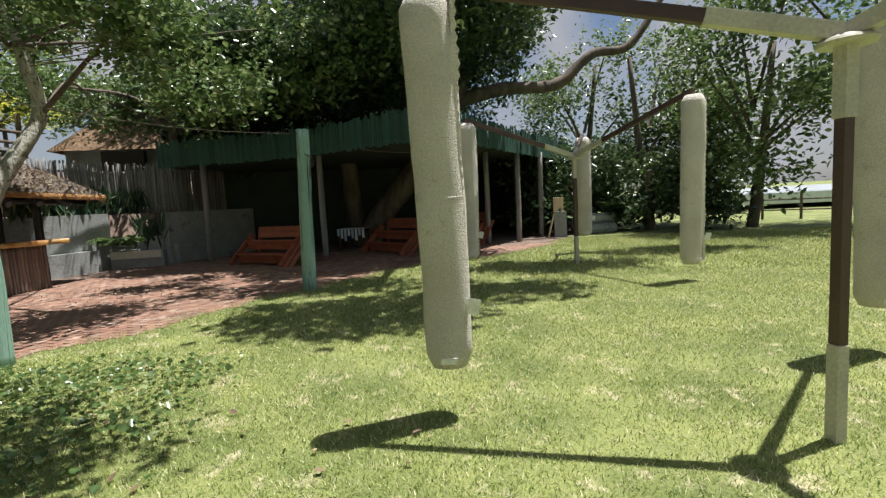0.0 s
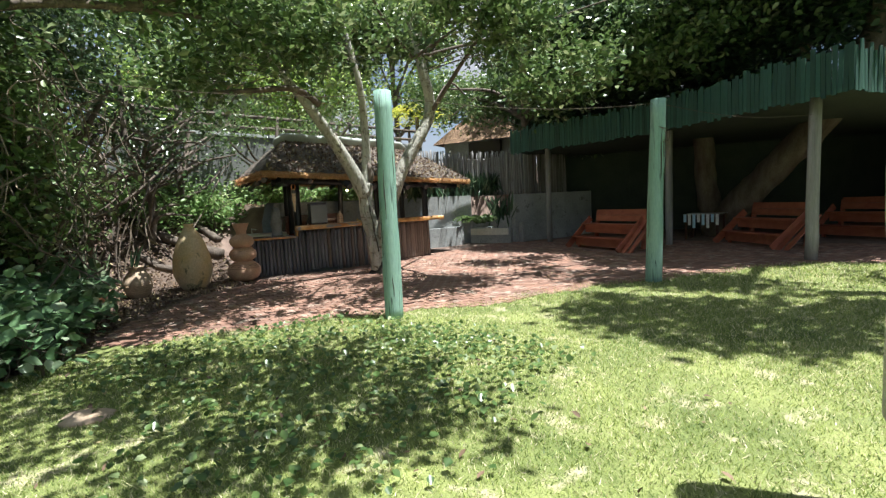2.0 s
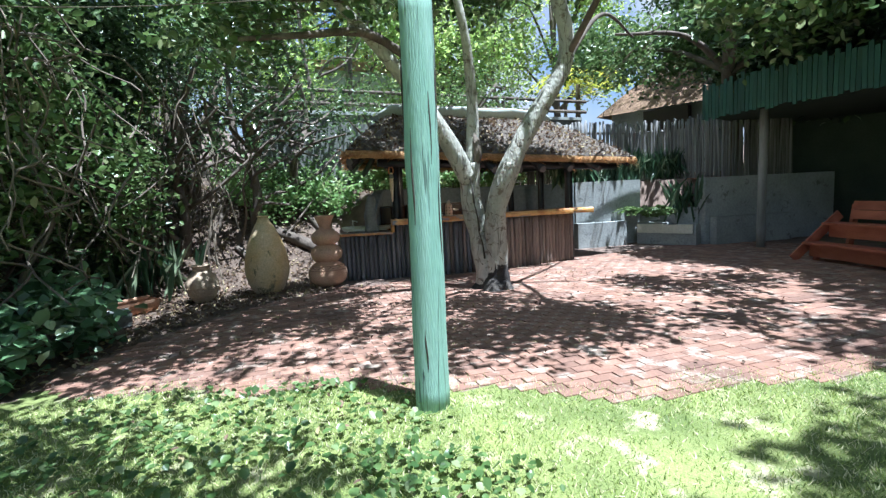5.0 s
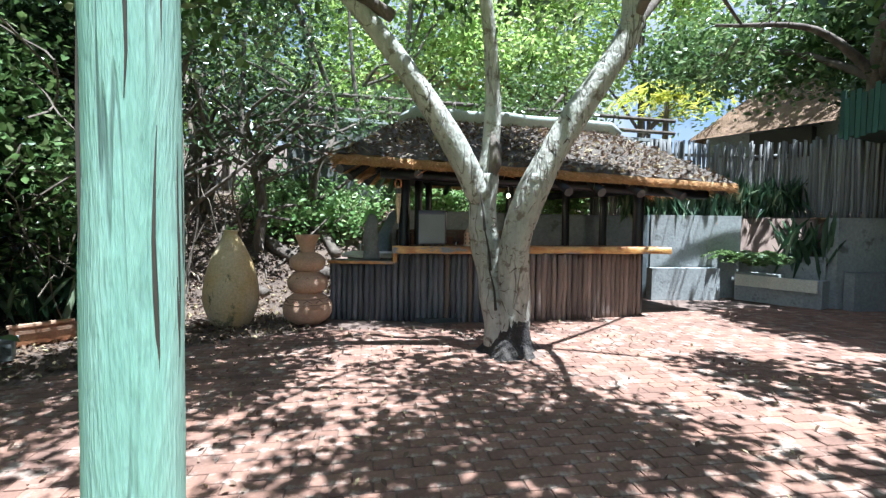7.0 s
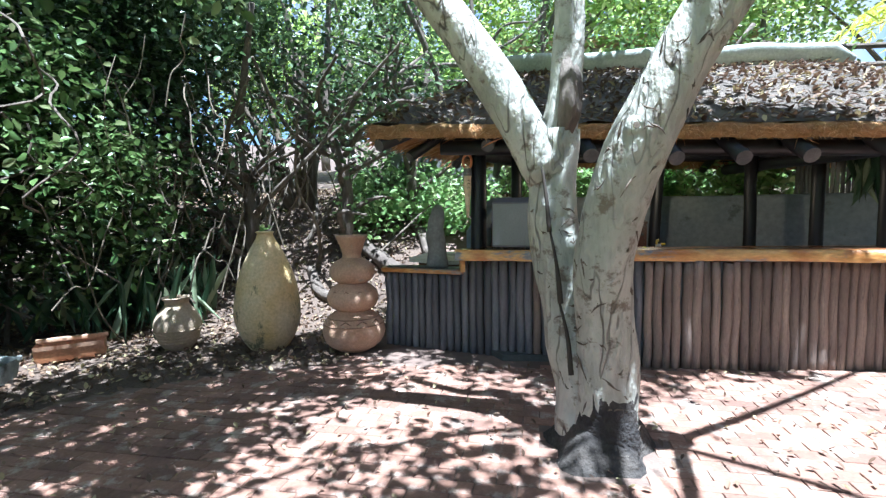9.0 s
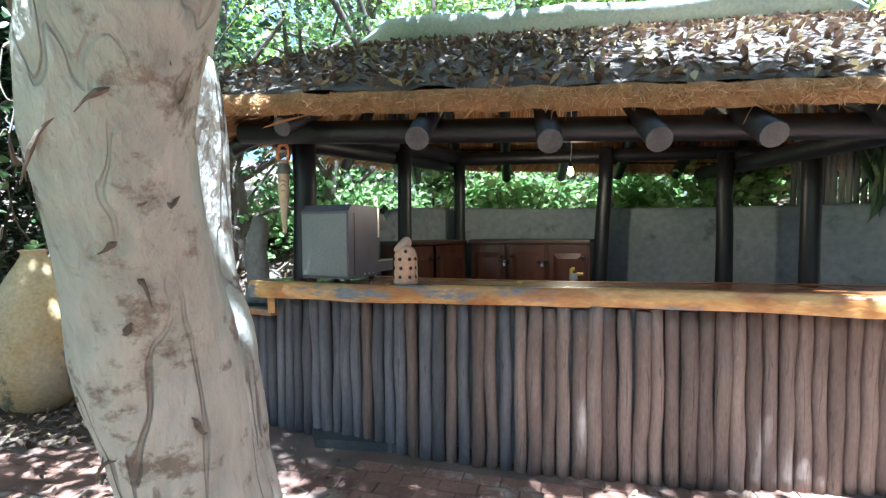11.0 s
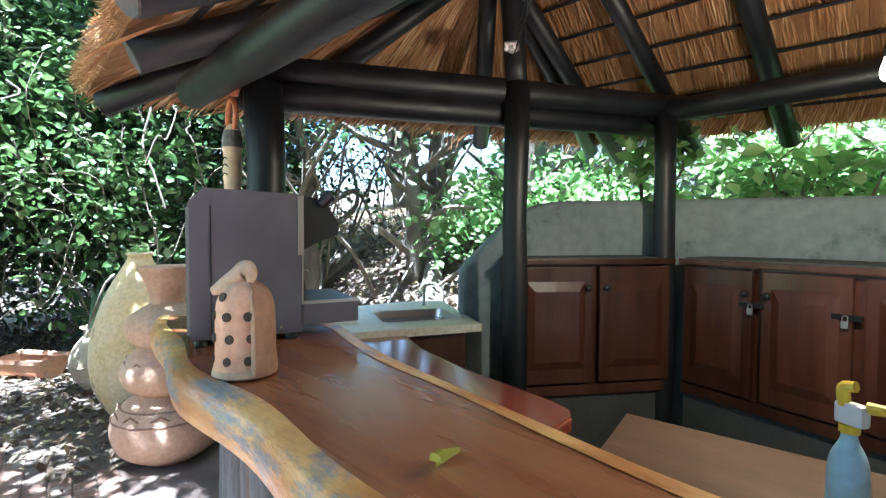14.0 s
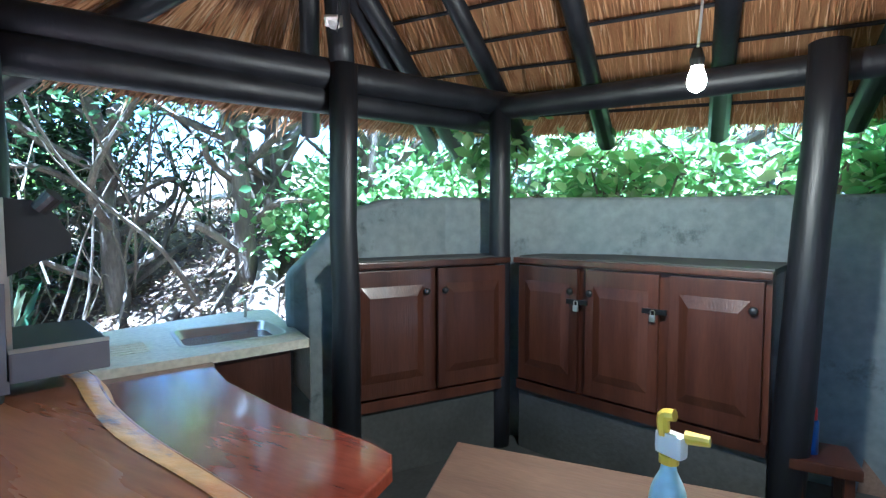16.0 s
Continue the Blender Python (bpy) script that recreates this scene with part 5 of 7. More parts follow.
            arc = [Vector((p.x + r * 1.0 * math.cos(a0 + w * (q / 5 - 0.5)), p.y + r * 1.0 * math.sin(a0 + w * (q / 5 - 0.5)), p.z + (q - 2.5) * tip + 0.01 * math.sin(q + k))) for q in range(6)]
            part("bark_scar", sweep(arc, [0.001, 0.003, 0.005 + 0.004 * rng.random(), 0.004, 0.003, 0.001], 6, 0.4), M_SCAR, t, "dark scar in the bark")
    scars(main, 0.202, 0.147, 46)
    scars(lean[:6], 0.192, 0.132, 60)
    scars(fork[:4], 0.13, 0.09, 14)
    # dark folds and scars in the bark, along the limbs
    for a, b, r in (((bx + 0.2, by - 0.02, 0.1), (bx + 0.28, by - 0.08, 1.0), 0.022), ((bx + 0.08, by - 0.16, 0.9), (bx + 0.03, by - 0.1, 1.4), 0.012)):
        a, b = Vector(a), Vector(b)
        part("bark_fold", limb([a, a.lerp(b, 0.35) + Vector((0, 0.02, 0)), a.lerp(b, 0.7) - Vector((0, 0.015, 0)), b], r * 0.7, r * 0.2, 5, 8, 0.4), M_CREASE, t, "dark fold in the bark", True)
    # the last two narrow boxes are added to shade the bar front
    boxes = [(bx + 0.2, by - 2.2, 4.7, 1.5, 1.3, 0.8), (bx - 0.2, by + 1.0, 5.8, 1.2, 1.0, 0.6), (-4.3, 7.9, 4.6, 0.9, 0.8, 0.7), (-3.9, 7.1, 4.6, 0.9, 0.9, 0.7), (-10.8, 13.6, 4.8, 1.0, 1.0, 0.7), (-4.0, 8.2, 4.2, 0.9, 0.7, 0.5), (bx + 1.2, by - 2.4, 4.1, 0.9, 0.9, 0.5), (bx - 1.8, by + 0.3, 5.4, 1.4, 2.0, 0.8), (bx - 0.5, by - 3.4, 3.9, 1.2, 1.0, 0.7), (bx - 0.65, by + 1.0, 5.2, 0.42, 1.8, 0.3), (bx - 0.65, by + 1.0, 5.4, 0.42, 1.8, 0.3)]
    pts = clumps(rng, boxes, 18, 0.2, 720)
    add_leaves("crown", t, pts, 0.13, M_LEAF_MID, "green leaves in loose clumps", rng=rng, aspect=0.55)
    bm = bmesh.new()
    for k in range(60):
        p = Vector(pts[rng.integers(len(pts))])
        c = Vector((bx + 0.3, by + (p.y - by) * 0.55, 3.9 + 0.3 * (p.z - 3.9)))
        m_ = p.lerp(c, 0.35) + Vector(rng.normal(size=3) * 0.12)
        sweep([p, m_, p.lerp(c, 0.7)], [0.004, 0.007, 0.01], 5, bm=bm)
    part("twigwork", bm, M_TWIG, t, "thin twigs", kind="stuff")
    # high boughs and leaves over the patio, added mostly out of view for shade
    for e, m_ in (((-4.2, 5.4, 5.2), (-5.9, 6.7, 4.9)), ((-3.4, 8.3, 5.2), (-5.2, 8.4, 4.8)), ((-3.7, 11.0, 5.3), (-5.4, 9.9, 4.9))):
        part("limb", limb([(bx + 0.75, by + 0.5, 4.4), m_, e], 0.035, 0.012, 6, 9, 0.15), M_BARK, t, smooth=True)
    high = clumps(rng, [(-5.0, 4.7, 5.3, 1.5, 1.2, 0.35), (-4.5, 6.2, 5.4, 1.5, 1.2, 0.35), (-4.7, 7.3, 5.3, 1.0, 0.7, 0.3), (-2.5, 9.8, 5.2, 1.1, 0.9, 0.3), (-3.4, 12.3, 5.3, 1.2, 0.9, 0.3)], 12, 0.1, 155)
    high = np.concatenate([high, clumps(rng, [(-7.9, 8.5, 5.3, 0.6, 1.2, 0.25)], 14, 0.15, 170), clumps(rng, [(-7.98, 10.0, 5.3, 0.45, 0.8, 0.25)], 14, 0.14, 75), clumps(rng, [(-6.3, 4.4, 5.2, 1.1, 0.9, 0.3)], 12, 0.1, 62), clumps(rng, [(-5.3, 3.5, 5.2, 1.0, 0.8, 0.3)], 12, 0.1, 40), clumps(rng, [(-9.2, 7.6, 5.4, 0.9, 1.3, 0.3)], 14, 0.16, 100), clumps(rng, [(-5.3, 7.9, 5.3, 0.8, 0.7, 0.3)], 12, 0.12, 46), clumps(rng, [(-8.35, 5.9, 5.2, 0.6, 1.2, 0.25)], 14, 0.14, 110)])
    add_leaves("high_crown", t, high, 0.12, M_LEAF_MID, "high leaves added overhead to shade the patio and bar", rng=rng, aspect=0.55)
    low = clumps(rng, [(-6.0, 5.8, 4.2, 0.9, 0.8, 0.45), (-5.9, 7.2, 4.3, 0.7, 0.6, 0.4), (-6.5, 8.4, 5.2, 0.7, 0.6, 0.3), (-4.4, 7.0, 4.3, 0.8, 0.7, 0.35)], 14, 0.14, 80)
    add_leaves("low_crown", t, low, 0.12, M_LEAF_MID, "leaves hanging below the boughs", rng=rng, aspect=0.55)
    spray = clumps(rng, [(-5.0, 10.2, 4.0, 1.0, 0.7, 0.6), (-3.9, 10.2, 3.8, 0.7, 0.6, 0.5), (-3.4, 9.2, 3.7, 0.5, 0.5, 0.35), (-4.6, 11.2, 4.2, 0.9, 0.7, 0.5)], 12, 0.15, 120)
    add_leaves("outer_spray", t, spray, 0.14, M_LEAF_MID, "sunlit hanging outer leaves", rng=rng, aspect=0.6)


make_tree()


# ---------------------------------------------------------------- teal posts and wire
def make_posts():
    tops = []
    for i, (x, y, h, r, lx, ly) in enumerate(((-6.0, 1.15, 3.1, 0.125, 0.07, 0.11), (-4.055, 5.255, 2.86, 0.112, 0.0, 0.03), (-2.25, 9.03, 2.84, 0.115, 0.07, 0.1))):
        z0 = float(height(x, y))
        root = thing("timber_post", (x, y, z0), "weathered teal-painted round timber post standing in the grass", "post", "posts along the lawn")
        pts = [Vector((x + lx * t + 0.012 * noise.noise((i, t * 3, 0)), y + ly * t, z0 - 0.1 + (h - z0 + 0.1) * t)) for t in np.linspace(0, 1, 14)]
        part("shaft", sweep(pts, [r * (1.06 - 0.1 * t) for t in np.linspace(0, 1, 14)], 26, 0.07), M_TEAL, root, smooth=True)
        rng = random.Random(i)
        for k in range(16):
            a = rng.uniform(0, 6.28)
            z = rng.uniform(0.2, h - 0.9)
            L = rng.uniform(0.4, 1.0)
            q = [Vector((x + lx * (z + L * s) / h + (r * 0.985) * math.cos(a + 0.05 * math.sin(s * 7)), y + ly * (z + L * s) / h + (r * 0.985) * math.sin(a + 0.05 * math.sin(s * 7)), z + L * s)) for s in np.linspace(0, 1, 7)]
            part("crack", sweep(q, [0.001, 0.004, 0.006, 0.007, 0.005, 0.003, 0.001], 5), M_CREASE, root, "dark drying crack")
        tops.append(Vector((x + lx, y + ly, h - 0.06)))
    w = thing("line_wire", tops[1], "thin grey wire strung between the posts", "wire")
    for a, b in ((tops[0], tops[1]), (tops[1], tops[2]), (tops[2], Vector((-0.7, 12.3, 2.65)))):
        part("strand", sweep([a.lerp(b, s) - Vector((0, 0, 0.12 * math.sin(math.pi * s))) for s in np.linspace(0, 1, 12)], [0.0035] * 12, 5), M_TWIG, w)
    h = thing("wire_hook", (-2.1, 9.0, 2.3), "bent wire loops hanging from the post", "hook")
    for k in range(3):
        part("loop", sweep(curve_pts([(-2.13, 9.0, 2.42), (-2.05 + 0.03 * k, 9.02, 2.34), (-2.03 + 0.02 * k, 9.0, 2.2), (-2.08, 8.98, 2.18)], 5), [0.004] * 16, 5), M_TWIG, h)


make_posts()


# ---------------------------------------------------------------- parasol stands
def covered_parasol(x, y, z0, z1, label, seed):
    root = thing("covered_parasol", (x, y, z0), label, "parasol", "covered parasols on stands")
    rng = random.Random(seed)
    n, seg = 26, 26
    bm = bmesh.new()
    rings = []
    for i in range(n + 1):
        t = i / n
        z = z0 + (z1 - z0) * t
        r = 0.158 + 0.018 * t
        r *= 1 if t > 0.03 else 0.75
        r *= 1 if t < 0.97 else 0.7
        ring = []
        for k in range(seg):
            a = 2 * math.pi * k / seg
            f = 1 + 0.05 * noise.noise((math.cos(a) * 2 + seed, math.sin(a) * 2, t * 6)) + 0.03 * noise.noise((math.cos(a) * 5, math.sin(a) * 5 + seed, t * 18))
            ring.append(bm.verts.new((x + r * f * math.cos(a) + 0.02 * math.sin(t * 3 + seed), y + 0.8 * r * f * math.sin(a), z)))
        rings.append(ring)
    for a, b in zip(rings, rings[1:]):
        for k in range(seg):
            bm.faces.new((a[k], a[(k + 1) % seg], b[(k + 1) % seg], b[k]))
    bm.faces.new(rings[0][::-1])
    bm.faces.new(rings[-1])
    part("cover", bm, M_CANVAS, root, "creased beige canvas sleeve", True)
    # zip flap down one side
    a = -0.35
    bm = bmesh.new()
    rows = []
    for i in range(60):
        t = i / 59
        z = z0 + 0.06 + (z1 - z0 - 0.12) * t
        r = 0.15 + 0.03 * t
        w = 0.006 * (1 if i % 2 else -1) + 0.012 * noise.noise((seed, t * 9, 0))
        p = Vector((x + r * math.cos(a), y + 0.8 * r * math.sin(a), z))
        o = Vector((math.cos(a), math.sin(a), 0))
        s = Vector((-math.sin(a), math.cos(a), 0))
        rows.append([bm.verts.new(p - o * 0.012 + s * 0.025), bm.verts.new(p + o * (0.018 + w) + s * w), bm.verts.new(p - o * 0.012 - s * 0.03)])
    for q, r in zip(rows, rows[1:]):
        for k in range(2):
            bm.faces.new((q[k], q[k + 1], r[k + 1], r[k]))
    part("zip_flap", bm, M_CANVAS, root, "puckered zip flap")
    zs = z0 + (z1 - z0) * 0.47
    part("seam", sweep([(x + 0.165 * math.cos(q) + 0.02 * math.sin(1.4 + seed), y + 0.133 * math.sin(q), zs) for q in np.linspace(0, 2 * math.pi, 25)], [0.003] * 25, 5, caps=False), M_CANVAS, root)
    part("care_tag", box((0.09, 0.002, 0.11), pose(x + 0.2, y - 0.06, z0 + 0.42, 8, 12, 10)), M_WHITE, root, "white cloth tag")
    # small white patch low on the front of the cover
    part("drain_flap", box((0.11, 0.008, 0.045), pose(x + 0.03, y - 0.128, z0 + 0.07, 12, 0, 6), 0.002), M_WHITE, root, "small white patch at the foot")
    part("hanger", sweep([(x, y, z1 - 0.02), (x, y, z1 + 0.1)], [0.012, 0.012], 8), M_BROWNPAINT, root)


def parasol_stand(x, y, h, arms, seed, label):
    z0 = float(height(x, y))
    root = thing("parasol_stand", (x, y, z0), label, "parasol stand", "parasol stands on the lawn")
    part("foot_sleeve", box((0.074, 0.074, 0.62), pose(x, y, z0 + 0.26, 0, 0, 15), 0.008), M_CREAM, root, "cream lower sleeve")
    part("column", box((0.064, 0.064, h - z0 - 0.9), pose(x, y, (z0 + 0.57 + h - 0.33) / 2, 0, 0, 15), 0.006), M_BROWNPAINT, root, "brown square column")
    part("head_sleeve", box((0.08, 0.08, 0.4), pose(x, y, h - 0.16, 0, 0, 15), 0.008), M_CREAM, root, "cream head sleeve")
    part("cap_plate", lathe([(0.13, 0), (0.14, 0.015), (0.13, 0.03), (0.08, 0.05)], (x, y, h + 0.02), 20), M_CREAM, root, "cream cap plate")
    for k in range(4):
        a = radians(90 * k + 45)
        part("bolt", sweep([(x + 0.1 * math.cos(a), y + 0.1 * math.sin(a), h + 0.04), (x + 0.1 * math.cos(a), y + 0.1 * math.sin(a), h + 0.07)], [0.01, 0.01], 6), M_STEEL, root)
    for i, (ax, ay, az, tz) in enumerate(arms):
        A, B = Vector((x, y, h + 0.08)), Vector((ax, ay, az))
        d = (B - A)
        q = d.to_track_quat("X", "Z").to_matrix().to_4x4()
        L = d.length
        m1 = Matrix.Translation(A + d * 0.14) @ q
        arm = part("arm", box((L * 0.72, 0.06, 0.08), Matrix.Translation(A + d * 0.64) @ q, 0.006), M_BROWNPAINT, root, "brown outer arm")
        part("arm_sleeve", box((L * 0.3, 0.075, 0.095), Matrix.Translation(A + d * 0.15) @ q, 0.008), M_CREAM, root, "cream arm sleeve")
        covered_parasol(ax, ay, tz, az - 0.06, "closed parasol in a creased beige canvas cover hanging over the lawn", seed + i)


parasol_stand(3.02, 3.88, 2.16, [(0.75, 4.2, 2.86, 0.345), (4.25, 5.35, 2.8, 0.4), (3.9, 2.0, 2.8, 0.4)], 1, "brown and cream steel parasol stand with three arms on the lawn")
parasol_stand(2.68, 10.88, 2.14, [(4.08, 8.7, 2.9, 0.3), (0.62, 9.5, 2.85, 0.42), (3.2, 12.9, 2.85, 0.45)], 11, "brown and cream steel parasol stand near the veranda")


# ---------------------------------------------------------------- veranda
def make_veranda():
    ver = thing("veranda", (-3, 15, 0), "open veranda with a green lath fascia and timber posts", "building")
    LINE = [(-8.6, 13.95, 2.9), (-4.3, 13.7, 2.9), (-0.1, 11.6, 2.9), (1.5, 15.4, 2.85), (3.2, 19.0, 2.8), (5.0, 23.0, 2.75)]
    roof = [(x, y) for x, y, z in LINE] + [(0, 27), (-6, 25), (-10, 19)]
    part("ceiling", prism(roof, 2.95, 3.0), M_GREENWALL, ver, "dark boarded ceiling")
    bm = bmesh.new()
    lo = [bm.verts.new((x, y, 3.05)) for x, y in roof]
    top = bm.verts.new((-4, 19, 4.9))
    for k in range(len(lo)):
        bm.faces.new((lo[k], lo[(k + 1) % len(lo)], top))
    part("roof", bm, M_GREENLATH, ver, "dark green roof")
    lm = [mesh_from("lath", box((0.075, 0.022, 1.0), Matrix.Translation((0, 0, 0.5)), 0.006), M_GREENLATH) for k in range(2)]
    rng = random.Random(6)
    for a, b in zip(LINE, LINE[1:]):
        A, B = Vector(a), Vector(b)
        d = B - A
        n = int(d.length / 0.083)
        ang = math.degrees(math.atan2(d.y, d.x))
        for k in range(n):
            p = A.lerp(B, (k + 0.5) / n)
            L = rng.uniform(0.66, 0.8)
            piece("lath", rng.choice(lm), ver, pose(p.x, p.y, p.z - rng.uniform(0.0, 0.07), rng.uniform(-2, 2), 0, ang) @ Matrix.Diagonal((1, 1, L, 1)))
    for x, y in ((-0.7, 12.35), (-3.9, 14.3), (-7.6, 14.5), (0.78, 16.5), (1.76, 16.4), (2.6, 17.9), (3.8, 20.5)):
        z0 = float(height(x, y))
        log(ver, "post", (x, y, z0 - 0.05), (x + 0.02, y, 2.95), 0.1 if y < 13 else 0.085, M_LATH, "weathered grey timber post")
    for a, b in (((-10, 17.6), (-7, 19)), ((-7, 19), (-2, 21.5)), ((-2, 21.5), (1.5, 25.5)), ((1.5, 25.5), (4.8, 23.6)), ((3.4, 21.2), (4.8, 23.6))):
        A, B = Vector((*a, 1.5)), Vector((*b, 1.5))
        part("wall", box(((B - A).length, 0.2, 3.1), Matrix.Translation((A + B) / 2) @ Matrix.Rotation(math.atan2((B - A).y, (B - A).x), 4, "Z")), M_GREENWALL, ver, "dark green back wall")
    tr = thing("veranda_tree", (-2.5, 17, 0), "thick leaning trunk growing up through the veranda roof", "tree")
    part("trunk", limb([(-3.6, 17.2, 0), (-2.9, 17.0, 1.0), (-1.8, 16.8, 2.2), (-0.8, 16.6, 3.4), (0.2, 16.8, 5.5)], 0.4, 0.3, 6, 16, 0.25), M_BARK, tr, smooth=True)
    part("trunk", limb([(-3.7, 17.4, 0), (-3.9, 17.4, 1.5), (-4.1, 17.5, 3.5), (-4.6, 17.5, 6.0)], 0.33, 0.24, 6, 14, 0.25), M_BARK, tr, smooth=True)
    part("limb", limb([(-0.2, 16.7, 4.6), (1.5, 17.2, 5.0), (3.2, 17.6, 5.1), (4.4, 17.8, 6.0), (5.6, 17.8, 6.2), (6.8, 18, 7.8)], 0.24, 0.1, 7, 12, 0.25), M_BARK, tr, "long arching limb", True)
    part("limb", limb([(-4.4, 17.5, 5.2), (-5.5, 17.0, 6.5), (-6.5, 16.5, 8)], 0.2, 0.1, 6, 12, 0.2), M_BARK, tr, smooth=True)
    part("limb", limb([(-1.0, 16.6, 3.3), (-1.6, 16.4, 5), (-2.6, 16.0, 7.5)], 0.22, 0.1, 6, 12, 0.2), M_BARK, tr, smooth=True)
    r = np.random.default_rng(31)
    part("limb", limb([(-0.2, 16.7, 4.8), (0.2, 14.5, 6.4), (0.6, 12.0, 7.4), (1.0, 9.6, 7.7)], 0.2, 0.06, 6, 12, 0.2), M_BARK, tr, "limb added to carry shade leaves over the lawn", True)
    pts = clumps(r, [(-2, 17, 6.6, 4.5, 3.0, 2.0), (-6, 16.8, 5.8, 3.4, 2.6, 2.2), (0.0, 17.5, 7.2, 3.0, 2.4, 1.8), (-3.5, 15.0, 6.4, 3.6, 1.6, 1.7), (0.8, 14.2, 6.6, 2.2, 1.6, 1.2), (-6.2, 13.6, 5.6, 2.4, 1.2, 1.2), (-3, 20, 6, 5, 2, 2.2), (-8.5, 17.5, 5.0, 2.2, 2.0, 2.0)], 20, 0.26, 3000)
    # leaf clumps added high out of view to cast shade on the lawn
    shade = clumps(r, [(1.0, 8.1, 7.8, 1.9, 1.1, 0.4), (2.8, 9.4, 7.7, 1.5, 0.9, 0.4), (-0.3, 10.2, 7.5, 1.8, 1.0, 0.4), (-1.2, 12.2, 7.2, 1.8, 1.2, 0.5), (4.0, 11.8, 7.6, 2.2, 0.9, 0.4), (7.0, 13.6, 7.4, 2.0, 0.8, 0.4)], 20, 0.2, 560)
    pts = np.concatenate([pts, shade])
    # lighter leaf on the outer clumps, darker crown: light put into the colour
    add_leaves("outer_leaves", tr, clumps(r, [(-3.8, 12.9, 4.7, 1.9, 0.8, 0.7), (-6.4, 13.2, 4.6, 1.6, 0.8, 0.9), (-1.5, 12.6, 5.6, 1.8, 0.8, 0.7)], 16, 0.2, 260), 0.16, M_LEAF_MID, "outer leaves in a lighter, sunlit green", rng=r, aspect=0.55)
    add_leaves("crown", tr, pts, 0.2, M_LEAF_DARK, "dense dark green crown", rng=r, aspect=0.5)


make_veranda()


def tiered_bench(x, y, rz, label):
    """Two broad treads with closed fronts, a high back board and slanting side boards."""
    z0 = float(height(x, y))
    root = thing("tiered_bench", (x, y, z0), label, "bench", "red benches on the veranda")
    R = pose(x, y, z0, 0, 0, rz)
    at = lambda a, b, c: R @ Matrix.Translation((a, b, c))
    L = 1.85
    for k, (v, z) in enumerate(((-0.42, 0.3), (-0.08, 0.62))):
        for q in range(2):
            part("tread_board", box((L, 0.15, 0.038), at(0, v + 0.155 * q, z), 0.006), M_BENCH, root)
        part("riser_board", box((L - 0.06, 0.025, 0.2), at(0, v + 0.05, z - 0.13), 0.005), M_BENCH, root)
    for q in range(2):
        part("back_board", box((L - 0.12, 0.03, 0.15), at(0.04, 0.3 + 0.03 * q, 0.76 + 0.155 * q) @ Matrix.Rotation(radians(-10), 4, "X"), 0.006), M_BENCH, root)
    for s in (-1, 1):
        part("side_board", box((0.035, 1.12, 0.16), at(s * (L / 2 + 0.02), -0.22, 0.4) @ Matrix.Rotation(radians(42), 4, "X"), 0.008), M_BENCH, root, "slanting side board")
        part("back_leg", box((0.07, 0.09, 0.95), at(s * L * 0.46, 0.33, 0.46) @ Matrix.Rotation(radians(-8), 4, "X"), 0.008), M_BENCH, root)
        part("front_leg", box((0.07, 0.07, 0.3), at(s * L * 0.44, -0.32, 0.13), 0.008), M_BENCH, root)
    for q in range(2):
        part("prop_board", box((0.12, 1.05, 0.03), at(L / 2 + 0.12 + 0.15 * q, -0.2 + 0.06 * q, 0.36) @ Matrix.Rotation(radians(44), 4, "X"), 0.006), M_BENCH, root, "loose board leaning on the side")


tiered_bench(-5.0, 13.25, -22, "red-stained tiered timber bench with slanting sides on the brick patio")
tiered_bench(-1.9, 14.9, -40, "red-stained tiered timber bench in the veranda shade")
tiered_bench(-0.2, 17.0, -30, "red-stained tiered timber bench deep in the veranda")


def make_veranda_things():
    x, y = -3.6, 16.2
    tb = thing("small_table", (x, y, 0), "small dark table under a white and blue cloth", "table")
    part("top", box((0.9, 0.7, 0.04), pose(x, y, 0.72), 0.005), M_CAB, tb)
    for sx in (-0.4, 0.4):
        for sy in (-0.3, 0.3):
            part("leg", box((0.06, 0.06, 0.7), pose(x + sx, y + sy, 0.37)), M_CAB, tb)
    cl = thing("table_cloth", (x, y, 0.74), "white and blue patterned cloth draped over the table", "cloth")
    part("top_cloth", box((0.94, 0.74, 0.006), pose(x, y, 0.747)), M_WHITE, cl)
    for k in range(8):
        part("fold", box((0.075, 0.012, 0.22 + 0.08 * (k % 3)), pose(x - 0.41 + 0.117 * k, y - 0.376, 0.64 - 0.04 * (k % 3))), M_WHITE if k % 2 else M_BLUEPL, cl)
    st = thing("wood_stand", (3.2, 17.6, 0), "pale wooden stand by the veranda posts", "stand")
    part("body", box((0.4, 0.3, 0.9), pose(3.2, 17.6, 0.45), 0.01), M_CONC, st)
    part("head_board", box((0.34, 0.05, 0.45), pose(3.15, 17.55, 1.15), 0.01), M_PALEWOOD, st)
    part("strut", box((0.05, 0.04, 1.4), pose(2.95, 17.5, 0.65, 0, 14, 0)), M_PALEWOOD, st)
    ro = thing("stacked_rolls", (4.3, 18.2, 0), "grey rolled mats stacked beside the stand", "roll")
    for k, (dy, z) in enumerate(((0, 0.2), (0.42, 0.2), (0.21, 0.55))):
        part("roll", sweep([(3.8, 18.0 + dy, z), (5.2, 18.6 + dy, z)], [0.2, 0.2], 16, 0.05), M_CONC, ro)


make_veranda_things()


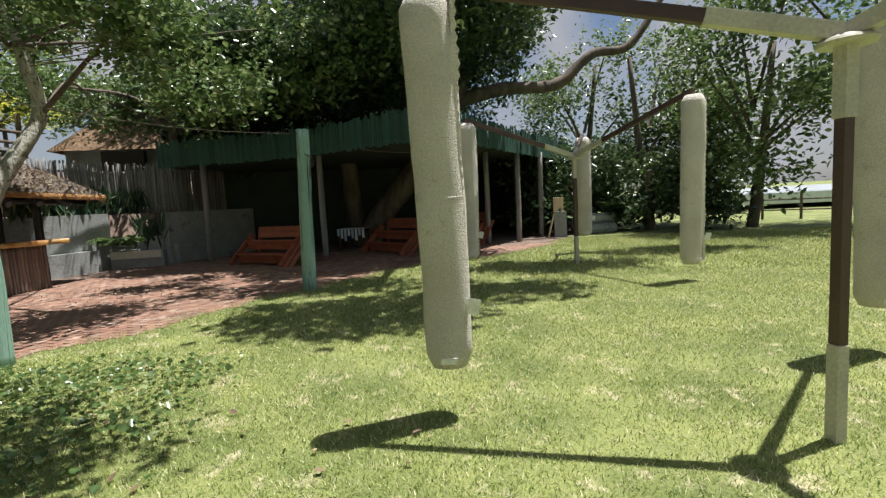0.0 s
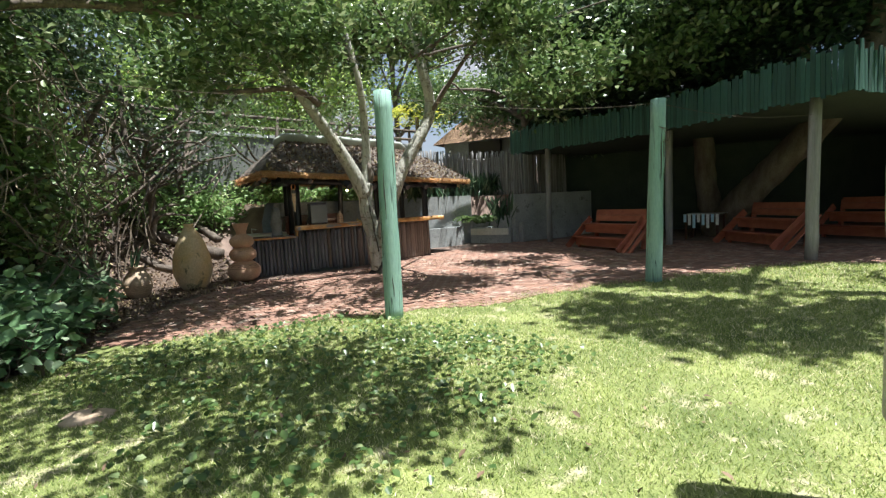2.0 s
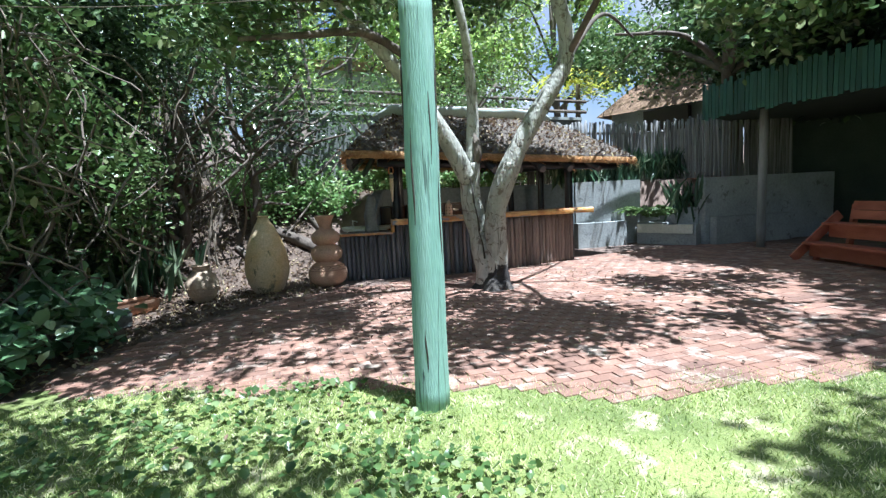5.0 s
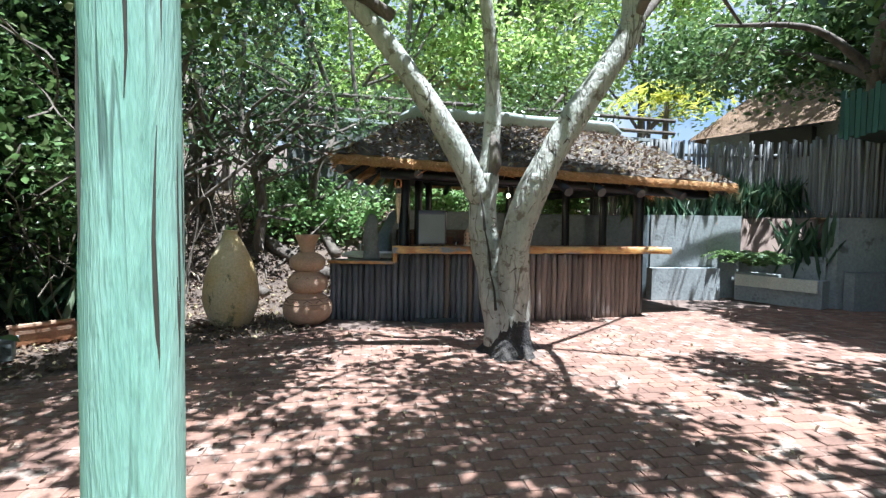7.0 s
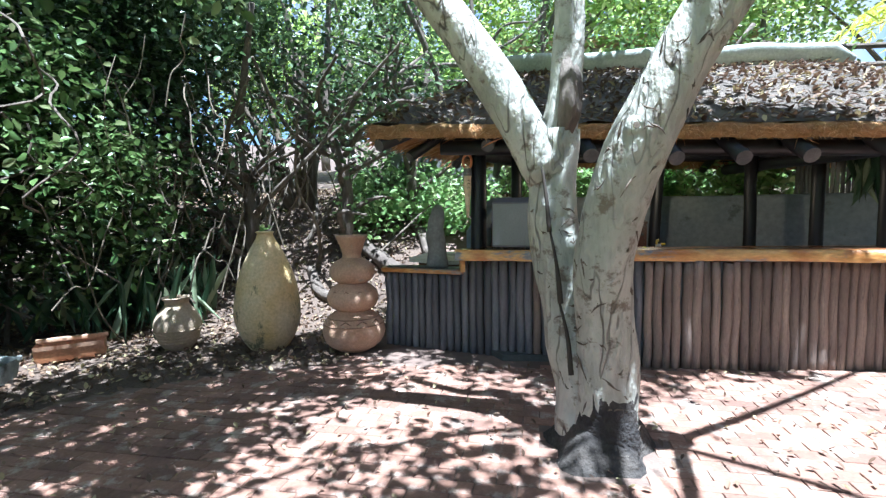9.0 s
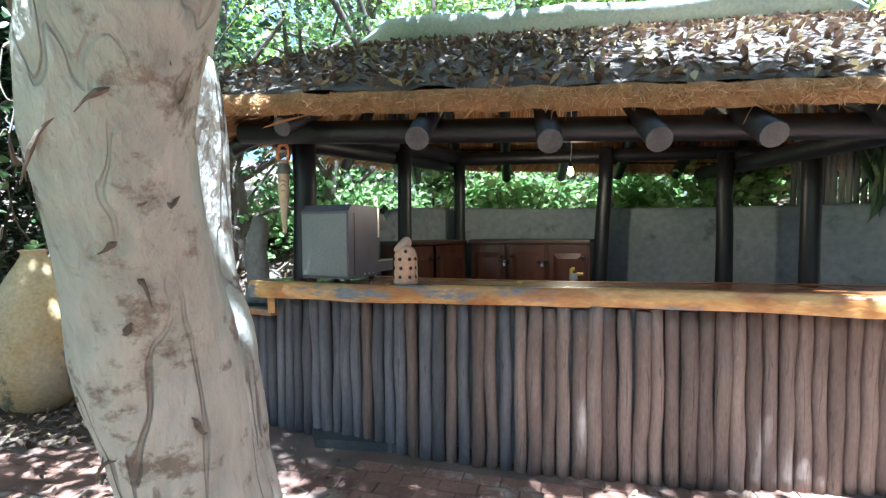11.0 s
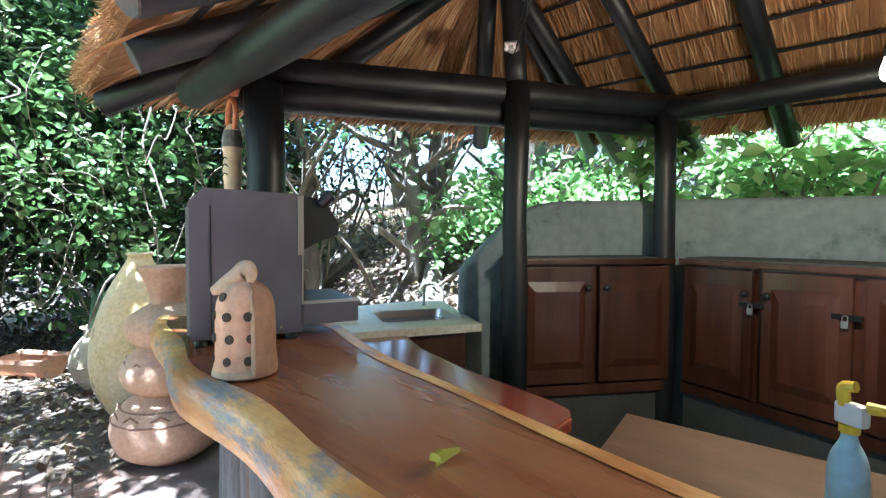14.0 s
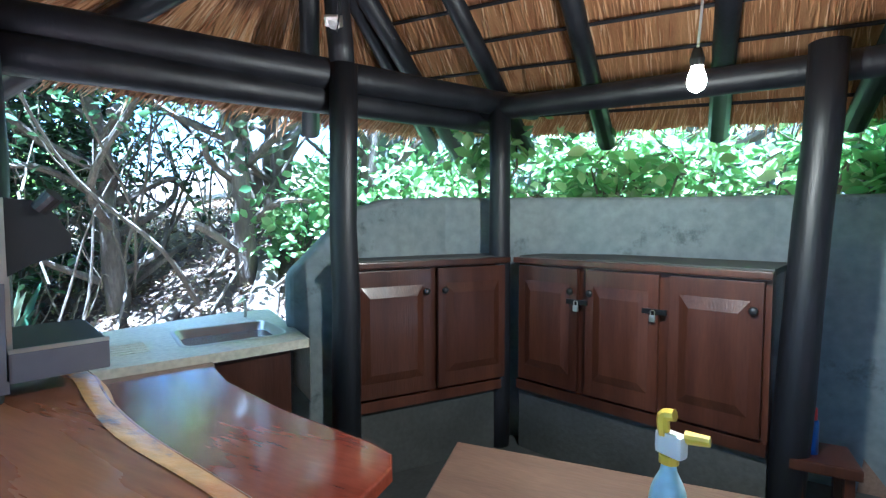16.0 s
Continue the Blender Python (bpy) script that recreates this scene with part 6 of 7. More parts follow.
# ---------------------------------------------------------------- terrace fence, planters, plants
def make_terrace():
    fence = thing("pole_fence", (-10.8, 13.0, 1.6), "weathered grey split-pole fence on the retaining wall", "fence")
    meshes = []
    for k in range(5):
        pts = [Vector((0.012 * noise.noise((k, z, 0)), 0.012 * noise.noise((0, z, k)), z)) for z in np.linspace(0, 1.65, 7)]
        meshes.append(mesh_from("pole", sweep(pts, [0.026 * (1 + 0.2 * noise.noise((k * 3, z, 1))) for z in np.linspace(0, 3, 7)], 7, 0.15), M_LATH, True))
    rng = random.Random(9)
    for x, y, d in along([(-11.6, 11.3), (-10.95, 12.2), (-10.75, 14.3), (-10.2, 15.1), (-8.9, 15.5), (-8.4, 17)], 0.055):
        piece("pole", rng.choice(meshes), fence, pose(x + rng.uniform(-0.015, 0.015), y, 1.5, rng.uniform(-1.5, 1.5), rng.uniform(-1.5, 1.5), rng.uniform(0, 360)) @ Matrix.Diagonal((1, 1, rng.uniform(0.96, 1.04), 1)))
    for z in (1.95, 2.9):
        part("rail", sweep([(-11.7, 11.3, z), (-11.02, 12.2, z), (-10.82, 14.3, z), (-10.25, 15.17, z)], [0.03] * 4, 8), M_LATH, fence)
    r = np.random.default_rng(17)
    sw = thing("sword_plants", (-10.7, 13, 1.6), "row of tall sword-leaved plants in front of the fence", "plant")
    pts, ax = [], []
    for s in r.random(520):
        y = 11.7 + s * 3.4
        x = np.interp(y, [11.7, 12.2, 14.3, 15.1], [-11.05, -10.85, -10.62, -10.1])
        pts.append((x + r.normal() * 0.07, y, 1.65 + 0.33 + r.normal() * 0.07))
        ax.append((r.normal() * 0.15 + 0.1, r.normal() * 0.2, 1))
    order = np.argsort([p[1] for p in pts])
    for q in range(20):
        pick = order[q * 26:q * 26 + 26]
        add_leaves("leaf_clump", sw, np.array(pts)[pick], 0.75, M_SWORD, rng=r, aspect=0.1, axis=np.array(ax)[pick])
    # blocks and planter
    for i, (x, y, w, d, z0, z1, rz) in enumerate(((-9.95, 14.0, 0.75, 0.4, 0, 0.55, 20), (-9.3, 14.15, 0.8, 0.35, 0.0, 0.5, 20))):
        pl = thing("stone_planter", (x, y, 0), "pale stone planter box against the wall holding ferns", "planter")
        part("box", box((w, d, z1), pose(x, y, z1 / 2, 0, 0, rz), 0.01), M_CONC, pl)
        part("front_slab", box((w * 0.9, 0.05, 0.22), pose(x + 0.07, y - 0.22, 0.4, 0, 0, rz), 0.01), M_TILE, pl, "pale facing slab")
    solo("planter_back", prism([(-10.5, 14.0), (-9.0, 14.35), (-9.1, 14.75), (-10.6, 14.5)], 0, 0.9), M_CONC, "grey block wall behind the planters", "wall", kind="structure")
    fe = thing("fern", (-10.0, 13.9, 0.4), "green fern with arching fronds in the planter", "fern")
    pts, ax = [], []
    for k in range(46):
        a = r.uniform(0, 2 * math.pi)
        L = r.uniform(0.6, 1.05)
        for s in np.linspace(0.15, 1, 20):
            px = -10.0 + math.cos(a) * L * s
            py = 13.95 + math.sin(a) * L * s
            pz = 0.6 + L * (1.15 * s - 0.9 * s * s)
            for q in (-1, 1):
                pts.append((px - q * math.sin(a) * 0.03, py + q * math.cos(a) * 0.03, pz))
                ax.append((-q * math.sin(a) + 0.4 * math.cos(a), q * math.cos(a) + 0.4 * math.sin(a), -0.15))
    add_leaves("fronds", fe, pts, 0.15, M_LEAF_MID, rng=r, aspect=0.3, axis=np.array(ax))
    ag = thing("broad_sword_plant", (-9.4, 14.4, 0.6), "dark clump of broad sword leaves behind the planter", "plant")
    pts = [(-9.5 + r.normal() * 0.22, 14.45 + r.normal() * 0.15, 1.05 + r.normal() * 0.15) for k in range(90)]
    add_leaves("leaves", ag, pts, 0.8, M_SWORD, rng=r, aspect=0.12, axis=np.array([(r.normal() * 0.4, r.normal() * 0.4, 1) for k in range(90)]))
    # buildings above the terrace
    hut = thing("thatched_house", (-15, 19, 1.8), "brown thatched house with grey walls above the terrace", "house")
    part("wall", box((3.2, 3.2, 2.4), pose(-13.5, 19.0, 2.9, 0, 0, 20)), M_CONC, hut, "grey wall")
    part("opening", box((1.4, 0.3, 0.7), pose(-12.5, 17.4, 3.6, 0, 0, 20)), M_CREASE, hut, "dark window opening")
    bm = bmesh.new()
    q = [bm.verts.new(pose(-13.5, 19, 4.0, 0, 0, 20) @ Vector(v)) for v in ((-2.0, -2.0, 0), (2.0, -2.0, 0), (2.0, 2.0, 0), (-2.0, 2.0, 0), (0, 0, 2.1))]
    for k in range(4):
        bm.faces.new((q[k], q[(k + 1) % 4], q[4]))
    part("roof", bm, M_THATCH_BROWN, hut, "brown thatch roof")
    wh = thing("white_house", (-24, 10, 2), "white two-storey house glimpsed through the trees", "house")
    part("wall", box((6, 9, 4.4), pose(-24, 11, 4.6)), M_WHITE, wh)
    for k in range(3):
        part("window", box((0.1, 1.2, 1.2), pose(-20.97, 8.2 + 2.6 * k, 5.0)), M_CREASE, wh, "dark window")
    part("roof", box((6.6, 9.6, 0.3), pose(-24, 11, 6.95)), M_CLAY, wh, "terracotta roof edge")
    te = thing("grey_terrace_wall", (-14.6, 10, 1.5), "grey block terrace wall with round rails above the bar", "wall")
    part("wall", box((0.3, 10.5, 2.5), pose(-14.6, 10.3, 2.6)), M_SHADEWALL, te)
    part("coping", box((0.4, 10.5, 0.1), pose(-14.6, 10.3, 3.9), 0.01), M_CONC, te, "pale coping")
    for z in (4.15, 4.5):
        part("rail", sweep([(-14.5, 4.6, z), (-14.6, 9, z + 0.03), (-14.5, 15.8, z)], [0.055] * 3, 8), M_BARK, te, "brown round rail")
    for y in (5, 7.5, 10, 12.5, 15):
        part("rail_post", sweep([(-14.6, y, 3.8), (-14.6, y, 4.6)], [0.06, 0.06], 8), M_BARK, te)


make_terrace()


# ---------------------------------------------------------------- shrubs and woods
def stems_into(bm, rng, n, xr, yr, hr, r0=0.03, lean=0.35):
    for k in range(n):
        x, y = rng.uniform(*xr), rng.uniform(*yr)
        z = float(height(x, y)) - 0.05
        h = rng.uniform(*hr)
        pts = [(x, y, z)]
        dx, dy = rng.normal() * lean, rng.normal() * lean
        for s in (0.3, 0.6, 1.0):
            pts.append((x + dx * h * s + rng.normal() * 0.1, y + dy * h * s + rng.normal() * 0.1, z + h * s))
        c = curve_pts(pts, 4)
        r = r0 * rng.uniform(0.5, 1.4)
        sweep(c, [r * (1 - 0.7 * i / len(c)) for i in range(len(c))], 7, 0.15, bm)


def make_green():
    rng = np.random.default_rng(77)
    # dense thicket beside the lawn
    th = thing("thicket", (-9, 0.5, 0), "dense dark shrub thicket with bare woody stems beside the lawn", "shrub")
    bm = bmesh.new()
    stems_into(bm, rng, 30, (-12.5, -6.9), (-2, 2.0), (2, 4.0), 0.03)
    stems_into(bm, rng, 34, (-14, -11), (1.5, 5.0), (2.0, 4.0), 0.024, 0.5)
    for k in range(110):
        x, y = rng.uniform(-11, -6.3), rng.uniform(0.2, 2.8)
        p = [Vector((x, y, rng.uniform(1.5, 4)))]
        for s in range(5):
            p.append(p[-1] + Vector((rng.normal() * 0.25, rng.normal() * 0.25, -rng.uniform(0.1, 0.45))))
        sweep(curve_pts(p, 3), [0.011] * 16, 5, bm=bm)
    part("undergrowth", bm, M_TWIG, th, "tangled grey woody stems", kind="stuff")
    bm = bmesh.new()
    for k in range(70):
        p = [Vector((rng.uniform(-8.4, -6.3), rng.uniform(1.5, 2.5), rng.uniform(2.0, 3.6)))]
        a = rng.uniform(0, 6.28)
        for s in range(7):
            a += rng.normal() * 0.9
            p.append(p[-1] + Vector((math.cos(a) * 0.14, math.sin(a) * 0.06, rng.uniform(-0.28, 0.1))))
        sweep(curve_pts(p, 3), [0.007] * (3 * 7 + 1), 5, bm=bm)
    for k in range(70):
        p = [Vector((rng.uniform(-12.6, -8.9), rng.uniform(2.1, 4.0), rng.uniform(1.2, 3.8)))]
        a = rng.uniform(0, 6.28)
        for s in range(6):
            a += rng.normal() * 0.8
            p.append(p[-1] + Vector((math.cos(a) * 0.13, math.sin(a) * 0.08, rng.uniform(-0.4, 0.05))))
            p[-1].z = max(p[-1].z, float(height(p[-1].x, p[-1].y)))
        sweep(curve_pts(p, 3), [rng.uniform(0.004, 0.012)] * 19, 5, bm=bm)
    part("hanging_vines", bm, M_VINE, th, "pale looping bare vines", kind="stuff")
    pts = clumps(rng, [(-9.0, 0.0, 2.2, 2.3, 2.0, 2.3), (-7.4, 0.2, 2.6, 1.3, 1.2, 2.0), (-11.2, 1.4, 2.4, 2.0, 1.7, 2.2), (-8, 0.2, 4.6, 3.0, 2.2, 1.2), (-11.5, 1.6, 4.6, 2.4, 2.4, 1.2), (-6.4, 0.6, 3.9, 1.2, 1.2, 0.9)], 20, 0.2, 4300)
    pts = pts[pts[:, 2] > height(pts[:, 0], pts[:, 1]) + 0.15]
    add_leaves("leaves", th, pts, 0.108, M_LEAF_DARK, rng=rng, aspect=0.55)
    # mid leaf outside, dark leaf inside: sun on the near face put into colour
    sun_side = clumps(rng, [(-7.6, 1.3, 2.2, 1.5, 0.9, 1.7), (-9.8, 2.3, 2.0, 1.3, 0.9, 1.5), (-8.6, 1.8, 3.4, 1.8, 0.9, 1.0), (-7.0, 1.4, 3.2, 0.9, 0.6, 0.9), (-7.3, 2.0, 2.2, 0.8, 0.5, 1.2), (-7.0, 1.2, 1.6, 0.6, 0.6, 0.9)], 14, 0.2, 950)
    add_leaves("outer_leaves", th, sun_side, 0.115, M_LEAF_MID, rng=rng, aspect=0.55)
    # overhanging crown, with clumps added out of view to shade the lawn edge
    oc = thing("lawn_edge_tree", (-7.5, -0.5, 0), "leafy tree overhanging the lawn edge, its crown extended to cast shade", "tree")
    part("trunk", limb([(-7.8, -0.8, -0.1), (-7.6, -0.4, 1.8), (-7.0, 0.2, 3.4), (-6.0, 1.0, 4.6)], 0.16, 0.07, 6, 12, 0.2), M_BARK, oc, smooth=True)
    part("limb", limb([(-7.0, 0.2, 3.4), (-5.8, 1.8, 4.4), (-4.6, 3.0, 4.7)], 0.08, 0.03, 6, 10, 0.2), M_BARK, oc, smooth=True)
    part("limb", limb([(-7.2, 0.0, 3.2), (-6.4, 2.2, 3.9), (-6.2, 4.0, 4.1)], 0.08, 0.03, 6, 10, 0.2), M_BARK, oc, smooth=True)
    part("limb", limb([(-5.8, 1.8, 4.4), (-4.2, 3.2, 4.75), (-2.4, 4.3, 4.9)], 0.05, 0.02, 6, 8, 0.2), M_BARK, oc, smooth=True)
    part("limb", limb([(-6.3, 3.0, 4.0), (-5.8, 5.2, 4.8), (-5.2, 7.2, 5.2)], 0.06, 0.02, 6, 8, 0.2), M_BARK, oc, smooth=True)
    pts = clumps(rng, [(-5.4, 1.8, 4.9, 1.7, 1.7, 0.6), (-3.5, 3.2, 4.95, 1.2, 1.1, 0.4), (-2.2, 4.3, 4.95, 1.1, 1.0, 0.35), (-2.6, 2.6, 5.0, 0.9, 0.7, 0.3), (-6.3, 3.8, 4.5, 1.4, 1.5, 0.6), (-7.6, 0.6, 4.8, 1.2, 1.2, 0.6), (-1.4, 4.2, 5.0, 1.0, 0.9, 0.3), (-0.6, 3.9, 5.1, 1.0, 0.9, 0.3), (-1.2, 3.0, 5.1, 0.8, 0.6, 0.3)], 16, 0.2, 640)
    add_leaves("crown", oc, pts, 0.13, M_LEAF_MID, rng=rng, aspect=0.55)
    # upper leaf clumps added to keep sun off the thicket
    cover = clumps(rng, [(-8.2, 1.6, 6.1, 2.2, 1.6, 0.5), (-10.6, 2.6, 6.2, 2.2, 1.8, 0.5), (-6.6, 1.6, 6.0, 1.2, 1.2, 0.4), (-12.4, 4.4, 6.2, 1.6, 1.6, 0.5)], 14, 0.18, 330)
    add_leaves("high_crown", oc, cover, 0.14, M_LEAF_DARK, "dark upper leaves added to shade the thicket", rng=rng, aspect=0.55)
    part("limb", limb([(-7.0, 0.2, 3.4), (-8.4, 1.4, 5.2), (-10.6, 2.6, 6.0)], 0.08, 0.03, 6, 9, 0.2), M_BARK, oc, smooth=True)
    # broad-leaved bush round the first post
    bu = thing("broad_leaf_bush", (-5.7, 1.2, 0), "low bush of broad grey-green leaves round the teal post", "bush")
    pts = clumps(rng, [(-5.8, 1.3, 0.3, 1.0, 0.8, 0.5), (-6.6, 1.9, 0.35, 0.8, 0.7, 0.5), (-5.3, 0.6, 0.25, 0.8, 0.7, 0.45), (-7.4, 2.3, 0.3, 0.8, 0.6, 0.5)], 14, 0.14, 190)
    pts = pts[pts[:, 2] > -0.05]
    add_leaves("leaves", bu, pts, 0.15, M_LEAF_GREY, rng=rng, aspect=0.75, up=0.7)
    bm = bmesh.new()
    stems_into(bm, rng, 30, (-6.8, -5.2), (0.5, 2.1), (0.3, 0.7), 0.012)
    part("undergrowth", bm, M_TWIG, bu, kind="stuff")
    # sword plants at the foot of the thicket
    sp = thing("sword_plants", (-9.6, 2.3, 0), "clump of upright sword-leaved plants below the thicket", "plant")
    pts = sorted((rng.uniform(-11.3, -9.6), rng.uniform(1.2, 3.2), 0.42 + rng.normal() * 0.06) for k in range(120))
    for q in range(12):
        add_leaves("leaf_clump", sp, pts[q * 10:q * 10 + 10], 0.85, M_SWORD, rng=rng, aspect=0.1, axis=np.array([(rng.normal() * 0.3, rng.normal() * 0.3, 1) for k in range(10)]))
    # light shrubs on the slope behind the bar
    sl = thing("slope_shrubs", (-13.5, 6.5, 1), "sunlit light green shrubs on the slope behind the bar", "shrub")
    boxes = []
    for k in range(34):
        x, y = rng.uniform(-17.5, -12.9), rng.uniform(4.2, 13.5)
        if y > 7.0:
            x = min(x, float(np.interp(y, WALL_Y, WALL_X)) - 0.5)
        boxes.append((x, y, float(height(x, y)) + 0.35, 0.75, 0.75, 0.5))
    for q in ((-13.2, 5.2), (-13.1, 6.5), (-13.8, 6.0), (-13.9, 4.9), (-14.4, 5.5)):
        boxes.append((q[0], q[1], float(height(*q)) + 0.35, 0.6, 0.6, 0.45))
        boxes.append((q[0] + 0.2, q[1] - 0.2, float(height(*q)) + 0.3, 0.5, 0.5, 0.4))
    for k in range(22):
        y = rng.uniform(7.4, 11.5)
        x = float(np.interp(y, WALL_Y, WALL_X)) - 0.75
        boxes.append((x, y, 1.95, 0.35, 0.45, 0.3))
    pts = clumps(rng, boxes, 16, 0.15, 1400)
    pts = pts[pts[:, 2] > height(pts[:, 0], pts[:, 1]) + 0.02]
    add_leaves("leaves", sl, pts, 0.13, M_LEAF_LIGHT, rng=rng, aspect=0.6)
    bm = bmesh.new()
    for b in boxes:
        for q in range(4):
            sweep([(b[0], b[1], b[2] - 0.5), (b[0] + rng.normal() * 0.15, b[1] + rng.normal() * 0.15, b[2]), (b[0] + rng.normal() * 0.3, b[1] + rng.normal() * 0.3, b[2] + 0.35)], [0.012, 0.009, 0.005], 5, bm=bm)
    part("undergrowth", bm, M_TWIG, sl, kind="stuff")
    # tangled small trees on the slope
    for i, (x, y, h) in enumerate(((-12.6, 4.6, 4.2), (-14.2, 3.4, 4.8), (-13.6, 5.6, 4.5), (-15.5, 5.2, 5.5), (-12.0, 3.2, 3.8), (-17.0, 7.0, 6), (-17.5, 14.2, 6.5), (-18.5, 3, 6), (-14.0, 8.6, 2.9), (-13.9, 10.8, 3.1))):
        z = float(height(x, y))
        t = thing("slope_tree", (x, y, z), "small tree with tangled crooked limbs on the leafy slope", "tree")
        part("trunk", limb([(x, y, z - 0.1), (x + 0.15, y + 0.1, z + h * 0.25), (x - 0.1 + rng.normal() * 0.2, y + rng.normal() * 0.3, z + h * 0.55), (x + rng.normal() * 0.4, y + rng.normal() * 0.5, z + h)], 0.12, 0.04, 6, 10, 0.25), M_BARK, t, smooth=True)
        bm = bmesh.new()
        ends = []
        for k in range(18 if i < 5 else 9):
            s = rng.uniform(0.05, 0.6)
            a = rng.uniform(0, 2 * math.pi)
            L = rng.uniform(0.9, 2.0)
            p0 = Vector((x + 0.1 * s, y + 0.1 * s, z + h * s))
            p1 = p0 + Vector((math.cos(a) * L * 0.5, math.sin(a) * L * 0.5, L * 0.25))
            p2 = p1 + Vector((math.cos(a + 0.7) * L * 0.5, math.sin(a + 0.7) * L * 0.5, L * rng.uniform(-0.1, 0.5)))
            c = curve_pts([p0, p1, p2], 5)
            sweep(c, [0.055 * (1 - 0.7 * q / len(c)) for q in range(len(c))], 7, 0.2, bm)
            ends.append(p2)
        part("branchwork", bm, M_BARK, t, kind="stuff")
        boxes = [(e.x, e.y, e.z + 0.3, 0.7, 0.7, 0.5) for e in ends] + [(x, y, z + h, 1.4, 1.4, 0.8)]
        add_leaves("crown", t, clumps(rng, boxes[6 if i < 5 else 0:], 14, 0.22, 105), 0.11, M_LEAF_DARK if i in (0, 1, 2, 4) else M_LEAF_MID, rng=rng, aspect=0.5)
    ck = thing("crooked_tree", (-14.4, 3.1, float(height(-14.4, 3.1))), "old grey tree with several crooked leaning trunks on the slope", "tree")
    cz = float(height(-14.4, 3.1)) - 0.1
    for dx, dy, r in ((0.5, -1.3, 0.15), (0.2, 0.2, 0.13), (-0.2, 0.9, 0.11), (0.6, -0.6, 0.09), (-0.5, -0.2, 0.1)):
        part("trunk", limb([(-14.4 + dx * 0.1, 3.1 + dy * 0.1, cz), (-14.4 + dx * 0.3 + 0.1, 3.1 + dy * 0.35, cz + 0.9), (-14.4 + dx * 0.6, 3.1 + dy * 0.6, cz + 1.8), (-14.4 + dx, 3.1 + dy * 1.3, cz + 3.2)], r, r * 0.5, 6, 12, 0.3), M_VINE, ck, "crooked grey trunk", True)
    for i, (a, m_, e, r, lab) in enumerate((((-11.6, 5.9, 0.25), (-12.2, 5.3, 0.55), (-12.9, 4.6, 0.95), 0.14, "dark fallen log lying on the leafy slope"), ((-12.3, 6.1, 0.5), (-12.9, 5.9, 0.8), (-13.6, 5.5, 1.2), 0.1, "grey fallen branch lying on the leafy slope"), ((-11.2, 4.9, 0.1), (-11.5, 4.5, 0.2), (-12.0, 4.2, 0.35), 0.09, "dark fallen log lying on the leafy slope"))):
        zz = [Vector((p[0], p[1], float(height(p[0], p[1])) + r * 0.7)) for p in (a, m_, e)]
        solo("fallen_log", limb(zz, r, r * 0.75, 7, 12, 0.35), M_BARK if i != 1 else M_TWIG, lab, "log", smooth=True)
    # yellow palm
    pm = thing("yellow_palm", (-15.8, 16.5, 1.8), "sunlit yellow-green palm behind the bar", "palm")
    part("trunk", limb([(-15.8, 16.5, 1.5), (-15.7, 16.5, 5.4)], 0.12, 0.08, 5, 10, 0.2), M_BARK, pm, smooth=True)
    pts, ax = [], []
    for k in range(16):
        a = 2 * math.pi * k / 16 + rng.normal() * 0.15
        L = rng.uniform(1.4, 2.0)
        for s in np.linspace(0.1, 1, 22):
            p = (-15.7 + math.cos(a) * L * s, 16.5 + math.sin(a) * L * s, 5.45 + L * (1.0 * s - 1.1 * s * s))
            for q in (-1, 1):
                pts.append((p[0] - q * math.sin(a) * 0.12, p[1] + q * math.cos(a) * 0.12, p[2] - 0.04))
                ax.append((-q * math.sin(a) + 0.5 * math.cos(a), q * math.cos(a) + 0.5 * math.sin(a), -0.4))
    add_leaves("fronds", pm, pts, 0.44, M_LEAF_YEL, rng=rng, aspect=0.1, axis=np.array(ax))
    # woods all round
    def wood(name, label, spots, size, leaf, per, mat_):
        for (x, y, h, r) in spots:
            z = float(height(x, y))
            t = thing(name, (x, y, z), label, "tree", name + "s")
            part("trunk", limb([(x, y, z - 0.2), (x + rng.normal() * 0.2, y, z + h * 0.3), (x + rng.normal() * 0.4, y + rng.normal() * 0.4, z + h * 0.8)], 0.2, 0.08, 5, 10, 0.2), M_BARK, t, smooth=True)
            bm = bmesh.new()
            boxes = []
            for k in range(9):
                a, s = rng.uniform(0, 6.28), rng.uniform(0.25, 0.95)
                e = Vector((x + math.cos(a) * r * rng.uniform(0.4, 0.9), y + math.sin(a) * r * rng.uniform(0.4, 0.9), z + h * s))
                sweep([(x, y, z + h * s * 0.55), (x + (e.x - x) * 0.5, y + (e.y - y) * 0.5, z + h * s * 0.8), e], [0.07, 0.05, 0.02], 6, bm=bm)
                boxes.append((e.x, e.y, e.z, r * 0.5, r * 0.5, h * 0.14))
            part("branchwork", bm, M_BARK, t, kind="stuff")
            add_leaves("crown", t, clumps(rng, boxes, per, size, leaf), 0.2, mat_, rng=rng, aspect=0.5)
    wood("border_tree", "leafy tree bordering the far lawn", [(7.0, 20.5, 8, 2.8), (9.6, 18.2, 7.5, 2.8), (12.5, 17.0, 8, 3.0), (5.2, 24, 9, 3.0), (14.5, 13.5, 8, 3), (16, 9.5, 8, 3), (8.8, 20.0, 4.6, 2.2)], 0.3, 380, 15, M_LEAF_MID)
    wood("border_shrub", "leafy shrub under the border trees", [(5.4, 19.8, 3.0, 1.5), (6.6, 18.8, 2.6, 1.5), (7.7, 18.6, 2.6, 1.5), (4.0, 18.9, 2.8, 1.5), (2.8, 19.6, 3.4, 1.6), (13.8, 12.6, 2.6, 1.4), (4.4, 21, 3.2, 1.5)], 0.22, 150, 12, M_LEAF_DARK)
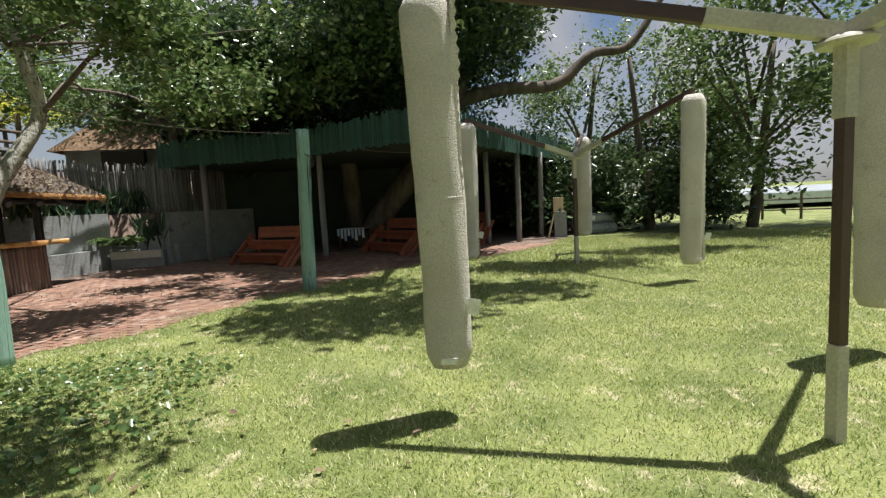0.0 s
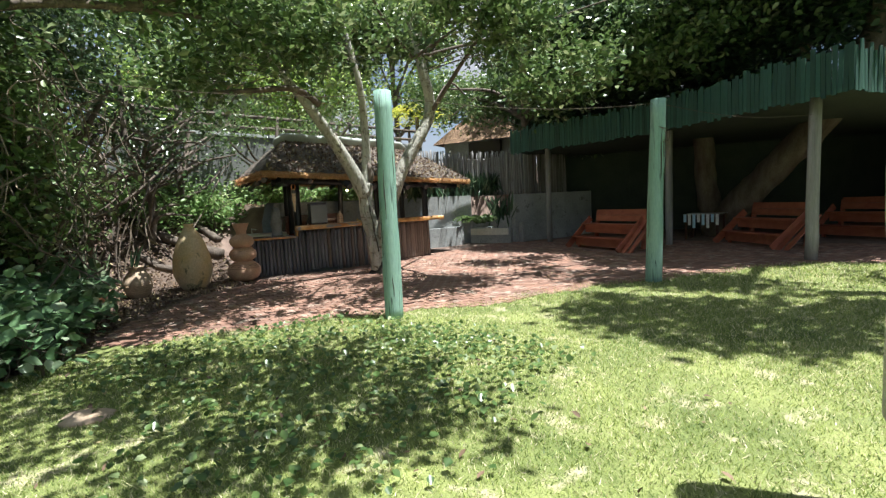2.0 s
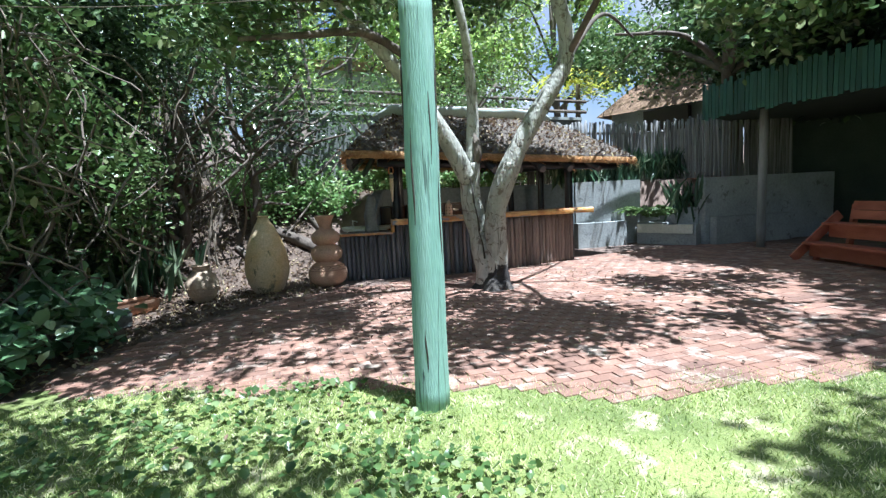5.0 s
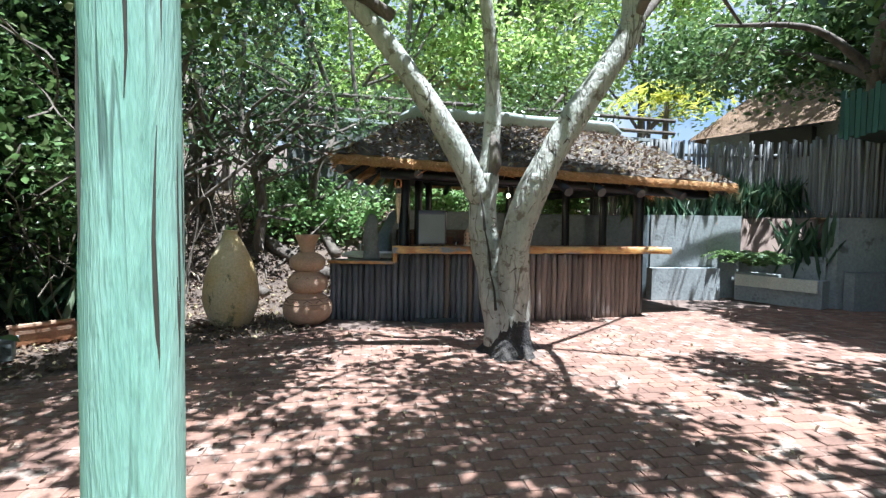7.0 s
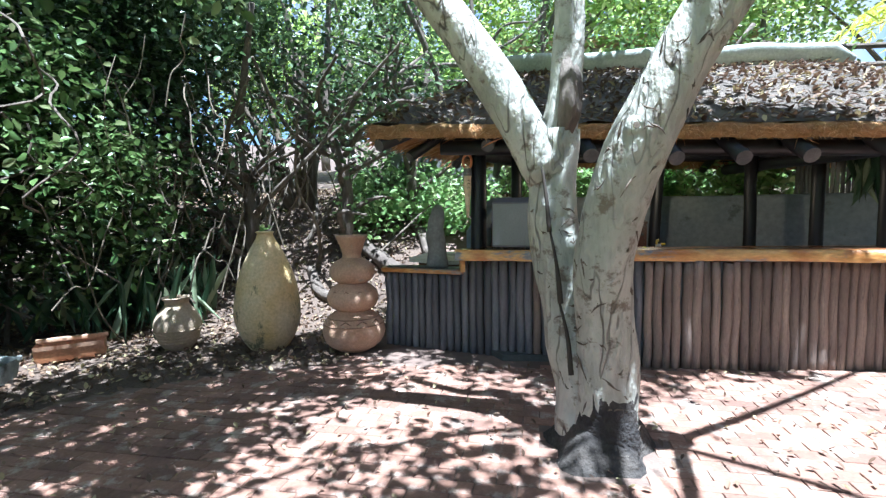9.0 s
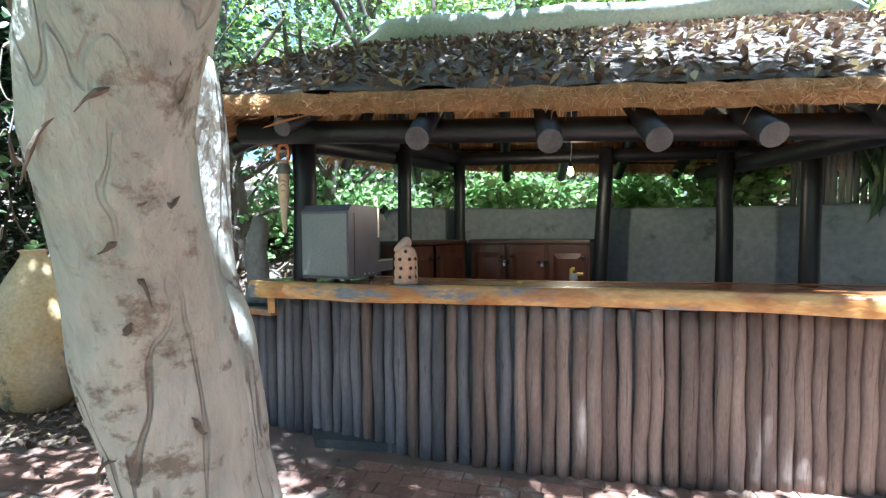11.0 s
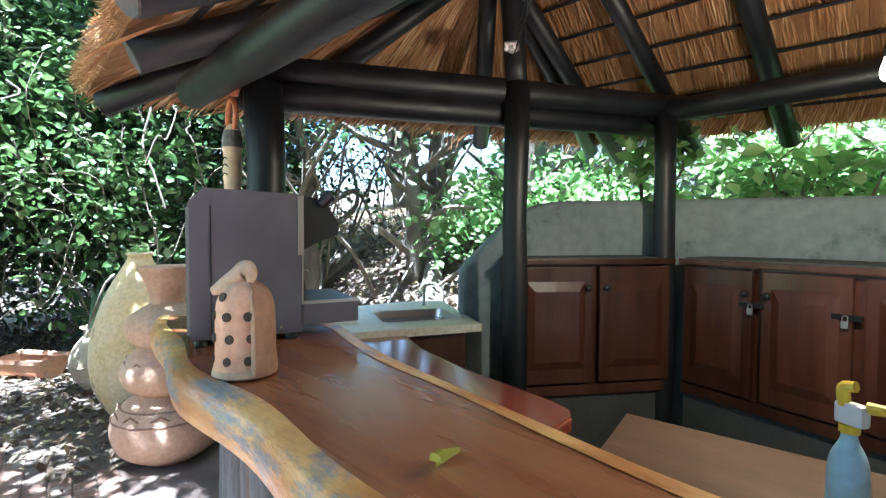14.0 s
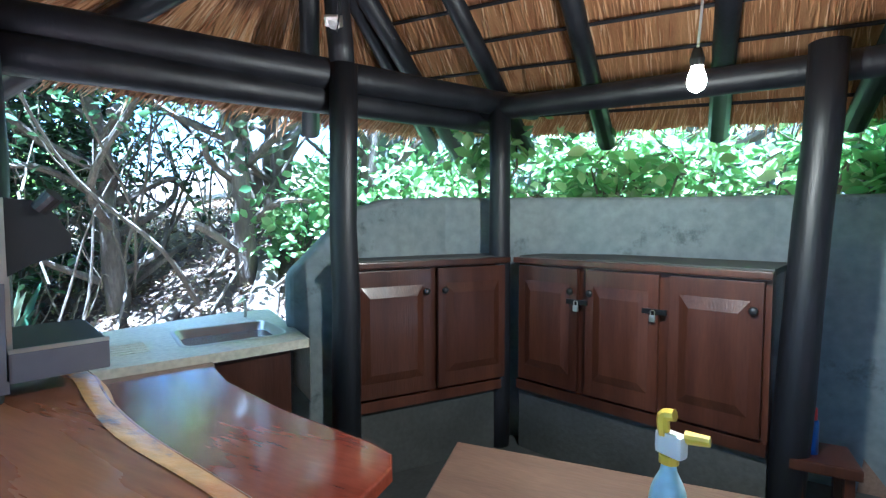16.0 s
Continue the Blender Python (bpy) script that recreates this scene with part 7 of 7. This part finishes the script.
    wood("back_tree", "tall leafy tree behind the terrace", [(-19, 8.5, 8.5, 3), (-20, 13, 9, 3.2), (-19, 18, 9, 3), (-23, 10.5, 12, 4), (-23, 5.5, 12, 4), (-22, 16, 11, 4), (-25, 0, 12, 4), (-13.5, 26, 10, 3.6), (-8.5, 25, 10, 3.6), (-20, 4, 9, 3), (-17, -1, 8, 3), (-12, -4, 7, 3)], 0.3, 520, 15, M_LEAF_HAZE)
    wood("terrace_tree", "tall dark tree standing behind the terrace fence", [(-11.5, 22.5, 9, 3.2), (-11.0, 21.0, 9, 2.6), (-16.5, 24, 9, 3), (-7.0, 26.0, 10, 3.2)], 0.3, 560, 15, M_LEAF_DARK)
    ct = thing("canopy_tree", (-10.2, 17.5, 1.6), "broad dark tree whose dense crown shades the terrace and veranda roof", "tree")
    part("trunk", limb([(-10.2, 17.5, 1.4), (-9.9, 16.8, 3.2), (-8.8, 15.2, 4.9), (-7.2, 14.0, 5.6)], 0.24, 0.1, 6, 12, 0.2), M_BARK, ct, smooth=True)
    for e in ((-9.6, 12.4, 4.9), (-5.0, 14.6, 5.4), (-7.0, 12.6, 5.3), (-11.6, 13.8, 5.2)):
        part("limb", limb([(-9.3, 15.9, 4.2), ((-9.3 + e[0]) / 2, (15.9 + e[1]) / 2 + 0.3, 5.0), e], 0.09, 0.03, 6, 8, 0.2), M_BARK, ct, smooth=True)
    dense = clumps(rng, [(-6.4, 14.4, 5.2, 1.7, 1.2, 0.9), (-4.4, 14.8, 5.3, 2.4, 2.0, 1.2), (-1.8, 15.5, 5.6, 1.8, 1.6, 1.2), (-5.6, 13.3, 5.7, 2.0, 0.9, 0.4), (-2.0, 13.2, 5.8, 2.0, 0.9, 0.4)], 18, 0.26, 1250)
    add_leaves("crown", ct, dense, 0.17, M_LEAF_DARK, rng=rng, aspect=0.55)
    # outer clumps take the lighter leaf so that they look sunlit
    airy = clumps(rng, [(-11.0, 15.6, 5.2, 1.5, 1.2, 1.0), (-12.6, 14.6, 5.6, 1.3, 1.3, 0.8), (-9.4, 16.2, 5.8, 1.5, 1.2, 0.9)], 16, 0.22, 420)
    add_leaves("outer_crown", ct, airy, 0.16, M_LEAF_MID, "outer leaves coloured a lighter, sunlit green", rng=rng, aspect=0.5)
    # unseen trees added round the garden to hold back sky light
    wood("side_tree", "tree added out of view behind the walker to cut sky light", [(4, -8, 11, 4.2), (9.5, -6, 11, 4.2), (-3, -8.5, 11, 4.2), (14, 0, 10, 4), (-9, -7, 10, 4), (17, 5, 9, 3.5)], 0.4, 420, 14, M_LEAF_DARK)
    # distant water and shore
    wa = solo("water", prism([(10, 30), (60, 22), (80, 60), (0, 80)], 0.3, 0.9), M_WATER, "pale bright lake beyond the garden", "water", kind="structure")
    fb = thing("shore_fence", (12, 22, 0.05), "low dark fence along the far garden edge", "fence")
    for k in range(14):
        part("post", sweep([(6 + k * 1.1, 24 - k * 0.55, 0), (6 + k * 1.1, 24 - k * 0.55, 1.1)], [0.05, 0.045], 8), M_BARK, fb)
    for z in (0.4, 0.8):
        part("rail", sweep([(6, 24, z), (20.3, 16.85, z)], [0.03, 0.03], 6), M_BARK, fb)


make_green()


# ---------------------------------------------------------------- litter, grass, pavers
def make_litter():
    rng = np.random.default_rng(41)
    x, y = rng.uniform(-17, -5.2, 26000), rng.uniform(-1, 8, 26000)
    keep = in_soil(x, y) & ~((x > -11.2) & (y > 6.3))
    x, y = x[keep], y[keep]
    li = thing("leaf_litter", (-10, 4, 0), "brown dry leaves covering the soil below the shrubs", "leaves", kind="stuff")
    add_leaves("leaves", li, np.stack([x, y, height(x, y) + 0.012 + rng.random(len(x)) * 0.02], 1), 0.068, M_LITTER, rng=rng, aspect=0.5, up=0.86)
    x, y = rng.uniform(-9, -3, 1500), rng.uniform(2.6, 10, 1500)
    k = on_patio(x, y) & (rng.random(1500) < np.clip(1.3 - (x + 9) / 5.0, 0.12, 1))
    add_leaves("patio_leaves", li, np.stack([x[k], y[k], height(x[k], y[k]) + 0.03], 1), 0.045, M_LITTER, rng=rng, aspect=0.5, up=0.92)
    x, y = rng.uniform(-5.5, 1, 170), rng.uniform(1, 5, 170)
    k = ~on_patio(x, y)
    add_leaves("lawn_leaves", li, np.stack([x[k], y[k], height(x[k], y[k]) + 0.03], 1), 0.055, M_LITTER, rng=rng, aspect=0.5, up=0.8)
    # dry leaves lying on the thatch
    s, t = rng.random(2600)[:, None], (rng.random(2600) ** 1.2)[:, None]
    c0, c1, c2, c3 = (np.array(q) for q in (EAVE[0], EAVE[1], RIDGE[1], RIDGE[0]))
    on_roof = (c0 * (1 - s) + c1 * s) * (1 - t) + (c3 * (1 - s) + c2 * s) * t
    on_roof[:, 2] += 0.155 + 0.05 * np.sin(t[:, 0] * np.pi)
    ro = thing("roof_leaves", (-9.5, 9, 2.6), "dry leaves lying scattered on the thatch", "leaves", kind="stuff")
    add_leaves("leaves", ro, on_roof, 0.085, M_LITTER, rng=rng, aspect=0.4, up=0.8)
    st = thing("flat_stone", (-3.8, 1.97, -0.06), "flat brown stone half sunk in the lawn", "stone")
    part("stone", lathe(smooth_profile([(0.17, -0.04), (0.16, 0.02), (0.09, 0.045), (0.01, 0.05)], 4), (-3.8, 1.97, -0.06), 14, wob=0.5), M_CLAY2, st, smooth=True)
    # creeping broad weeds on the lawn
    we = thing("creeping_weeds", (-3.5, 3.5, 0), "low patches of bright broad-leaved weeds in the lawn", "weeds", kind="stuff")
    c = np.stack([rng.uniform(-5.3, -1.4, 130), rng.uniform(2.2, 5.2, 130)], 1)
    p = np.repeat(c, 20, axis=0) + rng.normal(size=(2600, 2)) * 0.2
    p = p[~on_patio(p[:, 0], p[:, 1])]
    add_leaves("leaves", we, np.column_stack([p, height(p[:, 0], p[:, 1]) + 0.05 + rng.random(len(p)) * 0.02]), 0.055, M_LEAF_MID, rng=rng, aspect=0.85, up=0.85)


make_litter()


def make_grass():
    rng = np.random.default_rng(51)
    n = 900000
    u = rng.random(n)
    y = np.where(u < 0.75, rng.uniform(0.3, 9.5, n), rng.uniform(9.5, 17, n))
    x = np.where(u < 0.75, rng.uniform(-5.8, 8.5, n), rng.uniform(-2.5, 11, n))
    patch = np.array([noise.noise((a * 0.9, b * 0.9, 0)) for a, b in zip(x[::1], y[::1])])
    k = ~on_patio(x + 0.36 * rng.random(n) ** 1.5, y) & ~in_soil(x, y) & (rng.random(n) < 0.8 + 0.6 * patch)
    x, y = x[k], y[k]
    n = len(x)
    z = height(x, y)
    h = rng.uniform(0.012, 0.036, n) * np.where(y > 9.5, 1.3, 1)
    a = rng.uniform(0, 2 * np.pi, n)
    lx, ly = rng.normal(size=n) * 0.02, rng.normal(size=n) * 0.02
    w = rng.uniform(0.0026, 0.0052, n) * np.where(y > 9.5, 1.8, 1)
    v = np.empty((n, 3, 3), dtype=np.float32)
    v[:, 0] = np.stack([x - w * np.cos(a), y - w * np.sin(a), z - 0.004], 1)
    v[:, 1] = np.stack([x + w * np.cos(a), y + w * np.sin(a), z - 0.004], 1)
    v[:, 2] = np.stack([x + lx, y + ly, z + h], 1)
    me = bpy.data.meshes.new("grass")
    me.vertices.add(n * 3)
    me.vertices.foreach_set("co", v.reshape(-1))
    me.loops.add(n * 3)
    me.loops.foreach_set("vertex_index", np.arange(n * 3, dtype=np.int32))
    me.polygons.add(n)
    me.polygons.foreach_set("loop_start", np.arange(0, n * 3, 3, dtype=np.int32))
    me.update(calc_edges=True)
    me.materials.append(M_GRASS)
    ob = new("grass", me)
    tagged(ob, "short mown lawn grass with paler worn patches", "grass", kind="stuff")


make_grass()


def make_pavers():
    pat = new("patio")
    ORIGIN[pat] = Vector((0, 0, 0))
    tagged(pat, "red-brown clay brick patio with sandy joints", "pavement", kind="structure")
    rng = random.Random(13)
    L, W, J = 0.215, 0.105, 0.008

    def brick_bm():
        bm = bmesh.new()
        b = 0.003
        lo = [bm.verts.new((sx * L / 2, sy * W / 2, -0.02)) for sx, sy in ((-1, -1), (1, -1), (1, 1), (-1, 1))]
        mi = [bm.verts.new((sx * L / 2, sy * W / 2, 0.006)) for sx, sy in ((-1, -1), (1, -1), (1, 1), (-1, 1))]
        hi = [bm.verts.new((sx * (L / 2 - b), sy * (W / 2 - b), 0.009)) for sx, sy in ((-1, -1), (1, -1), (1, 1), (-1, 1))]
        bm.faces.new(hi)
        for a, c in ((lo, mi), (mi, hi)):
            for k in range(4):
                bm.faces.new((a[k], a[(k + 1) % 4], c[(k + 1) % 4], c[k]))
        return bm
    me = mesh_from("brick", brick_bm(), M_BRICK)
    base = np.array([v.co[:] for v in me.vertices])
    quads = [tuple(p.vertices) for p in me.polygons]
    V, F = [], []
    ang = radians(84)
    ca, sa = math.cos(ang), math.sin(ang)
    near = 0
    for j in range(-90, 120):
        for i in range(-70, 90):
            u = i * (L + J) + (L + J) / 2 * (j % 2)
            w = j * (W + J)
            x, y = -6 + u * ca - w * sa, 7 + u * sa + w * ca
            if x < -9.3 or x > 3 or y > 15.5 or y < 2.3 or not bool(on_patio(x, y)):
                continue
            if math.hypot(x + 7.4, y - 7.72) < 0.36 or (x < -9.0 and y > 5.9 and y < 10.8):
                continue
            z = float(height(x, y)) + rng.uniform(-0.002, 0.002)
            tilt = (rng.uniform(-0.5, 0.5), rng.uniform(-0.4, 0.4), math.degrees(ang) + rng.uniform(-1.0, 1.0))
            m = pose(x, y, z, *tilt)
            if -7.2 < x < -4.6 and 5.2 < y < 8.0 and near < 300:
                near += 1
                ob = new("brick", me)
                ob.parent = pat
                ob.matrix_basis = m
            else:
                M3 = np.array(m)
                o = len(V)
                V.extend((base @ M3[:3, :3].T + M3[:3, 3]).tolist())
                F.extend([tuple(q + o for q in f) for f in quads])
    me2 = bpy.data.meshes.new("bricks")
    me2.from_pydata(V, [], F)
    me2.materials.append(M_BRICK_I)
    ob = new("paving", me2)
    ob.parent = pat
    tagged(ob, kind="stuff")


make_pavers()
